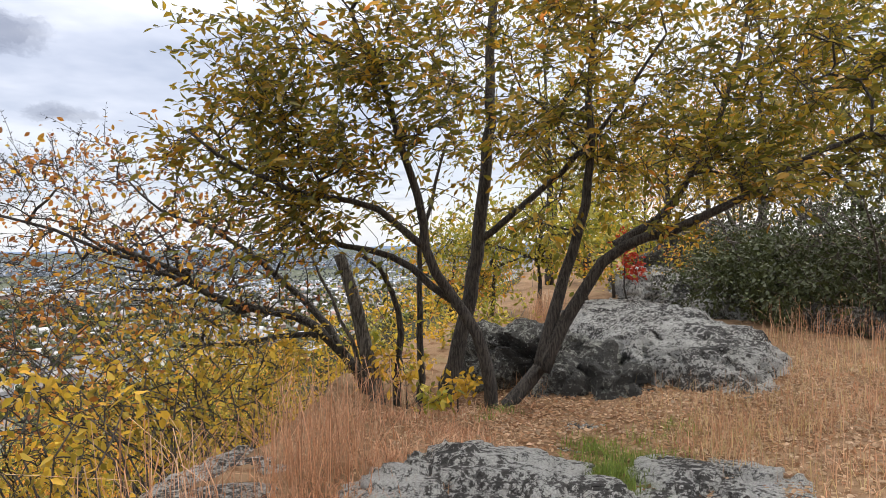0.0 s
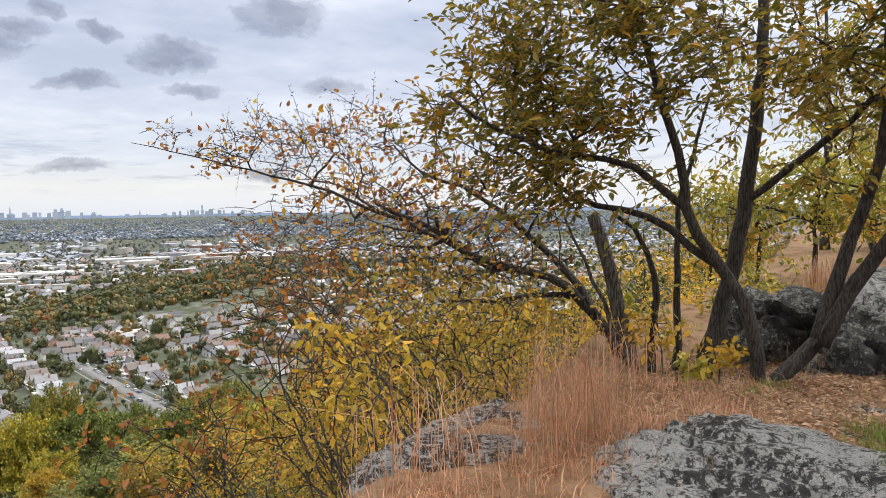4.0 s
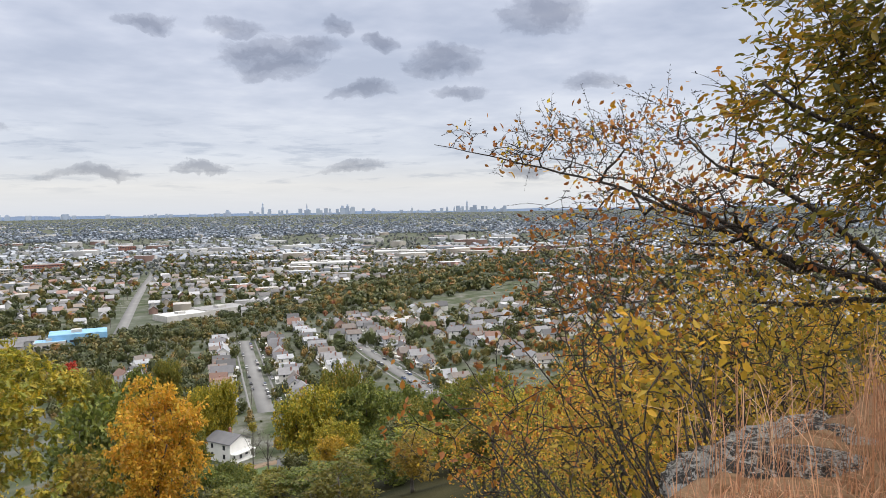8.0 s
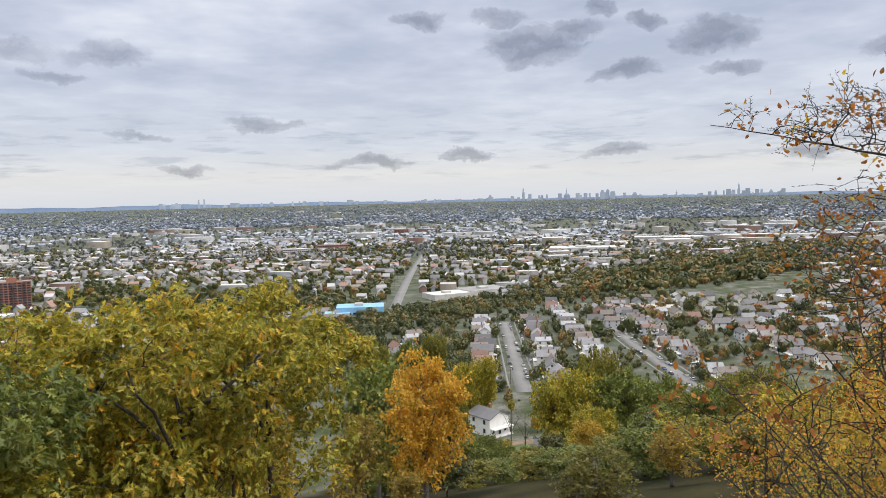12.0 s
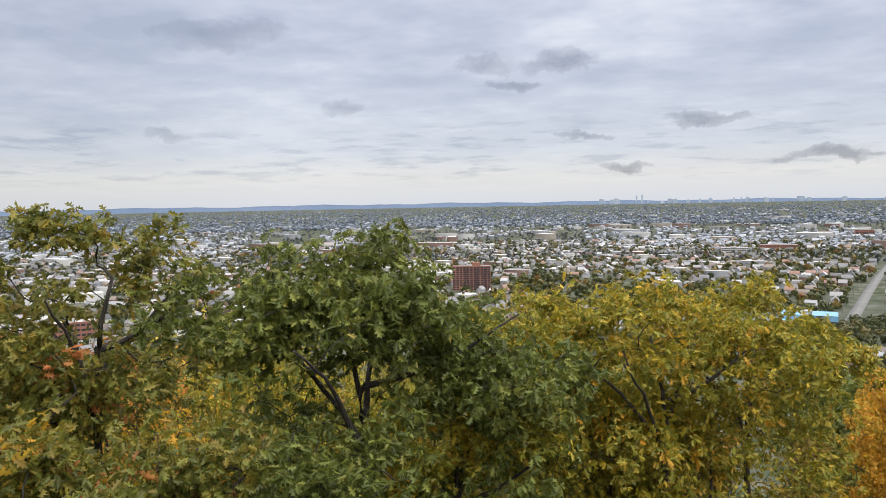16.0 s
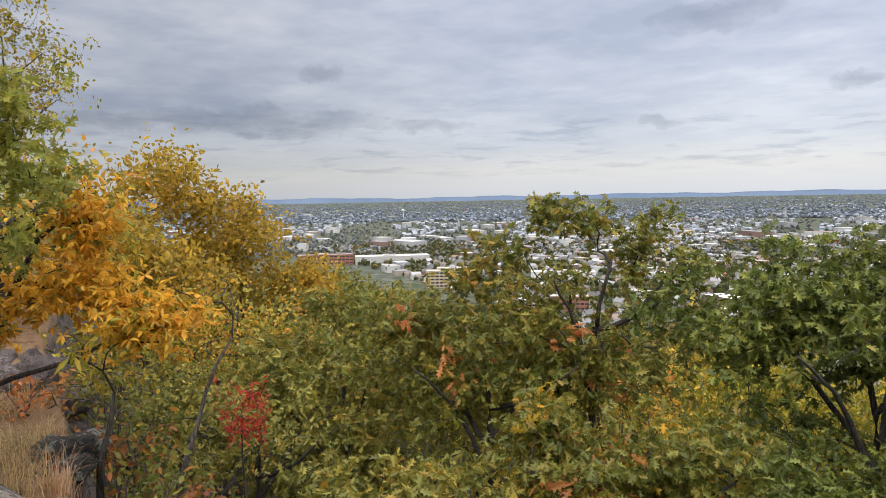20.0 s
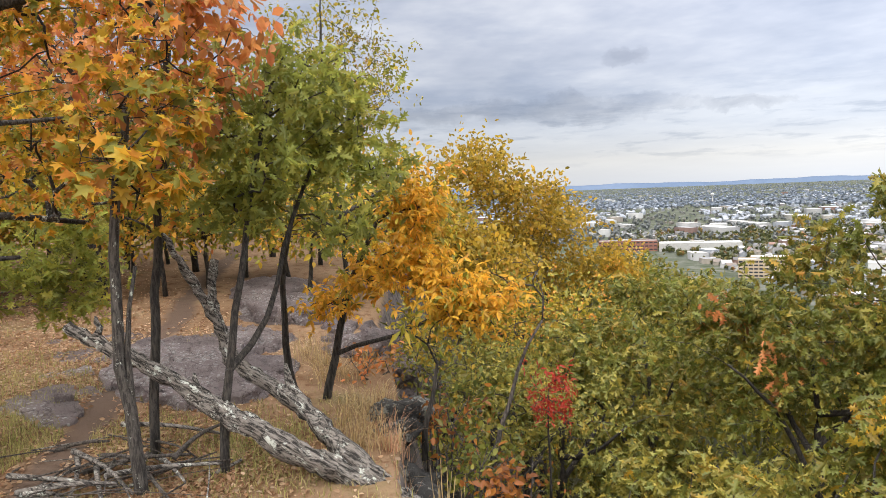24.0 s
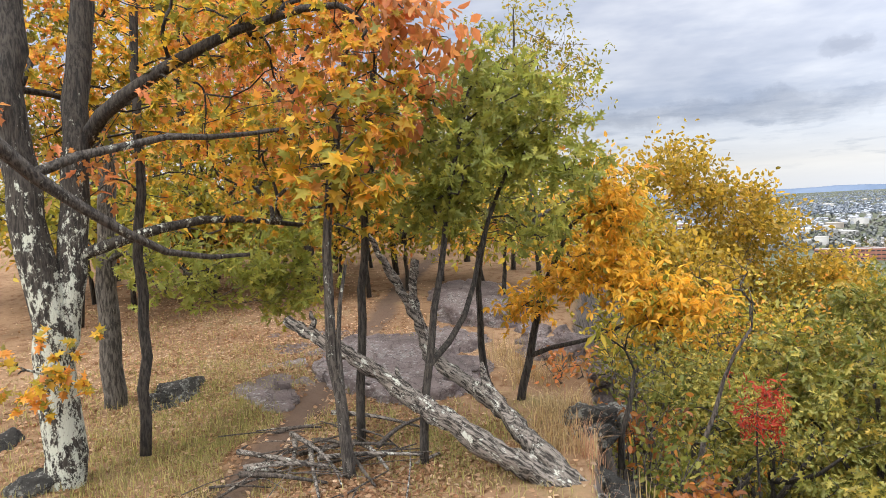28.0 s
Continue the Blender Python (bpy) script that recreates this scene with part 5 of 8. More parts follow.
tree("ledge_oak", "twin-stemmed oak with lichen-blotched bark and mottled autumn leaves", [
    (N["oak_a"], 0.135, 0.085), (N["oak_b"], 0.1, 0.07), (N["oak_limb_c"], 0.055, 0.02), (N["oak_limb_d"], 0.045, 0.015)],
    [blob(WEST, 104, 10, 4.9, 0.9, 0.7, 60), blob(WEST, 98, 12, 4.6, 0.7, 0.5, 40), blob(WEST, 110, 12, 6.4, 0.9, 0.7, 50), blob(WEST, 103, 3, 5.3, 0.8, 0.5, 46), blob(WEST, 97, 3, 5.0, 0.5, 0.4, 30), blob(WEST, 121, 8, 6.6, 1.0, 1.0, 40), blob(WEST, 106, 17, 5, 1.2, 0.6, 70), blob(WEST, 113, 6, 6.6, 0.8, 0.7, 46), blob(WEST, 117, 14, 6.8, 1.0, 0.7, 46), blob(WEST, 119, -10, 4.9, 0.15, 0.14, 9)],
    BARK_LICHEN, LEAF_MAPLE, 24, 0.062, "maple", 0.21, 0.4, tip=0.0055, twigs=BARK, style="rosette")
tree("oak_bough", "lichened bough reaching across with green and yellow leaves", [(N["oak_limb"], 0.04, 0.012), (N["oak_limb_b"], 0.028, 0.01)],
     [blob(WEST, 97, 5, 4.4, 0.45, 0.3, 30), blob(WEST, 94.5, 3.5, 4.5, 0.3, 0.22, 22)], BARK_DOTS, LEAF_MAPLE, 7, 0.1, "maple", 0.14, 0.5, style="rosette")
tree("sapling", "straight slim dark trunk with rust leaves", [(N["post"], 0.042, 0.027)], [blob(WEST, 112, 12, 5.6, 0.8, 0.8, 30), blob(WEST, 112, 4, 5.6, 0.5, 0.4, 14)], BARK, LEAF_RUST, 8, 0.085, "oak", 0.18)
tree("forest_tree", "grey trunk with green lower boughs", [(N["thick"], 0.1, 0.07)], [blob(WEST, 104.5, -4.4, 6.5, 0.55, 0.32, 60), blob(WEST, 100.5, -5.6, 6.5, 0.34, 0.26, 34), blob(WEST, 109.5, -3.2, 6.8, 0.6, 0.35, 46), blob(WEST, 102, -1.5, 6.6, 0.5, 0.3, 34)], BARK_GREY, LEAF_GREEN, 13, 0.09, "red_oak", 0.16, style="rosette")
tree("lichened_sapling", "lichen-spotted crooked sapling with rust leaves", [(N["lichen"], 0.042, 0.018), (N["lichen_b"], 0.02, 0.01)],
     [blob(WEST, 94, 12, 5.0, 0.5, 0.7, 50), blob(WEST, 92, 14, 5.0, 0.4, 0.5, 30), blob(WEST, 97, 7, 4.9, 0.4, 0.4, 24)], BARK_DOTS, LEAF_RUST, 9, 0.085, "ovate", 0.16, 0.7)
tree("slim_tree", "slim straight tree with rust and gold leaves", [(N["slim"], 0.034, 0.022)], [blob(WEST, 95, 10, 5.5, 0.5, 0.8, 40), blob(WEST, 93, 18, 5.6, 0.8, 0.6, 30), blob(WEST, 98, 4, 5.4, 0.5, 0.5, 20)], BARK, LEAF_RUST, 5, 0.07, "ovate", 0.17, 0.4)
tree("green_oak", "young oak with grey-green leaves", [(N["green"], 0.031, 0.013), (N["green_b"], 0.024, 0.012)],
     [blob(WEST, 85.5, 8.6, 5.3, 0.42, 0.3, 44), blob(WEST, 82, 6.4, 5.3, 0.34, 0.36, 42), blob(WEST, 88.5, 6.2, 5.2, 0.42, 0.4, 44), blob(WEST, 84.5, 2.6, 5.3, 0.62, 0.34, 46), blob(WEST, 89.5, 1, 5.2, 0.42, 0.35, 26), blob(WEST, 79.2, 2.2, 5.4, 0.26, 0.22, 16), blob(WEST, 81.5, -1.5, 5.4, 0.3, 0.2, 10)],
     BARK, LEAF_GREEN, 14, 0.098, "red_oak", 0.15, 0.45, 0.4, style="rosette")
tree("crooked_sapling", "thin dark crooked sapling", [(N["twist"], 0.035, 0.015)], [blob(WEST, 87, 0, 6.2, 0.5, 0.5, 24)], BARK, LEAF_OAK, 12, 0.1, "oak", 0.15)
tree("orange_oak", "small oak with glowing orange leaves", [(N["orange"], 0.04, 0.018), (N["orange_b"], 0.025, 0.01)],
     [blob(WEST, 76.3, -1.0, 5.8, 0.2, 0.4, 36), blob(WEST, 76, -5.0, 5.7, 0.34, 0.24, 44), blob(WEST, 73.0, -8.3, 5.5, 0.34, 0.24, 46), blob(WEST, 79.5, -6, 6.0, 0.3, 0.14, 26), blob(WEST, 83, -7.8, 6.1, 0.28, 0.1, 14)],
     BARK, LEAF_ORANGE, 36, 0.06, "lance", 0.13, 0.6, style="rosette", extra=[(LEAF_GOLD, 0.35, 8, 0.07, "lance")])
tree("bare_sapling", "bare thin dark sapling on the cliff edge", [(N["grey_a"], 0.03, 0.012)], [blob(WEST, 75.5, -9.5, 5.6, 0.3, 0.25, 10)], BARK, LEAF_GOLD, 8, 0.11, "long", 0.12)
tree("dead_sapling", "dead grey sapling with forked bare twigs", [(N["grey_b"], 0.025, 0.01)], [blob(WEST, 68.5, -6, 5.7, 0.3, 0.35, 26)], TWIG_GREY)


for k, (x, y, z, rx, rz, n, leaf, num, label) in enumerate([
        (-5.35, 1.45, -0.55, 0.34, 0.3, 60, LEAF_DRY, 4, "brown twiggy undergrowth on the cliff edge"), (-5.9, 1.4, -0.5, 0.36, 0.34, 60, LEAF_OAK, 5, "olive undergrowth on the cliff edge"),
        (-6.5, 1.35, -0.35, 0.36, 0.32, 60, LEAF_DRY, 4, "brown twiggy undergrowth on the cliff edge"), (-7.2, 1.5, -0.2, 0.42, 0.4, 60, LEAF_OAK, 6, "olive undergrowth on the cliff edge"),
        (-8.0, 1.6, 0.0, 0.5, 0.45, 70, LEAF_AMBER, 5, "amber undergrowth on the cliff edge"),
        (-7.5, 0.95, -0.12, 0.3, 0.22, 36, LEAF_RUST, 5, "low rusty shrub beside the rock"),
        (-8.9, 1.9, 0.2, 0.6, 0.6, 70, LEAF_GOLD, 9, "golden undergrowth on the cliff edge")] ):
    fy = min(y, float(edge(x)) + 0.4)
    foot_at = (x + 0.1, fy, height(x, fy) - 0.05)
    stems = [([foot_at, (x + 0.2 * sin(k * 2.1 + q * 2), y + 0.2 * cos(k * 2.1 + q * 2), z - 0.3 * rz), (x + 0.6 * rx * sin(k + q * 2.2), y + 0.6 * rx * cos(k + q * 2.2), z + 0.5 * rz)], 0.0135, 0.004) for q in range(4)]
    tree("shrub", label, stems, [(x, y, z, rx, rx, rz, n)], TWIG_GREY, leaf, num, 0.06, "ovate", 0.12, 0.3, 0.4, "shrub", 0.004, 0.15)


def fallen(name, label, lines, mat):
    """A dead trunk with split, knobbly wood."""
    root = thing(name, label, "log", lines[0][0][0])
    at = np.array(lines[0][0][0])
    for n, (pts, r0, r1) in zip(("trunk", "limb", "limb", "stub"), lines):
        p = smooth_line(pts, 0.045, 0.006) - at
        k = len(p)
        rad = np.linspace(r0, r1, k) * (1 + 0.16 * np.sin(np.arange(k) * 0.7) * np.sin(np.arange(k) * 0.23 + 1) + rng.normal(0, 0.05, k))
        me = tubes(n, [(p, rad, 18)], mat)
        co = np.empty(len(me.vertices) * 3, np.float32)
        me.vertices.foreach_get("co", co)
        co = co.reshape(-1, 3)
        ring = np.arange(len(co)) % 18
        row = np.arange(len(co)) // 18
        centre = p[np.minimum(row, k - 1)]
        groove = 1 + 0.13 * np.sin(ring * 2 * pi / 18 * 5 + 2.4 * np.sin(row * 0.09) + row * 0.05) + 0.09 * np.sign(np.sin(ring * 2 * pi / 18 * 8 - row * 0.13 + np.sin(row * 0.31))) + rng.normal(0, 0.03, len(co))
        me.vertices.foreach_set("co", (centre + (co - centre) * groove[:, None]).astype(np.float32).ravel())
        put_under(n, me, root)
    return root


fallen("fallen_trunk", "grey lichened dead trunk leaning over the ledge", [(N["log_a"], 0.092, 0.036),
       ([(-5.62, -0.46, 0.26), (-5.66, -0.5, 0.36), (-5.72, -0.5, 0.42)], 0.025, 0.008), ([(-5.98, -1.1, 0.62), (-6.02, -1.08, 0.72), (-6.1, -1.12, 0.78)], 0.028, 0.008)], DEADWOOD)
fallen("dead_bough", "forked weathered dead bough with peeling bark", [(N["log_b"], 0.085, 0.018), (N["log_c"], 0.045, 0.025),
       ([(-5.75, 0.12, 0.16), (-5.8, 0.1, 0.28), (-5.83, 0.08, 0.4)], 0.045, 0.01)], DEADWOOD)


# ------------------------------------------------------------------ the town on the plain
WALL = surface("painted_house_walls", [(0.0, (0.62, 0.61, 0.58)), (0.3, (0.72, 0.72, 0.71)), (0.5, (0.50, 0.46, 0.38)), (0.62, (0.45, 0.47, 0.50)), (0.74, (0.76, 0.75, 0.72)), (0.88, (0.32, 0.19, 0.14)), (0.94, (0.55, 0.52, 0.44))], 0.3, 0.75, 0.1, 6.0, "object")
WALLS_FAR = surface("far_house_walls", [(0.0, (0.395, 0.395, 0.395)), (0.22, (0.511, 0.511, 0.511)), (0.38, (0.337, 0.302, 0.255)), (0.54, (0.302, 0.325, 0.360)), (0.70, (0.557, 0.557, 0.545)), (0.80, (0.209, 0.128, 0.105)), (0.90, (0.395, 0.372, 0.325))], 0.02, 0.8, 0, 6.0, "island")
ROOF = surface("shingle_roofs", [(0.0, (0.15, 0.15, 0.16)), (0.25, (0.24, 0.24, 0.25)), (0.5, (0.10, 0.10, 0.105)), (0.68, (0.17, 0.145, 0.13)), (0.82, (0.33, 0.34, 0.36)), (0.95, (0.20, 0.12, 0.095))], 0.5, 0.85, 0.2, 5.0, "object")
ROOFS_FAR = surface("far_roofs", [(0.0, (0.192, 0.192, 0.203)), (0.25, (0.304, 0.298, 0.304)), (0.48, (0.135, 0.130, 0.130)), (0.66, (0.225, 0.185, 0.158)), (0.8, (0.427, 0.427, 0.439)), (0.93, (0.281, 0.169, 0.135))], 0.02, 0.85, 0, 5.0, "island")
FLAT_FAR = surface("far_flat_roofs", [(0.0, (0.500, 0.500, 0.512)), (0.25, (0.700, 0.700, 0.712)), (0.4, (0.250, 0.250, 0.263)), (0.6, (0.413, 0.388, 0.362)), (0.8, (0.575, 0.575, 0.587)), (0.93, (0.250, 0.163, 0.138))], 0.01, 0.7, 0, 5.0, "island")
GLASS = surface("window_glass", [(0.3, (0.02, 0.024, 0.03)), (0.7, (0.05, 0.055, 0.065))], 1.0, 0.12, 0, dirt=0.0)
BRICK = surface("red_brick", [(0.3, (0.22, 0.095, 0.07)), (0.7, (0.30, 0.14, 0.10))], 0.4, 0.9, 0.3, 8.0)
CONCRETE = surface("pale_concrete", [(0.3, (0.36, 0.355, 0.34)), (0.7, (0.50, 0.49, 0.47))], 0.3, 0.9, 0.2)
ASPHALT = surface("worn_asphalt", [(0.3, (0.13, 0.13, 0.135)), (0.7, (0.19, 0.19, 0.19))], 0.08, 0.9, 0.2, 3.0)
LAWN = surface("lawn", [(0.3, (0.06, 0.10, 0.025)), (0.7, (0.12, 0.15, 0.04))], 0.15, 0.95, 0.4, 4.0)
WHITE_ROOF = surface("white_membrane_roof", [(0.3, (0.48, 0.48, 0.475)), (0.7, (0.62, 0.62, 0.61))], 0.06, 0.8, 0.1, 4.0)
GREY_ROOF = surface("grey_felt_roof", [(0.3, (0.20, 0.20, 0.205)), (0.7, (0.29, 0.288, 0.285))], 0.06, 0.8, 0.1, 4.0)
BLUE_PAINT = surface("blue_sheet_roof", [(0.3, (0.16, 0.36, 0.58)), (0.7, (0.24, 0.46, 0.68))], 0.1, 0.5, 0.0)
TAN = surface("tan_render", [(0.3, (0.38, 0.30, 0.21)), (0.7, (0.48, 0.39, 0.28))], 0.2, 0.85, 0.1)
CAR = surface("car_paint", [(0.0, (0.55, 0.55, 0.56)), (0.25, (0.03, 0.03, 0.035)), (0.45, (0.22, 0.23, 0.25)), (0.65, (0.70, 0.70, 0.70)), (0.85, (0.25, 0.03, 0.03)), (0.93, (0.05, 0.09, 0.22))], 1.0, 0.3, 0.0, by="object", dirt=0.05)
TYRE = surface("tyre_rubber", [(0.3, (0.015, 0.015, 0.015)), (0.7, (0.03, 0.03, 0.03))])
DIGGER = surface("yellow_machine_paint", [(0.3, (0.55, 0.36, 0.03)), (0.7, (0.66, 0.45, 0.05))])
LEAF_MID = leaf_material("town_tree_leaves", [(0.0, (0.045, 0.068, 0.028)), (0.36, (0.078, 0.098, 0.036)), (0.54, (0.135, 0.135, 0.045)), (0.70, (0.21, 0.17, 0.055)), (0.9, (0.33, 0.18, 0.055)), (1.0, (0.27, 0.09, 0.05))], through_light=0.25, drifting=0.05, by="place")
# the farthest woods carry the air's blue haze in their leaf colour
LEAF_BLUE_HAZE = leaf_material("distant_woods", [(0.0, (0.19, 0.24, 0.32)), (0.5, (0.22, 0.27, 0.34)), (1.0, (0.28, 0.31, 0.355))], through_light=0.1, drifting=0.01)


def box(bm, x0, y0, z0, x1, y1, z1):
    m = bmesh.ops.create_cube(bm, size=1.0)
    bmesh.ops.scale(bm, vec=(x1 - x0, y1 - y0, z1 - z0), verts=m["verts"])
    bmesh.ops.translate(bm, vec=((x0 + x1) / 2, (y0 + y1) / 2, (z0 + z1) / 2), verts=m["verts"])
    return m["verts"]


def part(name, build, mat, parent, label="", at=None):
    """A part from a function that fills a bmesh, or from a mesh that alike parts share."""
    if isinstance(build, bpy.types.Mesh):
        me = build
    else:
        bm = bmesh.new()
        build(bm)
        me = bm_mesh(name, bm, mat)
    ob = put_under(name, me, parent, label)
    if at is not None:
        ob.matrix_basis = at
    return ob


def prism(bm, w, d, z0, z1, ridge):
    """Walls with gables: w wide, d deep, eaves at z1, ridge along the depth."""
    front = [bm.verts.new(p) for p in [(-w / 2, -d / 2, z0), (w / 2, -d / 2, z0), (w / 2, -d / 2, z1), (0, -d / 2, ridge), (-w / 2, -d / 2, z1)]]
    back = [bm.verts.new((v.co.x, d / 2, v.co.z)) for v in front]
    bm.faces.new(front)
    bm.faces.new(back[::-1])
    for k in range(5):
        bm.faces.new((front[k], back[k], back[(k + 1) % 5], front[(k + 1) % 5]))


def gable_roof(bm, w, d, z1, ridge, over=0.45, thick=0.22):
    s = (ridge - z1) / (w / 2)
    e = z1 - over * s
    pts = [(-w / 2 - over, e + 0.05), (0, ridge + 0.05), (w / 2 + over, e + 0.05), (w / 2 + over, e + 0.05 + thick), (0, ridge + 0.05 + thick * 1.2), (-w / 2 - over, e + 0.05 + thick)]
    a = [bm.verts.new((x, -d / 2 - over, z)) for x, z in pts]
    b = [bm.verts.new((x, d / 2 + over, z)) for x, z in pts]
    for f in ((0, 1, 4, 5), (1, 2, 3, 4)):
        bm.faces.new([a[k] for k in f])
        bm.faces.new([b[k] for k in reversed(f)])
    for k in range(6):
        bm.faces.new((a[k], b[k], b[(k + 1) % 6], a[(k + 1) % 6]))


def pane(bm, w=1.0, h=1.4):
    box(bm, -w / 2, -0.04, -h / 2, w / 2, 0.04, h / 2)


bmw = bmesh.new()
pane(bmw)
PANE = bm_mesh("window", bmw, GLASS)

def house(label, w, d, tall, ridge, porch=True, windows=True, group="houses of the town", dormer=False, WALL=WALL, ROOF=ROOF):
    root = thing("house", label, "house", group=group)
    part("wall", lambda bm: prism(bm, w, d, -3.0, tall, ridge), WALL, root)
    part("roof", lambda bm: gable_roof(bm, w, d, tall, ridge), ROOF, root)
    part("chimney", lambda bm: box(bm, w * 0.18, d * 0.1, tall, w * 0.18 + 0.7, d * 0.1 + 0.7, ridge + 0.9), BRICK, root, "red brick chimney")
    if porch:
        part("porch", lambda bm: (box(bm, -w / 2 + 0.3, -d / 2 - 2.0, -1.0, w / 2 - 0.3, -d / 2, 0.5), box(bm, -w / 2 + 0.1, -d / 2 - 2.2, 2.7, w / 2 - 0.1, -d / 2, 3.0),
                                  box(bm, -w / 2 + 0.3, -d / 2 - 2.0, 0.5, -w / 2 + 0.5, -d / 2 - 1.8, 2.7), box(bm, w / 2 - 0.5, -d / 2 - 2.0, 0.5, w / 2 - 0.3, -d / 2 - 1.8, 2.7)), WALL, root)
    if windows:
        part("door", lambda bm: box(bm, -0.5, -d / 2 - 0.06, 0.5, 0.5, -d / 2 + 0.02, 2.5), GLASS, root)
        spots = [(x, -d / 2, z, 0) for x in (-w * 0.28, w * 0.28) for z in (1.8, 4.5) if z < tall + 0.5] + [(0, -d / 2, tall + 0.9, 0)] if ridge > tall + 2 else [(x, -d / 2, 1.8, 0) for x in (-w * 0.28, w * 0.28)]
        spots += [(s * w / 2, y, z, 90) for s in (-1, 1) for y in (-d * 0.25, d * 0.25) for z in ((1.8, 4.5) if tall > 4.6 else (1.8,))]
        spots += [(x, d / 2, 4.5 if tall > 4.6 else 1.8, 0) for x in (-w * 0.25, w * 0.25)]
        for x, y, z, a in spots:
            part("window", PANE, None, root, at=pose(x, y, z, 0, 0, a))
    if dormer:
        part("dormer", lambda bm: (prism(bm, 2.4, 3.2, tall, tall + 1.5, ridge - 0.1),), WALL, root, at=pose(0, -d * 0.22, 0.1, 0, 0, 0))
    return root


def place(root, x, y, turn, up=0.0, size=1.0):
    return pose(x, y, height(x, y) + up, 0, 0, turn) @ Matrix.Scale(size, 4)


def set_copy(proto, used, m):
    """The first call moves the model itself, later ones copy it."""
    ob = copy_thing(proto, m) if proto in used else proto
    used.add(proto)
    ob.matrix_basis = m
    return ob


used = set()
town = random.Random(5)
near_houses = [house("white two-storey gabled house with porch", 8, 11, 5.4, 8.4), house("narrow gabled house with grey roof and porch", 7, 12, 5.6, 8.6, dormer=True),
               house("low gabled house with brown roof", 9, 10, 3.6, 6.6), house("boxy two-storey house with shallow roof", 8.5, 10, 5.8, 7.6),
               house("steep-gabled cottage with dormer", 8, 10, 3.8, 8.0, dormer=True)]
plots = []


def row_of_houses(a, b, side, step, skip=0.08, turn_out=True):
    """Houses along a street from a to b, set back to one side."""
    a, b = Vector(a), Vector(b)
    u = (b - a).normalized()
    n = Vector((u.y, -u.x)) * side
    s = 6.0
    while s < (b - a).length:
        c = a + u * s + n
        if town.random() > skip:
            face = math.degrees(math.atan2(n.y, n.x)) - 90 if turn_out else town.choice((0, 90))
            plots.append((c.x, c.y))
            set_copy(town.choice(near_houses), used, place(None, c.x + town.uniform(-2.5, 2.5), c.y + town.uniform(-2.5, 2.5), face + town.choice((0, 0, 0, 90)) + town.uniform(-4, 4), 0.0, town.uniform(0.92, 1.12)))
        s += step * town.uniform(0.95, 1.35)


ST1, ST2, MAIN = [(168, 352), (250, 562)], [(250, 300), (290, 432), (362, 622)], [(170, 634), (310, 1029), (430, 1340), (560, 1700)]
row_of_houses(ST1[0], ST1[1], -20, 10.0, 0.04)
row_of_houses(ST1[0], ST1[1], 20, 9.8, 0.04)
row_of_houses((205, 345), (262, 500), 17, 10.0, 0.04)
row_of_houses(ST2[0], ST2[1], 21, 10.0, 0.04)
row_of_houses(ST2[1], ST2[2], 21, 10.0, 0.04)
row_of_houses((276, 440), (345, 620), -19, 10.2, 0.04)
row_of_houses((330, 330), (400, 520), 20, 11.0)
row_of_houses((110, 440), (160, 520), 0, 13.0, 0.0)
row_of_houses((400, 360), (470, 520), 10, 14)
set_copy(near_houses[3], used, place(None, 124, 297, 20, 0, 1.4))


def ribbon(name, label, pts, wide, mat, up=0.12, kind="structure", side=0.0):
    """A street laid over the ground, with a real thickness."""
    p = smooth_line([(x, y, 0) for x, y in pts], 8.0)
    d = np.gradient(p, axis=0)
    d /= np.linalg.norm(d, axis=1, keepdims=True)
    n = np.stack([d[:, 1], -d[:, 0], 0 * d[:, 0]], -1)
    p = p + n * side
    l, r = p - n * wide / 2, p + n * wide / 2
    for q in (l, r):
        q[:, 2] = ground(p[:, 0], p[:, 1]) + up
    k = len(p)
    low_l, low_r = l - (0, 0, 1.0), r - (0, 0, 1.0)
    v = np.concatenate([l, r, low_l, low_r])
    i = np.arange(k - 1)
    f = np.concatenate([np.stack([i, i + k, i + k + 1, i + 1], -1), np.stack([i, i + 1, i + 1 + 2 * k, i + 2 * k], -1), np.stack([i + k, i + 3 * k, i + 1 + 3 * k, i + 1 + k], -1)])
    return tagged(new(name, mesh_from(name, v, f.ravel(), np.full(len(f), 4), mat)), label, "road", kind=kind)


PALE_ROAD = surface("pale_worn_road", [(0.3, (0.15, 0.15, 0.148)), (0.7, (0.20, 0.198, 0.194))], 0.08, 0.9, 0.1, 3.0)
ribbon("road", "pale worn residential street lined with parked cars", ST1, 9, PALE_ROAD, 0.12)
ribbon("road", "pale residential street running away between houses", ST2, 9, PALE_ROAD, 0.12)
ribbon("road", "straight main road running to the horizon", MAIN, 10, PALE_ROAD, 0.12)
for side in (-8, 8):
    ribbon("pavement", "pale concrete pavement along the street", ST1, 1.3, PALE_ROAD, 0.27, side=side)
    ribbon("pavement", "pale concrete pavement along the street", ST2, 1.3, PALE_ROAD, 0.27, side=side)
ribbon("road", "pale highway crossing the plain behind trees", [(430, 800), (700, 950), (1000, 1080), (1400, 1230)], 22, PALE_ROAD, 0.5)
ribbon("field", "long grassy embankment beside the highway", [(380, 720), (640, 860), (950, 1000), (1400, 1150)], 26, surface("dry_embankment", [(0.3, (0.17, 0.15, 0.07)), (0.7, (0.26, 0.22, 0.11))], 0.03), 0.4)
ribbon("field", "pale car park beside the stores", [(700, 1120), (1180, 1270)], 120, CONCRETE, 0.3)
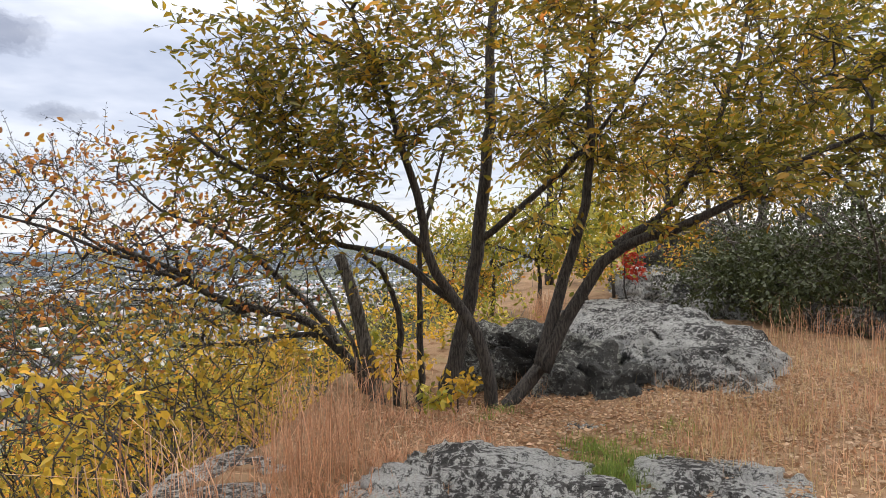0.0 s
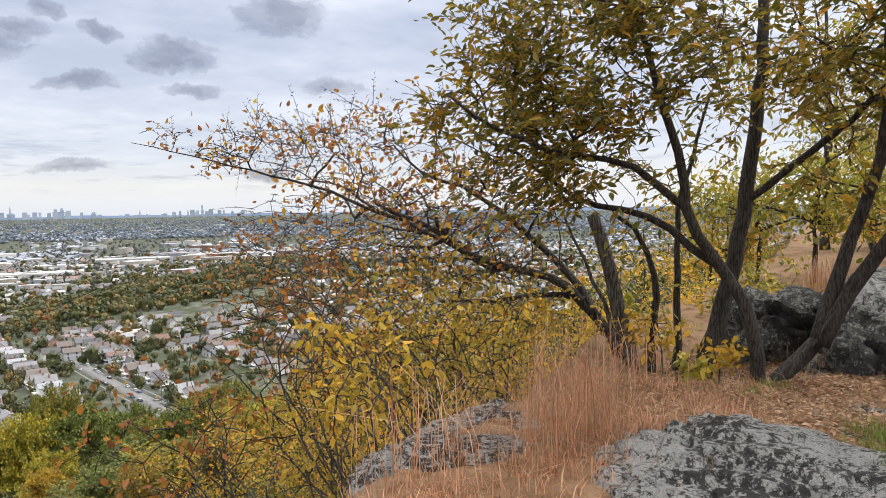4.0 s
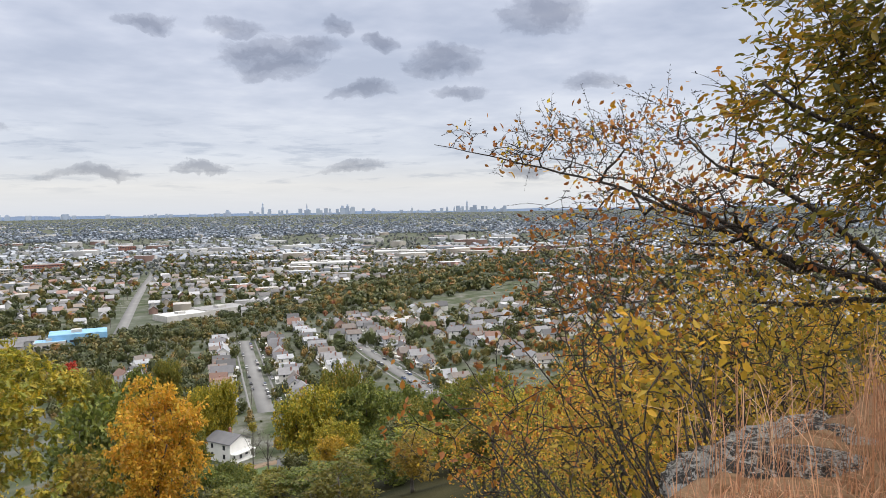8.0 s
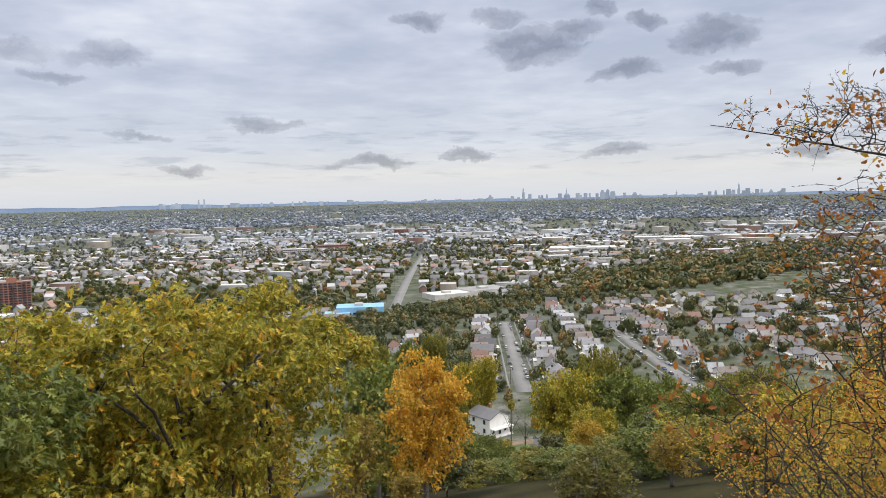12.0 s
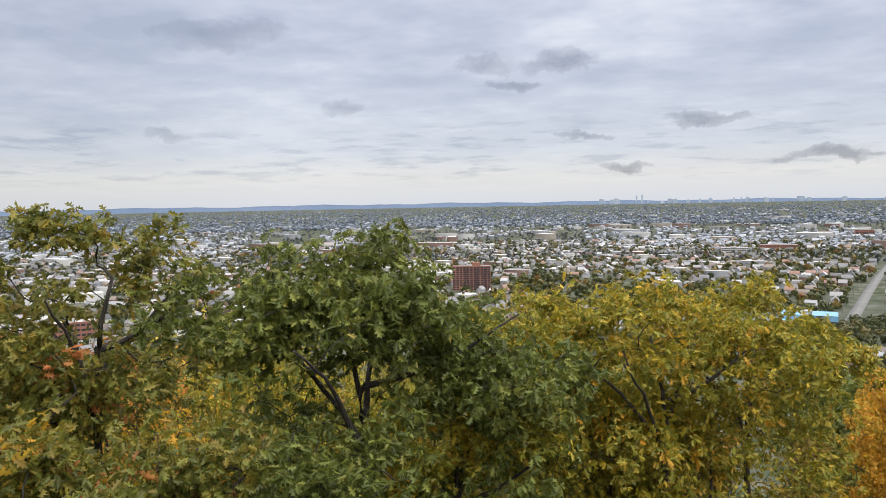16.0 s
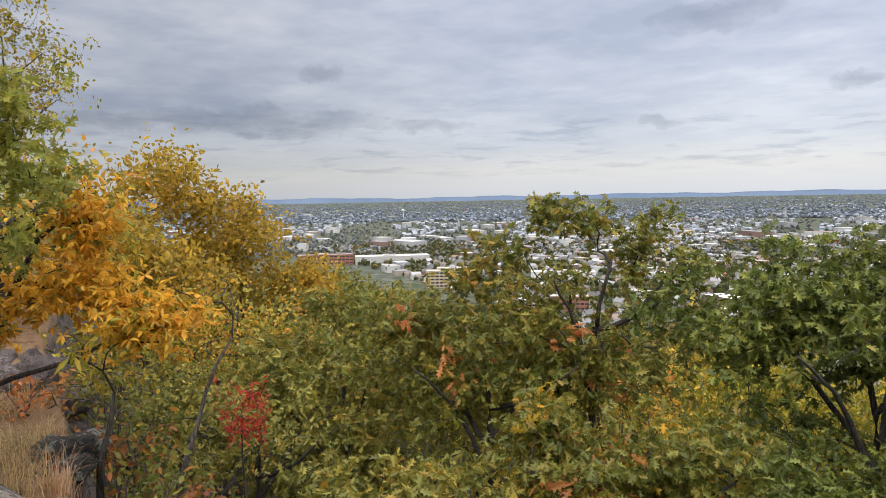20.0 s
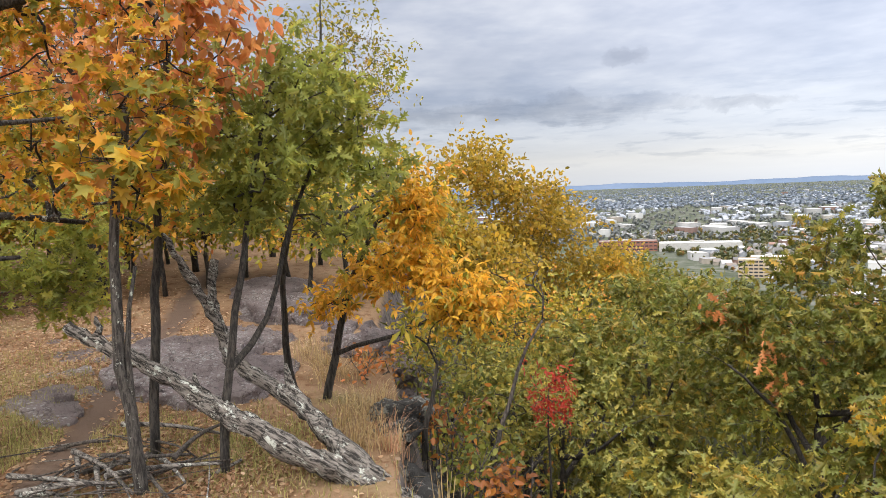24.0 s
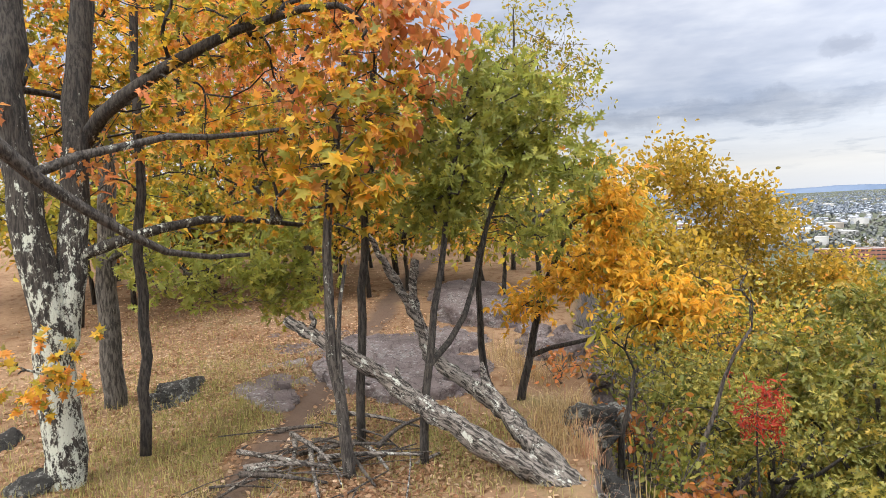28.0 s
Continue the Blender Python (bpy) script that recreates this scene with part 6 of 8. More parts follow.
ribbon("lawn", "green lawn at the foot of the slope", [(90, 254), (130, 262)], 14, LAWN, 0.3)
ribbon("road", "brown track at the foot of the slope", [(98, 274), (135, 276), (160, 262)], 5, surface("brown_track", [(0.3, (0.16, 0.11, 0.07)), (0.7, (0.24, 0.17, 0.11))], 0.2), 0.3)
ribbon("field", "bare brown ground by the grey apartment blocks", [(20, 610), (140, 625)], 40, surface("bare_brown_ground", [(0.3, (0.20, 0.14, 0.09)), (0.7, (0.28, 0.21, 0.14))], 0.05), 0.25)


def car_model():
    root = thing("car", "car parked at the kerb", "car", group="parked cars")

    def body(bm):
        v = [(-0.9, -2.2, 0.35), (0.9, -2.2, 0.35), (0.9, 2.2, 0.35), (-0.9, 2.2, 0.35)]
        lo = [bm.verts.new(p) for p in v]
        md = [bm.verts.new((x, y * 1.0, 0.8)) for x, y, _ in v]
        hi = [bm.verts.new((x * 0.94, y * 0.97, 0.95)) for x, y, _ in v]
        bm.faces.new(lo[::-1])
        bm.faces.new(hi)
        for a, b in ((lo, md), (md, hi)):
            for k in range(4):
                bm.faces.new((a[k], a[(k + 1) % 4], b[(k + 1) % 4], b[k]))

    def cabin(bm):
        a = [bm.verts.new(p) for p in [(-0.84, -1.3, 0.95), (0.84, -1.3, 0.95), (0.84, 1.7, 0.95), (-0.84, 1.7, 0.95)]]
        b = [bm.verts.new(p) for p in [(-0.68, -0.5, 1.45), (0.68, -0.5, 1.45), (0.68, 1.1, 1.45), (-0.68, 1.1, 1.45)]]
        for k in range(4):
            bm.faces.new((a[k], a[(k + 1) % 4], b[(k + 1) % 4], b[k]))
        bm.faces.new(b)

    part("body", body, CAR, root)
    part("cabin", cabin, GLASS, root, "dark glazed cabin")
    part("roof", lambda bm: box(bm, -0.66, -0.45, 1.45, 0.66, 1.05, 1.5), CAR, root)
    bm = bmesh.new()
    bmesh.ops.create_cone(bm, cap_ends=True, segments=10, radius1=0.34, radius2=0.34, depth=0.22)
    wheel = bm_mesh("wheel", bm, TYRE)
    for x in (-0.82, 0.82):
        for y in (-1.4, 1.4):
            part("wheel", wheel, TYRE, root, at=pose(x, y, 0.34, 0, 90, 0))
    return root


car = car_model()
for line, sides, n in ((ST1, (-4, 4, 9.5), 30), (ST2[:2], (-3.6, 3.6), 14), (ST2[1:], (-3.6, 3.6), 20)):
    a, b = Vector(line[0]), Vector(line[1])
    u = (b - a).normalized()
    for k in range(n):
        c = a + u * (8 + (k + town.uniform(0.1, 0.7)) * ((b - a).length - 14) / n) + Vector((u.y, -u.x)) * town.choice(sides)
        set_copy(car, used, place(None, c.x, c.y, math.degrees(math.atan2(u.y, u.x)) - 90 + town.choice((0, 180)), 0.13))


def pole_model():
    root = thing("utility_pole", "wooden utility pole beside the street", "pole", group="utility poles")
    part("pole", lambda bm: bmesh.ops.create_cone(bm, cap_ends=True, segments=8, radius1=0.17, radius2=0.11, depth=11, matrix=pose(0, 0, 5, 0, 0, 0)), BARK_GREY, root)
    part("crossarm", lambda bm: box(bm, -1.3, -0.07, 9.6, 1.3, 0.07, 9.8), BARK_GREY, root)
    part("transformer", lambda bm: bmesh.ops.create_cone(bm, cap_ends=True, segments=8, radius1=0.3, radius2=0.3, depth=0.9, matrix=pose(0.4, 0, 8.6, 0, 0, 0)), CONCRETE, root)
    return root


pole = pole_model()
for line, side, n in ((ST1, -6.5, 5), (ST2[:2], 6.5, 4), (ST2[1:], 6.5, 5), (MAIN[:2], -10, 7)):
    a, b = Vector(line[0]), Vector(line[1])
    u = (b - a).normalized()
    for k in range(n):
        c = a + u * ((k + 0.4) * (b - a).length / n) + Vector((u.y, -u.x)) * side
        set_copy(pole, used, place(None, c.x, c.y, math.degrees(math.atan2(u.y, u.x)) - 90))


def block(label, x, y, w, d, h, turn, wall, roof, floors=0, bays=0, parapet=0.8, extra=None, name="building"):
    """A flat-roofed building with parapet, roof plant and, where they show, windows."""
    root = thing(name, label, "building", (x, y, height(x, y)))
    root.rotation_euler = (0, 0, radians(turn))
    part("wall", lambda bm: box(bm, -w / 2, -d / 2, -4, w / 2, d / 2, h), wall, root)
    part("roof", lambda bm: box(bm, -w / 2 + 0.6, -d / 2 + 0.6, h, w / 2 - 0.6, d / 2 - 0.6, h + 0.35), roof, root)

    def lip(bm):
        for x0, y0, x1, y1 in ((-w / 2, -d / 2, w / 2, -d / 2 + 0.5), (-w / 2, d / 2 - 0.5, w / 2, d / 2), (-w / 2, -d / 2 + 0.5, -w / 2 + 0.5, d / 2 - 0.5), (w / 2 - 0.5, -d / 2 + 0.5, w / 2, d / 2 - 0.5)):
            box(bm, x0, y0, h, x1, y1, h + parapet)

    part("parapet", lip, wall, root)
    part("roof_plant", lambda bm: box(bm, -w * 0.12, -d * 0.15, h + 0.35, w * 0.06, d * 0.12, h + 2.6), CONCRETE, root)
    if floors:
        bm = bmesh.new()
        box(bm, -0.38 * w / bays, -0.06, -0.85, 0.38 * w / bays, 0.06, 0.85)
        me = bm_mesh("window", bm, GLASS)
        for f in range(floors):
            for b in range(bays):
                z = (f + 0.55) * h / floors
                part("window", me, None, root, at=pose(-w / 2 + (b + 0.5) * w / bays, -d / 2, z, 0, 0, 0))
    if extra:
        extra(root, w, d, h)
    return root


def balconies(root, w, d, h):
    """Dark recessed balcony stacks of the brick tower."""
    bm = bmesh.new()
    box(bm, -2.2, -0.9, -0.5, 2.2, 0.0, 0.45)
    me = bm_mesh("balcony", bm, surface("dark_balcony", [(0.3, (0.06, 0.045, 0.05)), (0.7, (0.10, 0.08, 0.08))]))
    for x in (-w * 0.12, w * 0.14, w * 0.36):
        for f in range(11):
            part("balcony", me, None, root, at=pose(x, -d / 2, (f + 0.4) * h / 11, 0, 0, 0))
    part("stair_tower", lambda bm: box(bm, w * 0.02, -3, h, w * 0.22, 4, h + 4.5), BRICK, root)


block("tall red brick apartment tower with balconies", -181, 868, 46, 18, 28.5, 11, BRICK, GREY_ROOF, 11, 11, 1.0, balconies)
block("long white-roofed warehouse by the road", 258, 728, 44, 30, 5, 8, CONCRETE, WHITE_ROOF)
block("wide grey-roofed warehouse shed", 305, 742, 50, 36, 5.5, 8, CONCRETE, GREY_ROOF)
block("white building with bright blue roof", 144, 640, 42, 26, 11, -14, BLUE_PAINT, BLUE_PAINT, 1, 6, 0.4)
block("low blue and white building", 122, 634, 22, 16, 7, -14, CONCRETE, BLUE_PAINT, 1, 4, 0.4)
block("low red brick school building", 284, 1500, 66, 26, 12, -4, BRICK, GREY_ROOF, 3, 14)
block("white concrete office block", 194, 1415, 46, 22, 14, -4, CONCRETE, WHITE_ROOF, 4, 12)
block("brown office block on the rise", 533, 1858, 36, 20, 13, -6, BRICK, GREY_ROOF, 4, 10)
block("white store with a flat roof", 690, 1190, 120, 50, 9, -30, WHITE_ROOF, WHITE_ROOF)
block("red-fronted store at the car park", 1086, 1215, 90, 40, 12, -38, BRICK, WHITE_ROOF)
block("long pale store beyond the car park", 960, 1300, 140, 50, 9, -34, CONCRETE, WHITE_ROOF)
block("wide pale factory shed far off", -330, 1100, 130, 70, 9, 15, CONCRETE, WHITE_ROOF)
block("long grey factory shed", -250, 1010, 90, 40, 8, 15, CONCRETE, FLAT_FAR)
block("red brick mill building", -430, 492, 36, 18, 16, 41, BRICK, CONCRETE, 4, 9)
block("tan apartment block far off", -665, 545, 46, 22, 19, 50, TAN, CONCRETE, 5, 9)
block("tan apartment block with flat roof", -700, 585, 40, 22, 17, 50, TAN, WHITE_ROOF, 5, 8)
block("long white store on the plain", -620, 700, 80, 24, 9, 42, WHITE_ROOF, WHITE_ROOF)
block("low red shop roof among trees", -130, 607, 34, 18, 6, 12, BRICK, surface("red_sheet_roof", [(0.3, (0.34, 0.05, 0.05)), (0.7, (0.42, 0.08, 0.07))]))
block("white building at the edge of the woods", -46, 577, 18, 14, 9, 5, WHITE_ROOF, WHITE_ROOF, 2, 3)
block("long red brick factory far off", -1040, 600, 90, 26, 16, 60, BRICK, GREY_ROOF, 3, 14)
block("pale factory on the plain", -980, 690, 120, 40, 12, 58, CONCRETE, WHITE_ROOF)
grey_block = house("grey-roofed apartment row beside bare ground", 15, 34, 6, 9.5, False, True, "apartment rows", WALL=surface("grey_siding", [(0.3, (0.24, 0.24, 0.245)), (0.7, (0.33, 0.32, 0.315))], 0.3), ROOF=surface("grey_apartment_roof", [(0.3, (0.13, 0.13, 0.135)), (0.7, (0.19, 0.19, 0.195))], 0.3))
for x, y, a in ((56, 634, 70), (72, 662, 80), (92, 646, 75), (108, 668, 80), (44, 656, 100)):
    set_copy(grey_block, used, place(None, x, y, a, 0, 0.8))
for x, y, a in ((-62, 592, 95), (-40, 600, 90), (-24, 606, 85), (-10, 618, 80)):
    plots.append((x, y))
    set_copy(near_houses[0], used, place(None, x, y, a, 0, 1.3))


def digger():
    root = thing("excavator", "small yellow excavator parked on the track", "excavator", (105, 273, height(105, 273)))
    root.rotation_euler = (0, 0, radians(30))
    part("track", lambda bm: box(bm, -2, -1.5, -0.3, 2, -0.8, 0.8), TYRE, root)
    part("track", lambda bm: box(bm, -2, 0.8, -0.3, 2, 1.5, 0.8), TYRE, root)
    part("body", lambda bm: box(bm, -2, -1.3, 0.8, 1.4, 1.3, 2.0), DIGGER, root)
    part("cab", lambda bm: box(bm, 0.1, -1.2, 2.0, 1.6, 0.2, 3.3), GLASS, root, "dark glazed cab")
    part("boom", lambda bm: bmesh.ops.create_cube(bm, size=1.0, matrix=pose(3.0, 0.5, 3.3, 0, -40, 0) @ Matrix.Diagonal((4.2, 0.5, 0.6, 1))), DIGGER, root)
    part("arm", lambda bm: bmesh.ops.create_cube(bm, size=1.0, matrix=pose(5.0, 0.5, 3.2, 0, 50, 0) @ Matrix.Diagonal((3.2, 0.4, 0.45, 1))), DIGGER, root)
    part("bucket", lambda bm: box(bm, 5.6, 0.0, 1.2, 6.6, 1.0, 2.1), DIGGER, root)


digger()

# trees of the slope and the nearest streets
def wood_tree(label, seed, tall, wide, leafmat, ends=110, number=16, size=0.55, bare=False):
    r = np.random.default_rng(seed)
    blobs = [(0, 0, tall * 0.72, wide, wide, tall * 0.27, int(ends * 0.5)), (wide * 0.35, wide * 0.2, tall * 0.42, wide * 0.8, wide * 0.8, tall * 0.26, int(ends * 0.32)),
             (-wide * 0.4, -wide * 0.2, tall * 0.4, wide * 0.75, wide * 0.75, tall * 0.25, int(ends * 0.3))]
    limbs = [([(0, 0, -1.5), (0.15, 0.1, tall * 0.3), (0, 0, tall * 0.75)], 0.026 * tall, 0.006 * tall)]
    for q in range(4):
        a = q * 1.7 + seed
        limbs.append(([(0, 0, tall * 0.3), (0.3 * wide * cos(a), 0.3 * wide * sin(a), tall * 0.45), (0.7 * wide * cos(a), 0.7 * wide * sin(a), tall * 0.62)], 0.01 * tall, 0.004 * tall))
    return tree("tree", label, limbs, blobs, BARK_GREY, None if bare else leafmat, number, size, "diamond", 0.62, 0.3, 0.4, "tree", 0.02, 0.2, None, 0.9)


woods = [wood_tree("broad autumn woodland tree", 1, 13, 4.4, LEAF_FAR, 190, 18, 0.5), wood_tree("tall woodland tree turning colour", 2, 15, 3.8, LEAF_FAR, 190, 18, 0.5), wood_tree("round-crowned autumn tree on the slope", 3, 11, 4.6, LEAF_FAR, 190, 18, 0.5), wood_tree("slender autumn tree with thin crown", 4, 12, 3.0, LEAF_FAR, 130, 18, 0.5)]
bare = wood_tree("bare grey tree without leaves", 5, 11, 4.0, None, 260, bare=True)
orange_tree = wood_tree("bright golden-orange maple on the slope", 6, 17, 5.0, leaf_material("golden_orange_maple_leaves", [(0.0, (0.40, 0.34, 0.05)), (0.35, (0.66, 0.44, 0.05)), (0.8, (0.76, 0.38, 0.045)), (1.0, (0.62, 0.25, 0.04))]), 320, 40, 0.42)
red_tree = wood_tree("scarlet maple among green trees", 7, 11, 4.0, LEAF_RED, 110, 16, 0.6)


broad = [wood_tree("broad golden tree at the foot of the slope", 11, 13, 7.5, LEAF_GOLD, 460, 48, 0.5), wood_tree("broad olive tree at the foot of the slope", 12, 13, 8.0, LEAF_OAK, 480, 48, 0.5),
         wood_tree("broad dark green tree at the foot of the slope", 13, 12, 7.0, LEAF_DARK, 440, 48, 0.5)]


def foot(head, r, top):
    """Where a tree stands, and how tall it is for its top to reach the elevation."""
    x, y, _ = polar(MIDDLE, head, r, 0)
    return x, y, MIDDLE[2] + tan(radians(top)) * r - height(x, y)


x, y, h = foot(-17.9, 95, -12.6)
set_copy(orange_tree, used, place(None, x, y, 0) @ Matrix.Diagonal((1.0, 1.0, h / 17, 1)))
x, y, h = foot(-12.0, 490, -10.3)
set_copy(red_tree, used, place(None, x, y, 0, 0, max(h, 8) / 11))
for head, r, top, wide in ((-28.6, 215, -14.0, 2.3), (-33.3, 215, -13.6, 2.6), (-31.5, 250, -12.6, 1.7), (-38, 190, -15, 1.6), (-35.5, 160, -16.5, 1.3), (-29.5, 170, -18.6, 1.0), (-31, 190, -16.5, 1.5), (-36.5, 230, -13.8, 1.5), (-41, 210, -13.6, 1.6), (-19.3, 210, -15.5, 1.3), (-20.6, 330, -13.2, 1.1), (-15.5, 300, -13.2, 1.3), (-22.3, 340, -12.8, 0.9), (-16.5, 380, -11.2, 1.2), (-13.8, 360, -11.6, 1.2), (-18.5, 400, -11.0, 1.2)):
    x, y, h = foot(head, r, top)
    set_copy(broad[{-28.6: 0, -33.3: 2}.get(head, town.randrange(3))], used, place(None, x, y, town.uniform(0, 360)) @ Matrix.Diagonal((max(wide * 0.56, 0.034 * h),) * 2 + (max(h, 6) / 13, 1)))
for head, r, top in ((-25.6, 262, -16.4), (-24.5, 285, -16.0), (-13, 400, -12), (-58, 60, -9)):
    x, y, h = foot(head, r, top)
    set_copy(bare, used, place(None, x, y, town.uniform(0, 360)) @ Matrix.Diagonal((1.1, 1.1, max(h, 6) / 11, 1)))
count = 0
while count < 50:
    head, r = town.uniform(-80, 88), 58 * (320 / 58) ** town.random()
    cap = float(np.interp(head, [-80, -50, -44, -36, -30, -29.5, -22, -21, -14.2, -13.5, 10, 30, 58, 66, 78, 88], [-7, -11, -14, -17, -19, -24, -24, -20, -20, -12.5, -12, -10, -9, -8, -5, -3]))
    x, y, h = foot(head, r, cap - town.uniform(0, 4))
    h = min(h, town.uniform(10, 19))
    if h < 5 or any(abs(x - a) < 9 and abs(y - b) < 9 for a, b in plots) or (80 < x < 220 and 225 < y < 330 and head > -30):
        continue
    s = h / 13
    set_copy(town.choice(woods), used, place(None, x, y, town.uniform(0, 360)) @ Matrix.Diagonal((min(1.5, 0.75 * s + 0.3),) * 2 + (s, 1)))
    count += 1
# ------------------------------------------------------------------ the rest of the town, to the horizon
def many(name, label, verts, groups, mats, frames, category):
    """Far things beyond counting, as one mesh; groups gives each face's material."""
    faces = [f for fs in groups for f in fs]
    me = repeat(name, verts, faces, frames, mats[0])
    for m in mats[1:]:
        me.materials.append(m)
    idx = np.tile(np.concatenate([np.full(len(fs), k) for k, fs in enumerate(groups)]), len(frames)).astype(np.int32)
    me.polygons.foreach_set("material_index", idx)
    return tagged(new(name, me), label, category, kind="stuff")


def stand(x, y, turn, sx, sy, sz, up=0.0):
    """Frames on the ground, N x 3 x 4."""
    x, y = np.asarray(x, float), np.asarray(y, float)
    c, s = np.cos(turn), np.sin(turn)
    z = ground(x, y) + up
    o = np.zeros_like(x)
    return np.stack([np.stack([c * sx, -s * sy, o, x], -1), np.stack([s * sx, c * sy, o, y], -1), np.stack([o, o, o + sz, z], -1)], 1)


hv = [(-4, -5.5, -2), (4, -5.5, -2), (4, 5.5, -2), (-4, 5.5, -2), (-4, -5.5, 5.3), (4, -5.5, 5.3), (4, 5.5, 5.3), (-4, 5.5, 5.3), (0, -5.5, 8.2), (0, 5.5, 8.2),
      (-4.5, -6, 5.0), (4.5, -6, 5.0), (4.5, 6, 5.0), (-4.5, 6, 5.0), (0, -6, 8.5), (0, 6, 8.5)]
hw = [(0, 1, 5, 8, 4), (2, 3, 7, 9, 6), (1, 2, 6, 5), (3, 0, 4, 7)]
hr = [(10, 14, 15, 13), (11, 12, 15, 14)]
fv = [(-1, -1, -0.3), (1, -1, -0.3), (1, 1, -0.3), (-1, 1, -0.3), (-1, -1, 1), (1, -1, 1), (1, 1, 1), (-1, 1, 1), (-0.97, -0.97, 1.004), (0.97, -0.97, 1.004), (0.97, 0.97, 1.004), (-0.97, 0.97, 1.004)]
fw = [(0, 1, 5, 4), (1, 2, 6, 5), (2, 3, 7, 6), (3, 0, 4, 7)]
fr = [(8, 9, 10, 11)]
GRID = radians(-18.4)
c, s = cos(GRID), sin(GRID)
lat = []
for u, v in itertools.product(np.arange(-1500, 1500, 15.5), np.arange(300, 1900, 31.0)):
    lat.append((u, v))
lat = np.array(lat) + rng.normal(0, 1.6, (len(lat), 2))
wx, wy = lat[:, 0] * c - lat[:, 1] * s, lat[:, 0] * s + lat[:, 1] * c
wr, wh = np.hypot(wx, wy), np.degrees(np.arctan2(-wx, wy))
start = np.interp(wh, [-95, -50, -40, -31, -30, -14, -13, -6, 0, 8, 12, 30, 40, 60, 80], [420, 420, 560, 560, 760, 760, 700, 690, 690, 640, 640, 600, 520, 620, 800])
ok = (wr > start) & (wr < 1750) & (wh > -92) & (wh < 78)
ok &= ~((wh < -29) & (wh > -47) & (wr > 700 + 6 * (-29 - wh)) & (wr < 960 + 26 * (-29 - wh)) & (wr < 1500))          # woods, highway and stores
ok &= ~((np.abs((wx - 170) * 0.943 - (wy - 634) * 0.334) < 14))                           # the main road
for bx, by, bw in ((258, 728, 42), (305, 742, 42), (144, 640, 34), (-181, 868, 34), (-330, 1100, 75), (-250, 1010, 52), (200, 1453, 36), (292, 1545, 46), (-430, 492, 24), (-665, 545, 40), (-620, 700, 60), (-700, 585, 30), (70, 645, 65), (-35, 605, 40)):
    ok &= np.hypot(wx - bx, wy - by) > bw
patchy = np.sin(wx * 0.006 + 1.7) * np.sin(wy * 0.0052 + 0.6) + 0.4 * np.sin(wx * 0.017 + wy * 0.013)
kind_r = rng.random(len(wx))
leafless = ok & (patchy < -0.62)
homes = ok & ~leafless & (kind_r < 0.60 - 0.14 * (wh > 10))
shops = ok & ~leafless & (kind_r > 0.90 - 0.10 * (wh > 10) - 0.05 * (wr > 1000))
near300 = np.argsort(np.where(homes, wr, 9e9))[:230]
plain_houses = [house("white gabled house in the town", 8, 11, 5.4, 8.4, False, True), house("pale gabled house on a tight plot", 7.5, 11, 5.6, 8.2, False, True)]
simple_houses = [house("small white gabled town house", 8, 11, 5.4, 8.4, False, False), house("small pale two-storey house", 8.5, 10, 5.8, 8.0, False, False), house("small gabled house with dark roof", 7.5, 12, 4.6, 7.8, False, False)]
for n, k in enumerate(near300):
    p = town.choice(plain_houses if n < 46 else simple_houses)
    set_copy(p, used, place(None, wx[k], wy[k], math.degrees(GRID) + town.choice((0, 90)) + town.uniform(-4, 4), 0, town.uniform(0.9, 1.2)))
homes[near300] = False
n = homes.sum()
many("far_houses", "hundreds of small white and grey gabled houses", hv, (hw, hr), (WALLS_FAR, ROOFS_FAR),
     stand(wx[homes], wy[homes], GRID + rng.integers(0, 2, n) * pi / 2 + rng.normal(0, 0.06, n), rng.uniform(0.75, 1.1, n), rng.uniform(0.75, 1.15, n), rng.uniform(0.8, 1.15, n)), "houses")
shops &= (rng.random(len(wx)) < 0.28) & (wh > -52)
n = shops.sum()
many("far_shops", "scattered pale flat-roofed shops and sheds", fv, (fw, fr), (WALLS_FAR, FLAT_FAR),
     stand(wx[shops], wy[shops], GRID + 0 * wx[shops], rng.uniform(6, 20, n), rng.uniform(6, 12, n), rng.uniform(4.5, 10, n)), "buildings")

# far houses and sheds, closing up towards the horizon
def fan(n, near, far, lean=1.0):
    """Headings and distances spread over the view, even in the picture's height."""
    head = rng.uniform(-96, 82, n)
    v = 1.0 / (1.0 / far + (1.0 / near - 1.0 / far) * rng.random(n) ** lean)
    r = np.where(v < 1100, v, 1100 + np.log(v / 1100) / 8.44e-4)
    return -np.sin(np.radians(head)) * r, np.cos(np.radians(head)) * r, np.minimum(1, r / v), r, head


x, y, k, r, head = fan(8500, 1650, 22000, 1.0)
fld = ((r < 3200) | (rng.random(len(r)) < 0.3)) & (np.sin(x * 0.0035) * np.sin(y * 0.004 + 1) + 0.5 * np.sin(head * 0.6 + r * 0.004) > -0.35)
x, y, k = x[fld], y[fld], k[fld]
n = len(x)
# walls and roofs in blue-grey, low-contrast tones: haze put into the colour
WALLS_HAZE = surface("haze_tinted_walls", [(0.0, (0.285, 0.309, 0.345)), (0.3, (0.392, 0.416, 0.452)), (0.55, (0.238, 0.256, 0.285)), (0.75, (0.452, 0.464, 0.487)), (0.9, (0.261, 0.238, 0.249))], 0.02, 0.9, 0, 6.0, "island")
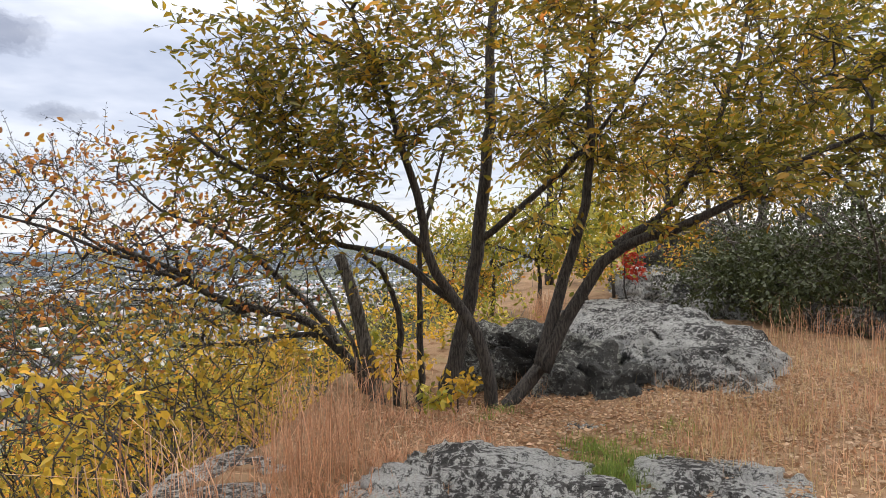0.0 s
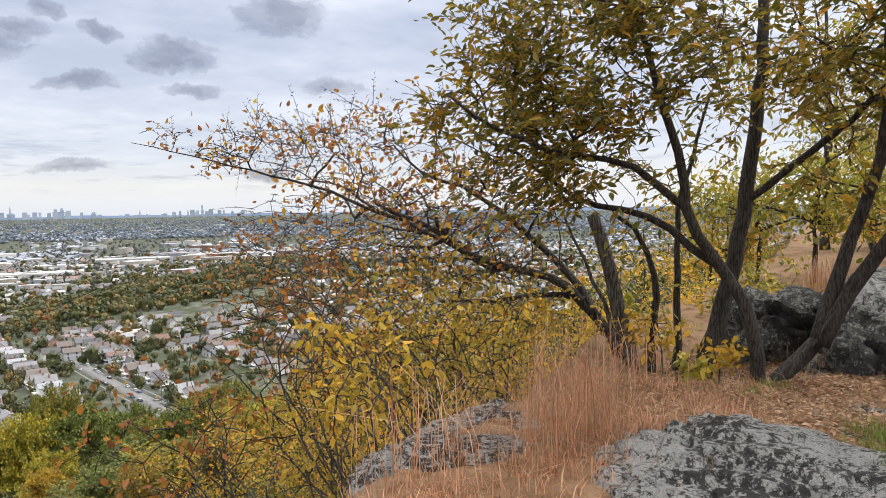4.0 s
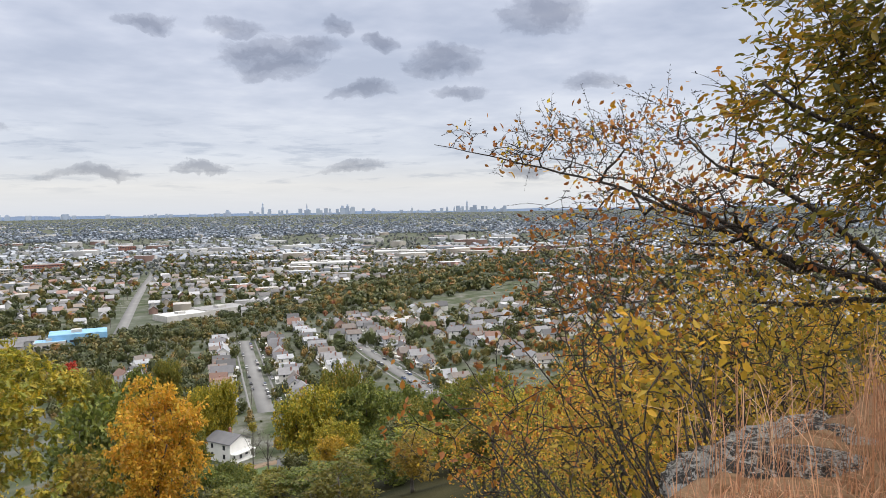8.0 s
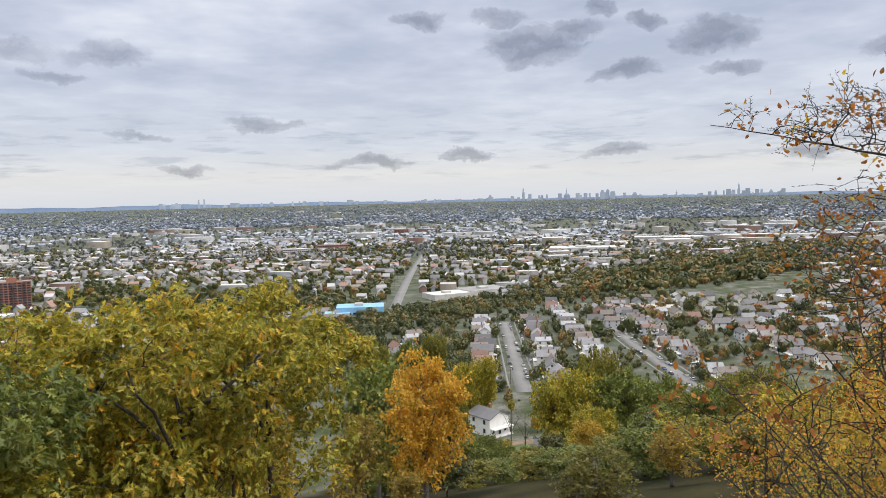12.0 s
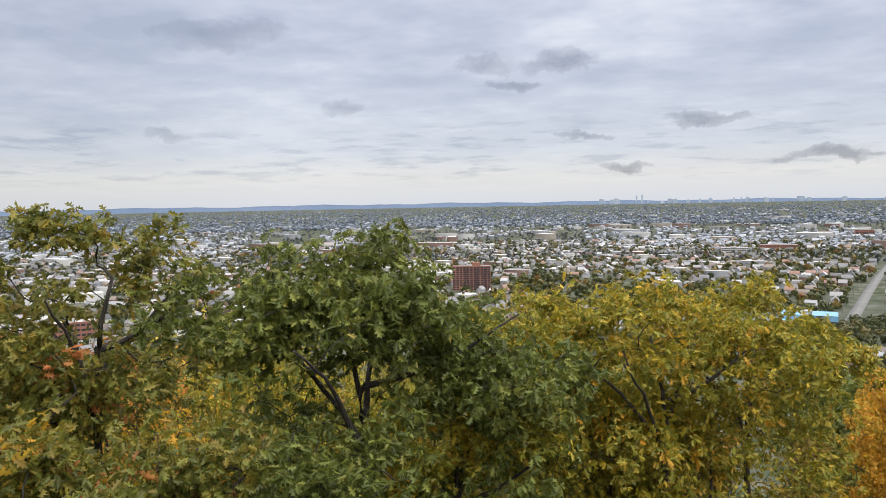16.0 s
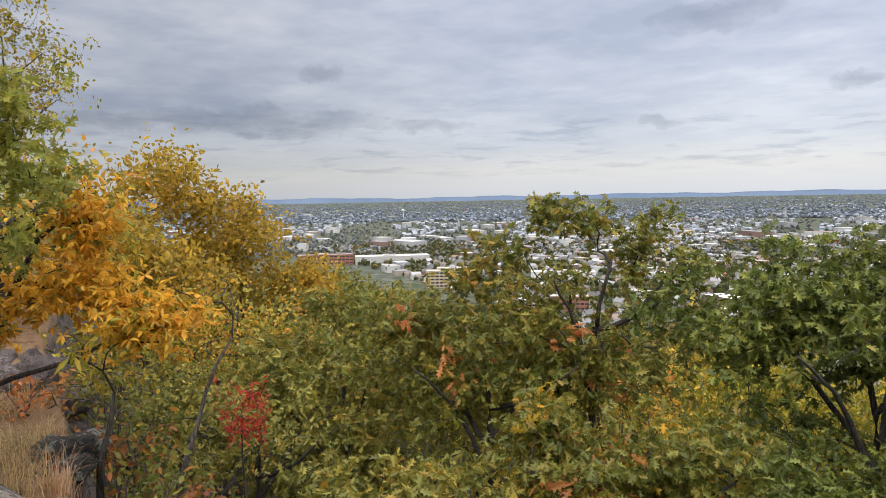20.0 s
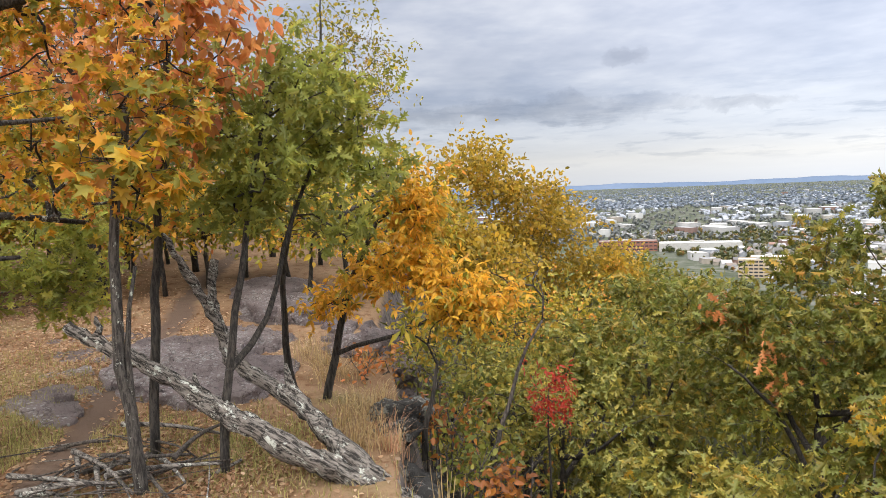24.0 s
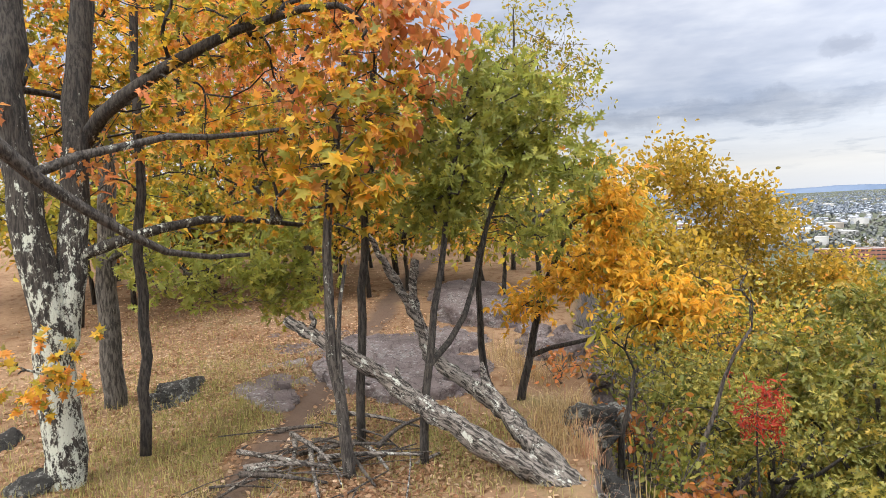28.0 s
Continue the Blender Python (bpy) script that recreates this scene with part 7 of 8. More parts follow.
ROOFS_HAZE = surface("haze_tinted_roofs", [(0.0, (0.225, 0.255, 0.300)), (0.3, (0.300, 0.323, 0.367)), (0.6, (0.195, 0.217, 0.255)), (0.8, (0.390, 0.413, 0.450))], 0.02, 0.9, 0, 5.0, "island")
# far leaves greyed towards blue, haze painted in
LEAF_HAZE = leaf_material("haze_tinted_tree_cover", [(0.0, (0.12, 0.145, 0.155)), (0.5, (0.15, 0.17, 0.175)), (0.85, (0.20, 0.20, 0.185)), (1.0, (0.25, 0.215, 0.185))], through_light=0.15, drifting=0.02, by="place")
many("distant_houses", "thousands of tiny houses in haze-tinted colours across the plain", hv, (hw, hr), (WALLS_HAZE, ROOFS_HAZE),
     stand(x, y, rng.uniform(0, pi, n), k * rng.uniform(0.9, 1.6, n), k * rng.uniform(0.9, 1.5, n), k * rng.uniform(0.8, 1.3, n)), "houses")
x, y, k, r, head = fan(420, 1500, 20000, 1.0)
sheds_in = head > -52
x, y, k = x[sheds_in], y[sheds_in], k[sheds_in]
n = len(x)
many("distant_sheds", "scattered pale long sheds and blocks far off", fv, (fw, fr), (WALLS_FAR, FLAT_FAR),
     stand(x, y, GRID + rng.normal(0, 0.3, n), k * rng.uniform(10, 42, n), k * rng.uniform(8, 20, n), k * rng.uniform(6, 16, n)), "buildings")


def clump(seed, quads):
    r = np.random.default_rng(seed)
    v, f = [], []
    for q in range(quads):
        d = r.normal(0, 1, 3)
        d /= np.linalg.norm(d)
        p = d * r.uniform(0.6, 1.0) * (1, 1, 0.9) + (0, 0, 1.05)
        a = np.cross(d, r.normal(0, 1, 3))
        a /= np.linalg.norm(a)
        b = np.cross(d, a) + 0.4 * d
        w = r.uniform(0.75, 1.35) * (1.9 / sqrt(quads)) * 0.86
        for sx, sy in ((-1, -1), (1, -0.8), (0.9, 1), (-0.8, 0.9)):
            v.append(p + a * sx * w + b * sy * w)
        f.append((4 * q, 4 * q + 1, 4 * q + 2, 4 * q + 3))
    return np.array(v), f


def far_trees(name, label, x, y, size, quads, mat, seed, tall=1.0):
    v, f = clump(seed, quads)
    n = len(x)
    frames = stand(x, y, rng.uniform(0, 6.28, n), size, size * rng.uniform(0.8, 1.2, n), size * tall * rng.uniform(0.8, 1.3, n), -0.3)
    return tagged(new(name, repeat(name, v, f, frames, mat)), label, "trees", kind="stuff")


# woods along the foot of the slope
dense = [wood_tree("leafy tree in the woods at the slope's foot", 21, 10, 4.2, LEAF_MID, 220, 24, 0.55), wood_tree("olive tree in the woods at the slope's foot", 22, 11, 4.6, LEAF_OAK, 220, 24, 0.55),
         wood_tree("dark tree in the woods at the slope's foot", 23, 12, 5.0, LEAF_DARK, 220, 24, 0.55), wood_tree("amber tree in the woods at the slope's foot", 24, 9, 3.8, LEAF_AMBER, 220, 26, 0.48), wood_tree("golden tree in the woods at the slope's foot", 25, 10, 4.2, LEAF_GOLD, 220, 24, 0.55)]
count = 0
while count < 90:
    head, r = town.uniform(-50, -12), 150 * (400 / 150) ** town.random()
    x, y, _ = polar(MIDDLE, head, r, 0)
    near_street = abs((x - 168) * 0.931 - (y - 352) * 0.364) < 14 and y > 335
    near_other = abs((x - 250) * 0.957 - (y - 300) * 0.29) < 13 and y > 285
    if near_street or near_other or (84 < x < 138 and 236 < y < 312) or any(abs(x - a) < 10 and abs(y - b) < 10 for a, b in plots):
        continue
    set_copy(town.choice(dense), used, place(None, x, y, town.uniform(0, 360), 0, town.uniform(0.45, 1.0)))
    count += 1
bx, by = [], []
while len(bx) < 120:                                             # the wood between the near street and the main road
    head, r = town.uniform(-22.5, -11), town.uniform(345, 520)
    x, y, _ = polar(MIDDLE, head, r, 0)
    if abs((x - 168) * 0.931 - (y - 352) * 0.364) < 30 or head > -15 and r > 450 or abs(head + 12.0) < 1.4 or any(abs(x - a) < 10 and abs(y - b) < 10 for a, b in plots):
        continue
    bx.append(x)
    by.append(y)
far_trees("street_wood", "mixed green and russet wood beside the street", np.array(bx), np.array(by), rng.uniform(3.2, 5.2, len(bx)), 330, LEAF_MID, 9, 1.1)
set_copy(near_houses[2], used, place(None, 120, 230, 65, 0, 1.1))
for head, r, top, kind in ((-21.5, 140, -22.2, 1), (-24, 150, -21.6, 2), (-33, 120, -18.6, 1), (-35, 105, -18.0, 2), (-37.5, 115, -16.8, 4), (-40, 100, -17, 1), (-31, 110, -20.6, 2), (-28.5, 130, -21.8, 2), (-42.5, 90, -16, 3), (-45, 100, -14.5, 4), (-26.3, 135, -22.3, 1), (-36, 150, -16.6, 0), (-39.5, 160, -15.0, 2), (-43, 150, -13.6, 1), (-15.5, 120, -17.5, 1), (-14, 140, -15, 2), (-19.5, 125, -19.5, 0)):
    x, y, h = foot(head, r, top)
    set_copy(dense[kind], used, place(None, x, y, 40 * kind + head) @ Matrix.Diagonal((max(0.9, 0.075 * h),) * 2 + (max(h, 4) / 10, 1)))

# small trees and hedges between the nearest houses
sx, sy = [], []
while len(sx) < 1900:
    k = town.random()
    if k < 0.62:
        x, y = town.uniform(80, 470), town.uniform(330, 640)
    elif k < 0.74:
        s = town.random()
        x, y = 120 + 330 * s + town.uniform(-25, 25), 590 + 150 * s + town.uniform(-40, 40)
    else:
        x, y = town.uniform(-140, 160), town.uniform(380, 700)
    bad = any(abs(x - a) < 6.0 and abs(y - b) < 6.0 for a, b in plots)
    for line in (ST1, ST2[:2], ST2[1:], MAIN[:2]):
        a, b = Vector(line[0]), Vector(line[1])
        u = (b - a).normalized()
        v = Vector((x, y)) - a
        if 0 < v.dot(u) < (b - a).length and abs(v.x * u.y - v.y * u.x) < 7:
            bad = True
    if not bad:
        sx.append(x)
        sy.append(y)
for a, b in plots:
    for _ in range(2):
        u = town.uniform(0, 2 * pi)
        sx.append(a + 8.2 * cos(u))
        sy.append(b + 8.2 * sin(u))
sx, sy = np.array(sx), np.array(sy)
far_trees("street_trees", "garden trees and hedges between the houses", sx, sy, rng.choice([0.9, 1.4, 2.0, 2.7, 3.5], len(sx)) * rng.uniform(0.8, 1.2, len(sx)), 170, LEAF_MID, 8, 1.15)

trees_in = ok & ((kind_r > 0.46) | leafless)
x, y = np.concatenate([wx[trees_in], wx[ok]]), np.concatenate([wy[trees_in], wy[ok]])
pick = rng.random(len(x)) < np.where(np.arange(len(x)) < trees_in.sum(), 1.0, 0.95)
x, y = x[pick] + rng.normal(0, 6, pick.sum()), y[pick] + rng.normal(0, 6, pick.sum())
far_trees("town_trees", "autumn trees scattered between the town's houses", x, y, rng.uniform(2.5, 5.2, len(x)), 26, LEAF_MID, 3)
# belts of wood: behind the streets, beside the highway, along the foot
bx, by, bs = [], [], []
for (x0, y0), (x1, y1), wide, n in (((120, 590), (470, 735), 34, 150), ((430, 770), (760, 890), 40, 380), ((760, 890), (1300, 1090), 60, 520), ((480, 700), (900, 800), 40, 200), ((600, 960), (1150, 1180), 30, 160), ((-90, 700), (60, 760), 28, 90), ((60, 760), (175, 700), 20, 50), ((-520, 620), (-100, 760), 40, 130),
                                    ((330, 660), (640, 720), 40, 120), ((420, 400), (640, 560), 60, 130), ((-420, 420), (-100, 560), 50, 120), ((-760, 380), (-420, 440), 50, 120), ((640, 1000), (760, 980), 40, 40), ((640, 560), (1100, 480), 60, 160), ((560, 300), (1000, 240), 60, 150), ((-60, 520), (120, 560), 30, 90), ((100, 470), (150, 590), 22, 40)):
    t = rng.random(n)
    nx, ny = y1 - y0, -(x1 - x0)
    l = sqrt(nx * nx + ny * ny)
    o = rng.normal(0, wide * 0.5, n)
    bx.append(x0 + (x1 - x0) * t + nx / l * o)
    by.append(y0 + (y1 - y0) * t + ny / l * o)
    bs.append(rng.uniform(3.5, 6.8, n))
bx, by, bs = map(np.concatenate, (bx, by, bs))
near_belt = np.hypot(bx, by) < 790
far_trees("tree_belts", "belts of green and gold trees behind the streets", bx[near_belt], by[near_belt], bs[near_belt] * 0.85, 200, LEAF_MID, 4)
far_trees("tree_belts", "belts of green and gold trees across the plain", bx[~near_belt], by[~near_belt], bs[~near_belt], 50, LEAF_MID, 4)
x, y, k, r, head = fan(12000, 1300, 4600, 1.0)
far_trees("distant_trees", "haze-tinted tree cover between far houses", x, y, k * rng.uniform(2.8, 5.4, len(x)), 14, LEAF_HAZE, 5, 0.9)
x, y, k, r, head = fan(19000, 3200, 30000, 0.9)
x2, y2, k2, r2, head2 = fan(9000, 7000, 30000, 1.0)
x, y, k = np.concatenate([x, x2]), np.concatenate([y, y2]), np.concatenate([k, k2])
far_trees("distant_woods", "woods near the horizon, tinted blue-grey for haze", x, y, k * rng.uniform(6, 13, len(x)), 10, LEAF_BLUE_HAZE, 6, 0.55)

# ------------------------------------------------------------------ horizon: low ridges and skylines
# ridge and towers have distance haze painted into their base colours as blue
RIDGE = surface("haze_blue_ridge", [(0.3, (0.10, 0.15, 0.24)), (0.7, (0.13, 0.18, 0.27))], 0.002, 1.0, 0.0, 0.02, dirt=0.1)
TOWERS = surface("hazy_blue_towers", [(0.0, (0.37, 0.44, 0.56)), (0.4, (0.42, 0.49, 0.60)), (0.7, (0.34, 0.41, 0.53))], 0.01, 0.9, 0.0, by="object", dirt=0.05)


def ridge(name, label, r, rise, seed):
    a = np.radians(np.linspace(-110, 125, 400))
    h = np.interp(np.degrees(a), [p[0] for p in rise], [p[1] for p in rise])
    h = h + 0.035 * np.sin(a * 31 + seed) + 0.025 * np.sin(a * 77 + seed * 2) + 0.012 * np.sin(a * 190 + seed)
    top = EYE + np.tan(np.radians(h)) * r
    x, y = -np.sin(a) * r, np.cos(a) * r
    k = len(a)
    v = np.concatenate([np.stack([x, y, top], -1), np.stack([x * 0.97, y * 0.97, np.full(k, -130.0)], -1), np.stack([x * 1.01, y * 1.01, np.full(k, -130.0)], -1)])
    i = np.arange(k - 1)
    f = np.concatenate([np.stack([i, i + 1, i + 1 + k, i + k], -1), np.stack([i, i + 2 * k, i + 1 + 2 * k, i + 1], -1)])
    return tagged(new(name, mesh_from(name, v, f.ravel(), np.full(len(f), 4), RIDGE)), label, "hills", kind="structure")


ridge("backdrop", "low ridge on the horizon, coloured haze blue", 4620, [(-110, 0.1), (-60, -0.12), (-40, -0.12), (-20, -0.12), (0, -0.02), (20, 0.05), (40, 0.05), (55, 0.02), (62, 0.1), (75, 0.22), (90, 0.3), (125, 0.3)], 1.0)


def skyscraper(head, rise, wide, step=0.0, spire=0.0, r=4540.0):
    x, y, _ = polar((0, 0, 0), head, r, 0)
    w = math.radians(wide) * r
    h = EYE + tan(radians(rise)) * r + 60
    root = thing("skyscraper", "tower in the hazy blue city skyline", "skyscraper", (x, y, -60), "city skyline")
    root.rotation_euler = (0, 0, radians(head))
    part("shaft", lambda bm: box(bm, -w / 2, -w / 2, -30, w / 2, w / 2, h * (1 - step)), TOWERS, root)
    if step:
        part("crown", lambda bm: box(bm, -w * 0.3, -w * 0.3, h * (1 - step), w * 0.3, w * 0.3, h), TOWERS, root)
    if spire:
        part("spire", lambda bm: bmesh.ops.create_cone(bm, cap_ends=True, segments=6, radius1=w * 0.2, radius2=0.3, depth=h * spire, matrix=pose(0, 0, h + h * spire / 2, 0, 0, 0)), TOWERS, root)


sk = random.Random(11)
for head, rise, wide, step, spire in ((-25.6, 0.62, 0.2, 0.2, 0.1), (-26.1, 0.2, 0.25, 0, 0), (-28.9, 0.45, 0.15, 0.2, 0.15), (-31.6, 0.38, 0.35, 0.15, 0), (-32.0, 0.46, 0.25, 0.1, 0), (-32.4, 0.28, 0.3, 0, 0), (-41.3, 0.52, 0.2, 0.25, 0.12),
                                       (-37.0, 0.1, 0.12, 0, 0.2), (-40.6, 0.22, 0.3, 0, 0), (-41.9, 0.25, 0.3, 0, 0), (-1.3, 0.38, 0.14, 0, 0), (-0.9, 0.34, 0.12, 0, 0)):
    skyscraper(head, rise, wide, step, spire)
for h0, h1, n, lo, hi in ((-34, -23, 34, -0.08, 0.2), (-44.5, -38.5, 20, -0.08, 0.18), (-23, -17, 14, -0.1, 0.0), (-15, -1.5, 22, -0.08, 0.1), (0, 3, 8, -0.02, 0.18), (-38, -34, 7, -0.12, -0.02)):
    for _ in range(n):
        skyscraper(sk.uniform(h0, h1), sk.uniform(lo, hi), sk.uniform(0.1, 0.34), sk.choice((0, 0, 0.12)))
x, y, _ = polar((0, 0, 0), 53.9, 2600, 0)
wt_root = thing("water_tower", "white water tower far out on the plain", "water tower", (x, y, height(x, y)))
part("tank", lambda bm: bmesh.ops.create_uvsphere(bm, u_segments=16, v_segments=10, radius=6.5, matrix=pose(0, 0, 27, 0, 0, 0) @ Matrix.Diagonal((1, 1, 0.8, 1))), WHITE_ROOF, wt_root)
part("column", lambda bm: bmesh.ops.create_cone(bm, cap_ends=True, segments=12, radius1=2.5, radius2=1.8, depth=26, matrix=pose(0, 0, 10, 0, 0, 0)), WHITE_ROOF, wt_root)


# ------------------------------------------------------------------ woods on the crest behind the ledge
def crest_tree(label, seed, tall, wide, leafmat, size=0.13, ends=150, number=15, shape="ovate"):
    blobs = [(0, 0, tall * 0.75, wide, wide, tall * 0.25, int(ends * 0.6)), (wide * 0.5, 0, tall * 0.42, wide * 0.8, wide * 0.8, tall * 0.2, int(ends * 0.28)), (-wide * 0.5, wide * 0.3, tall * 0.45, wide * 0.8, wide * 0.8, tall * 0.2, int(ends * 0.28))]
    limbs = [([(0, 0, -0.4), (0.1, 0.05, tall * 0.3), (-0.05, 0.1, tall * 0.85)], 0.014 * tall + 0.02, 0.02)]
    for q in range(4):
        a = q * 1.6 + seed
        limbs.append(([(0, 0.05, tall * (0.3 + 0.08 * q)), (0.4 * wide * cos(a), 0.4 * wide * sin(a), tall * (0.42 + 0.08 * q)), (0.85 * wide * cos(a), 0.85 * wide * sin(a), tall * (0.5 + 0.1 * q))], 0.035, 0.01))
    return tree("tree", label, limbs, blobs, BARK, leafmat, number, size, shape, 0.32, 0.3, 0.5, "tree", 0.005, 0.2, None, 0.3)


crest = [crest_tree("golden-leaved tree in the crest wood", 1, 7.5, 2.0, LEAF_GOLD), crest_tree("rust-leaved tree in the crest wood", 2, 7.0, 1.8, LEAF_MAPLE), crest_tree("olive-leaved tree in the crest wood", 3, 8.0, 2.1, LEAF_OLIVE),
         crest_tree("orange-leaved tree in the crest wood", 4, 6.0, 1.7, LEAF_RUST), crest_tree("low green tree in the crest wood", 5, 4.0, 1.7, LEAF_OAK, 0.12, 110, 12), crest_tree("low leafy undergrowth with autumn leaves", 6, 1.7, 1.3, LEAF_GOLD, 0.09, 110, 12), crest_tree("low bush with copper leaves", 7, 1.5, 1.2, LEAF_MAPLE, 0.09, 100, 11)]
wood = random.Random(21)
spots = [(88, 16, 4), (93, 14, 4), (97, 17, 4), (101, 13.5, 4), (105, 18, 3), (109, 13, 1), (113, 15, 0), (122, 14, 2), (91, 21, 4), (96, 24, 4), (103, 24, 2), (110, 22, 1), (116, 20, 3), (85, 21, 4), (82, 24, 0), (99, 11.5, 3), (107, 30, 0), (94, 32, 4),
         (128, 13, 1), (84, 14, 5), (87, 30, 4), (80, 30, 2), (100, 34, 0), (86, 12.5, 5), (90, 13, 6), (94, 15.5, 5), (98, 15, 6), (102, 16, 5), (106, 15, 6), (110, 17, 5), (114, 13, 6), (119, 14, 5), (84, 10.5, 5), (81, 10, 6), (79, 11.5, 5), (88, 18, 5), (96, 19, 5), (104, 21, 6), (112, 20, 5), (97, 12.5, 5), (100, 13.5, 6), (103, 12, 5), (106, 12.5, 5), (109, 11.5, 6), (112, 12, 5), (95, 11.5, 6), (92, 12, 5), (115, 11, 5), (108, 14.5, 4), (101.5, 17.5, 4), (113, 16, 4)]
for head, r, kind in spots:
    x, y, _ = polar(WEST, head + wood.uniform(-1, 1), r, 0)
    s = wood.uniform(0.8, 1.1)
    set_copy(crest[kind], used, place(None, x, y, wood.uniform(0, 360), 0, s))
for head, r, kind in ((-87, 30, 0), (-92, 34, 2), (-96, 20, 2), (-99, 30, 1), (-103, 18, 2), (-107, 24, 0), (-111, 16, 2), (-115, 12, 0), (-100, 40, 0), (-94, 46, 1), (-89, 44, 0), (-118, 20, 2), (-105, 36, 1), (-86, 22, 0),
                      (-86, 13, 5), (-89, 15, 6), (-83, 13, 5), (-92, 17, 5), (-79, 13, 6), (-98, 16, 6), (-74, 14, 5), (150, 16, 1), (165, 20, 0), (180, 24, 2)):
    x, y, _ = polar(EAST, head + wood.uniform(-1, 1), r, 0)
    set_copy(crest[kind], used, place(None, x, y, wood.uniform(0, 360), 0, wood.uniform(0.75, 1.1)))

# trees filling the slope just under the cliff
slope = [crest_tree("pale olive oak on the slope", 11, 6.0, 1.9, LEAF_SLOPE, 0.17, 220, 15, "oak"), crest_tree("golden oak on the slope", 12, 7.0, 2.0, LEAF_GOLD, 0.17, 220, 14, "oak"), crest_tree("turning oak on the slope", 13, 6.5, 1.8, LEAF_OAK, 0.17, 220, 14, "oak"),
         crest_tree("mottled autumn tree below the cliff", 14, 6.5, 1.9, LEAF_MAPLE, 0.08, 240, 20, "diamond"), crest_tree("thin golden tree below the cliff", 15, 7.0, 1.9, LEAF_GOLD, 0.08, 220, 18, "diamond")]
filled = 0
while filled < 72:
    head, r = wood.uniform(-84, 86), 15 * (60 / 15) ** wood.random()
    if -44 < head < -12:
        continue
    cap = float(np.interp(head, [-84, -62, -50, -44, -12, 0, 14, 34, 56, 66, 80, 86], [-3.5, -4.5, -10, -17, -12, -9.5, -9.5, -8.5, -8, -7, -6, -4])) - wood.uniform(0.5, 5)
    x, y, _ = polar(MIDDLE, head, r, 0)
    top = MIDDLE[2] + tan(radians(cap)) * r
    kind = wood.choice((3, 3, 4) if head < -44 else (0, 1, 4) if head < 30 else (0, 0, 1, 2, 3))
    tall = (6.0, 7.0, 6.5, 6.5, 7.0)[kind]
    s = wood.uniform(0.95, 1.25)
    if top - height(x, y) < 2.5:
        continue
    set_copy(slope[kind], used, pose(x, y, height(x, y), 0, 0, wood.uniform(0, 360)) @ Matrix.Diagonal((s, s, max(s, (top - height(x, y)) / tall), 1)))
    filled += 1

# ------------------------------------------------------------------ grass, litter and sticks on the ledge
def blades(name, label, x, y, tall, wide, mat, lean=0.35, heads=0.0, category="grass"):
    """Grass stems, each bent over and tapered."""
    n = len(x)
    z = ground(x, y) - 0.02
    a = rng.uniform(0, 2 * pi, n)
    k = rng.normal(0, lean, n)
    h = tall * rng.uniform(0.55, 1.15, n)
    side = np.stack([np.cos(a), np.sin(a), 0 * a], -1)
    fall = np.stack([-np.sin(a), np.cos(a), 0 * a], -1) * (k * h)[:, None]
    foot_at = np.stack([x, y, z], -1)
    up = np.stack([0 * h, 0 * h, h], -1)
    w = (wide * rng.uniform(0.6, 1.3, n))[:, None] * side
    mid = foot_at + up * 0.55 + fall * 0.3
    top = foot_at + up * (1 - 0.25 * np.abs(k))[:, None] + fall
    v = np.stack([foot_at - w, foot_at + w, mid + w * 0.8, mid - w * 0.8, top + w * (0.15 + heads), top - w * (0.15 + heads)], 1).reshape(-1, 3)
    o = (np.arange(n) * 6)[:, None]
    f = np.concatenate([o + [0, 1, 2, 3], o + [3, 2, 4, 5]], 1).reshape(-1, 4)
    return tagged(new(name, mesh_from(name, v, f.ravel(), np.full(len(f), 4), mat)), label, category, kind="stuff")


def patch(n, cx, cy, rx, ry, clumps=0, tight=0.06):
    """Places for stems: scattered, or gathered into clumps."""
    if clumps:
        c = np.stack([rng.normal(cx, rx * 0.5, clumps), rng.normal(cy, ry * 0.5, clumps)], -1)
        p = c[rng.integers(0, clumps, n)] + rng.normal(0, tight, (n, 2))
    else:
        p = np.stack([rng.normal(cx, rx * 0.5, n), rng.normal(cy, ry * 0.5, n)], -1)
    p[:, 1] = np.minimum(p[:, 1], edge(p[:, 0]) + 0.25)
    return p[:, 0], p[:, 1]


def join(*ps):
    return np.concatenate([p[0] for p in ps]), np.concatenate([p[1] for p in ps])


x, y = join(patch(330, 5.05, 1.4, 0.5, 0.3, 26, 0.1), patch(240, 6.2, 1.6, 0.7, 0.3, 20, 0.1), patch(130, 4.3, 1.8, 0.4, 0.25, 16, 0.08))
blades("russet_grass", "tall russet dry grass at the cliff edge", x, y, 0.56, 0.0021, GRASS_RED, 0.5, 0.8)
x, y = join(patch(1500, 6.6, 1.2, 1.1, 0.6, 40, 0.12), patch(2200, 7.2, -2.6, 1.5, 0.9, 70, 0.16), patch(1500, 5.4, -2.4, 1.0, 0.8, 40, 0.14), patch(1500, 5.9, 0.8, 0.8, 0.3, 20, 0.12), patch(1300, 4.6, 1.3, 0.9, 0.4, 34, 0.13), patch(1200, 3.8, 1.6, 0.5, 0.3, 20, 0.1))
blades("low_russet_grass", "low matted russet grass round the rocks", x[::2], y[::2], 0.14, 0.004, GRASS_RED, 0.9)
x, y = join(patch(190, 10.5, -3.0, 1.4, 0.6, 26, 0.12), patch(90, 8.8, -3.2, 0.8, 0.5, 14, 0.12), patch(400, 12.5, 0.4, 1.2, 0.4, 10, 0.1))
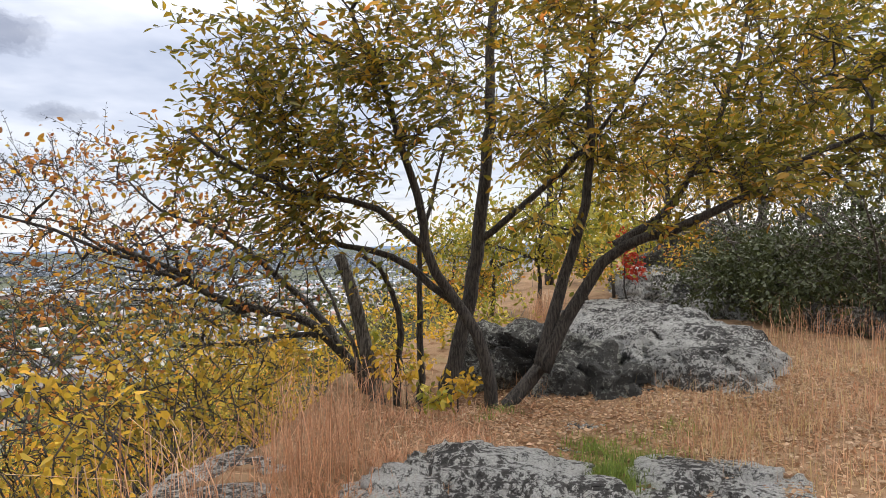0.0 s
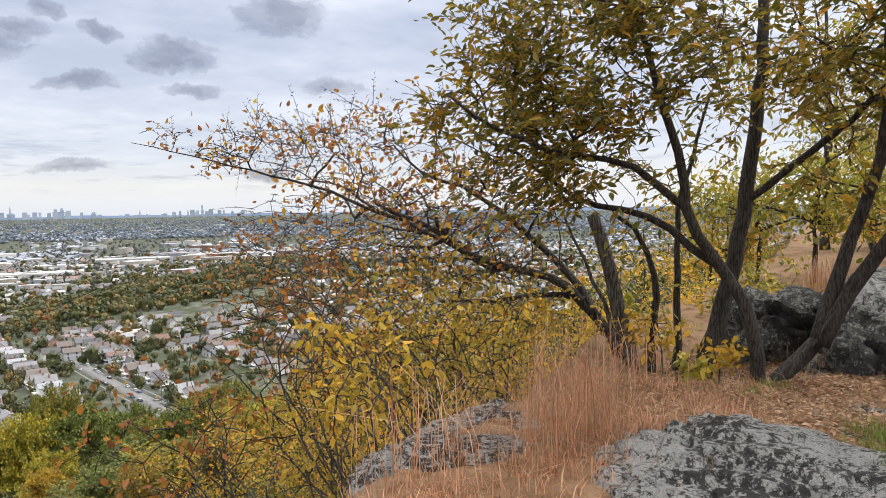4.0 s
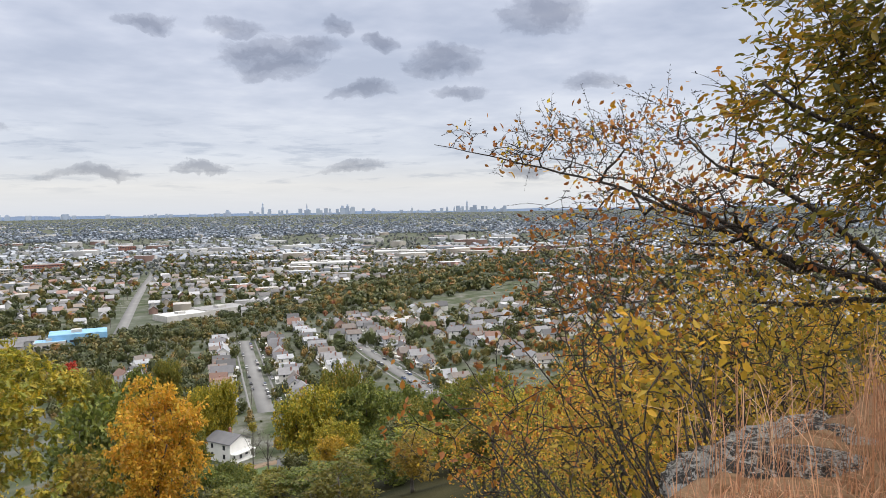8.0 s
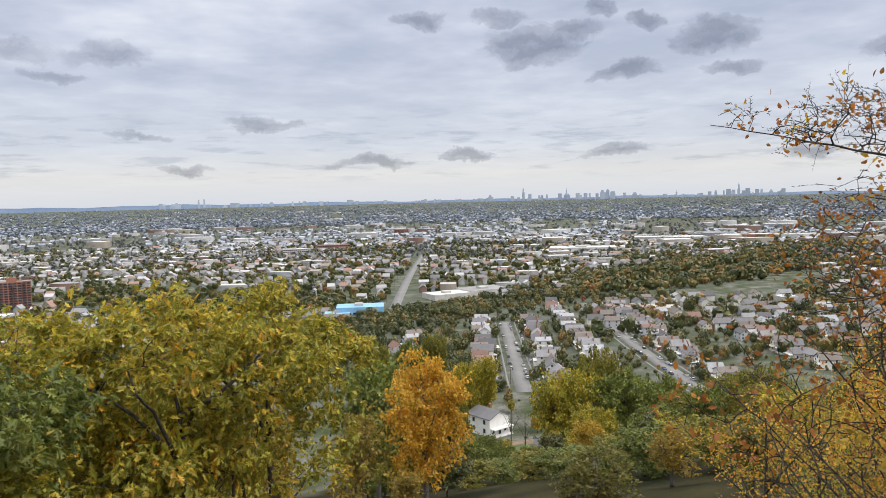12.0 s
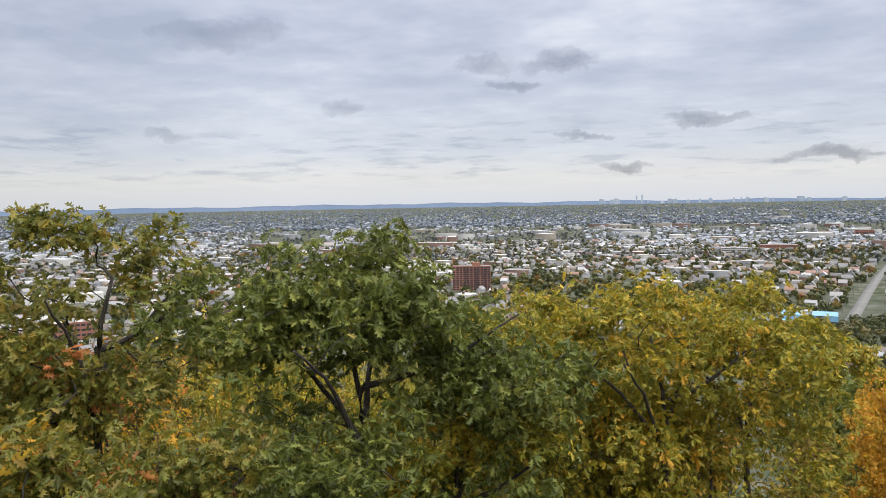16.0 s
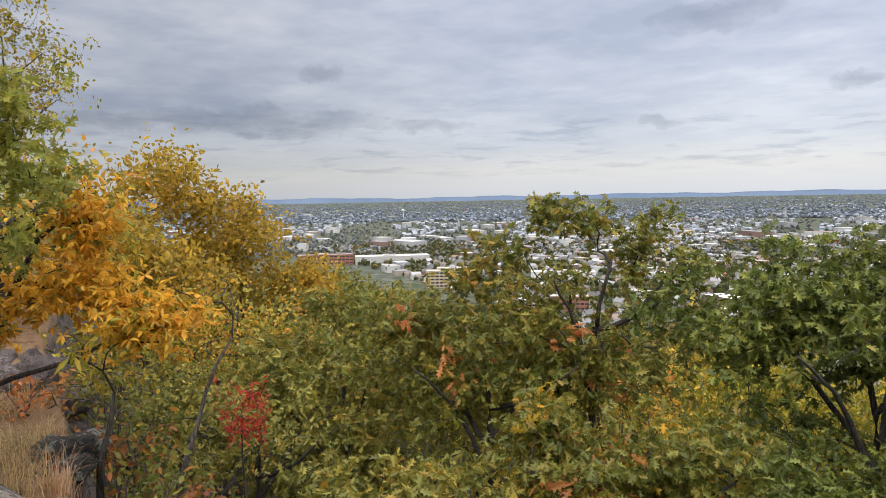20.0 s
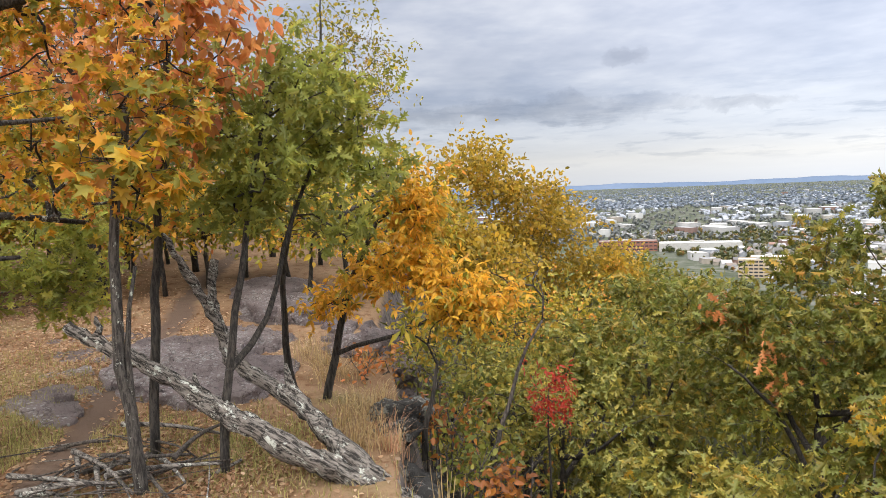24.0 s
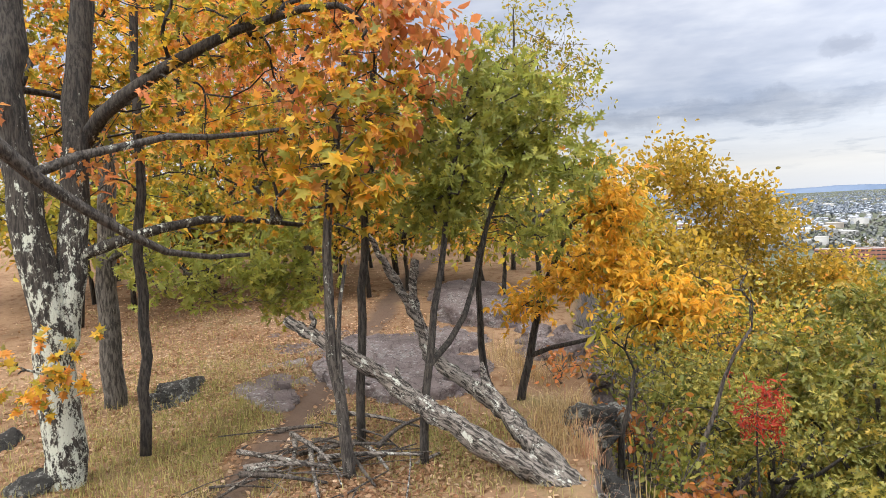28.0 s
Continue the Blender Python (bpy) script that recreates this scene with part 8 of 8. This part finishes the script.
blades("tall_straw_grass", "tall russet straw grass before the thicket", x, y, 0.55, 0.0022, GRASS_RED, 0.35, 0.6)
x, y = join(patch(3000, 8.5, -2.8, 3.0, 1.4, 90, 0.18), patch(1500, 10.5, 0.3, 2.2, 0.4, 24, 0.12), patch(1500, 6.6, -1.2, 1.2, 0.6, 30, 0.13))
blades("straw_grass", "dry straw-coloured grass on the ledge", x[::2], y[::2], 0.17, 0.003, GRASS_TAN, 0.8)
blades("russet_tufts", "russet dry grass tufts over the ledge", x[1::2], y[1::2], 0.22, 0.0022, GRASS_RED, 0.5)
x, y = join(patch(420, 6.05, -0.28, 0.25, 0.15, 3, 0.09), patch(300, 6.3, -0.75, 0.4, 0.25, 4, 0.09), patch(1500, 5.35, -0.35, 0.4, 0.2, 14, 0.07), patch(200, 7.4, 0.55, 0.5, 0.2, 6, 0.06))
blades("green_grass", "tufts of green grass between the slabs", x, y, 0.1, 0.003, GRASS_GREEN, 0.7)
x, y = join(patch(24000, -7.2, -2.2, 2.6, 1.8, 420, 0.2), patch(11000, -6.0, -1.9, 1.2, 0.9, 130, 0.16), patch(3000, -9.5, -3.6, 3.0, 1.6, 70, 0.22), patch(7000, -6.1, -0.2, 1.1, 0.7, 80, 0.15))
keep = np.abs(y + 0.1 * x + 2.06) > 0.2 + 0.1 * np.sin(x * 5)
blades("ledge_grass", "short yellowing grass along the footpath", x[keep][::2], y[keep][::2], 0.085, 0.0035, leaf_material("yellowing_grass", [(0.0, (0.20, 0.22, 0.06)), (0.45, (0.40, 0.37, 0.13)), (1.0, (0.62, 0.50, 0.26))]), 0.6)
x, y = join(patch(350, -5.35, 0.95, 0.45, 0.25, 9, 0.07), patch(300, -6.6, 0.75, 0.5, 0.25, 8, 0.06), patch(600, -8.0, 0.75, 0.9, 0.3, 10, 0.08), patch(300, -5.9, 0.6, 0.4, 0.2, 6, 0.06))
blades("cliff_grass", "pale dry grass tufts at the cliff edge", x, y, 0.2, 0.0026, GRASS_TAN, 0.6, 0.4)
x, y = join(patch(700, -7.15, -2.4, 0.4, 0.22, 8, 0.08))
blades("moss_patch", "green mossy turf beside the footpath", x, y, 0.05, 0.004, GRASS_GREEN, 0.8)
x, y = join(patch(420, -5.2, 0.95, 0.5, 0.2, 16, 0.06), patch(300, -5.8, 0.9, 0.4, 0.2, 12, 0.06))
blades("russet_tufts", "pinkish dry grass tufts by the dead trunk", x, y, 0.22, 0.002, GRASS_RED, 0.6)
x, y = join(patch(60, -5.0, 1.35, 0.5, 0.15, 8, 0.04), patch(30, -4.6, 1.3, 0.3, 0.1, 5, 0.03))
blades("tall_stalks", "tall bleached plant stalks below the edge", x, y, 1.1, 0.005, GRASS_TAN, 0.15, 0.3)


def litter(name, label, x, y, size, mat):
    """Dry leaves lying about."""
    n = len(x)
    at = np.stack([x, y, ground(x, y) + 0.012], -1)
    axis = np.stack([rng.normal(0, 1, n), rng.normal(0, 1, n), rng.normal(0, 0.2, n)], -1)
    v, f = LEAVES["ovate"]
    return tagged(new(name, repeat(name, v, f, leaf_frames(at, axis, size, 0.62), mat)), label, "leaves", kind="stuff")


x, y = join(patch(12000, 7.5, -1.8, 2.6, 1.6), patch(2500, 6.0, -0.4, 1.4, 1.0), patch(900, 8.8, -0.2, 0.8, 0.4), patch(700, 6.5, 1.2, 1.2, 0.6), patch(2600, 8.2, 1.0, 1.0, 0.6), patch(2500, 7.0, 0.3, 1.2, 0.7))
litter("fallen_leaves", "brown fallen leaves among grass and rock", x, y, 0.038, LITTER)
x, y = join(patch(13000, -8.0, -2.2, 3.4, 2.2), patch(4500, -5.6, -0.8, 1.4, 1.0), patch(6000, -12, -3.5, 4, 2.5), patch(3500, -5.7, -0.7, 0.9, 0.6), patch(1500, -8.6, -1.0, 1.8, 0.9))
keep = np.abs(y + 0.1 * x + 2.06) > 0.17 * rng.random(len(x)) + 0.05
litter("fallen_leaves", "tan fallen leaves over the grass and path", x[keep], y[keep], 0.038, LITTER)


def brushwood():
    """A heap of broken branches at the foot of the saplings."""
    root = thing("brush_pile", "heap of broken grey branches and bark", "brushwood", (-5.55, -0.95, height(-5.55, -0.95)))
    r = random.Random(3)
    for k in range(60):
        a, l = r.uniform(0, pi), r.uniform(0.25, 0.9)
        cx, cy, cz = r.gauss(0, 0.38), r.gauss(0, 0.3), r.uniform(0.02, 0.11)
        dx, dy, dz = cos(a) * l / 2, sin(a) * l / 2, r.uniform(-0.06, 0.09)
        p = smooth_line([(cx - dx, cy - dy, cz - dz), (cx + r.uniform(-0.05, 0.05), cy + r.uniform(-0.05, 0.05), cz + 0.03), (cx + dx, cy + dy, cz + dz)], 0.12)
        part("stick", tubes("stick", [(p, np.linspace(1, 0.45, len(p)) * r.choice((0.004, 0.006, 0.009, 0.02)), 6)], r.choice((TWIG_GREY, DEADWOOD))), None, root)


brushwood()
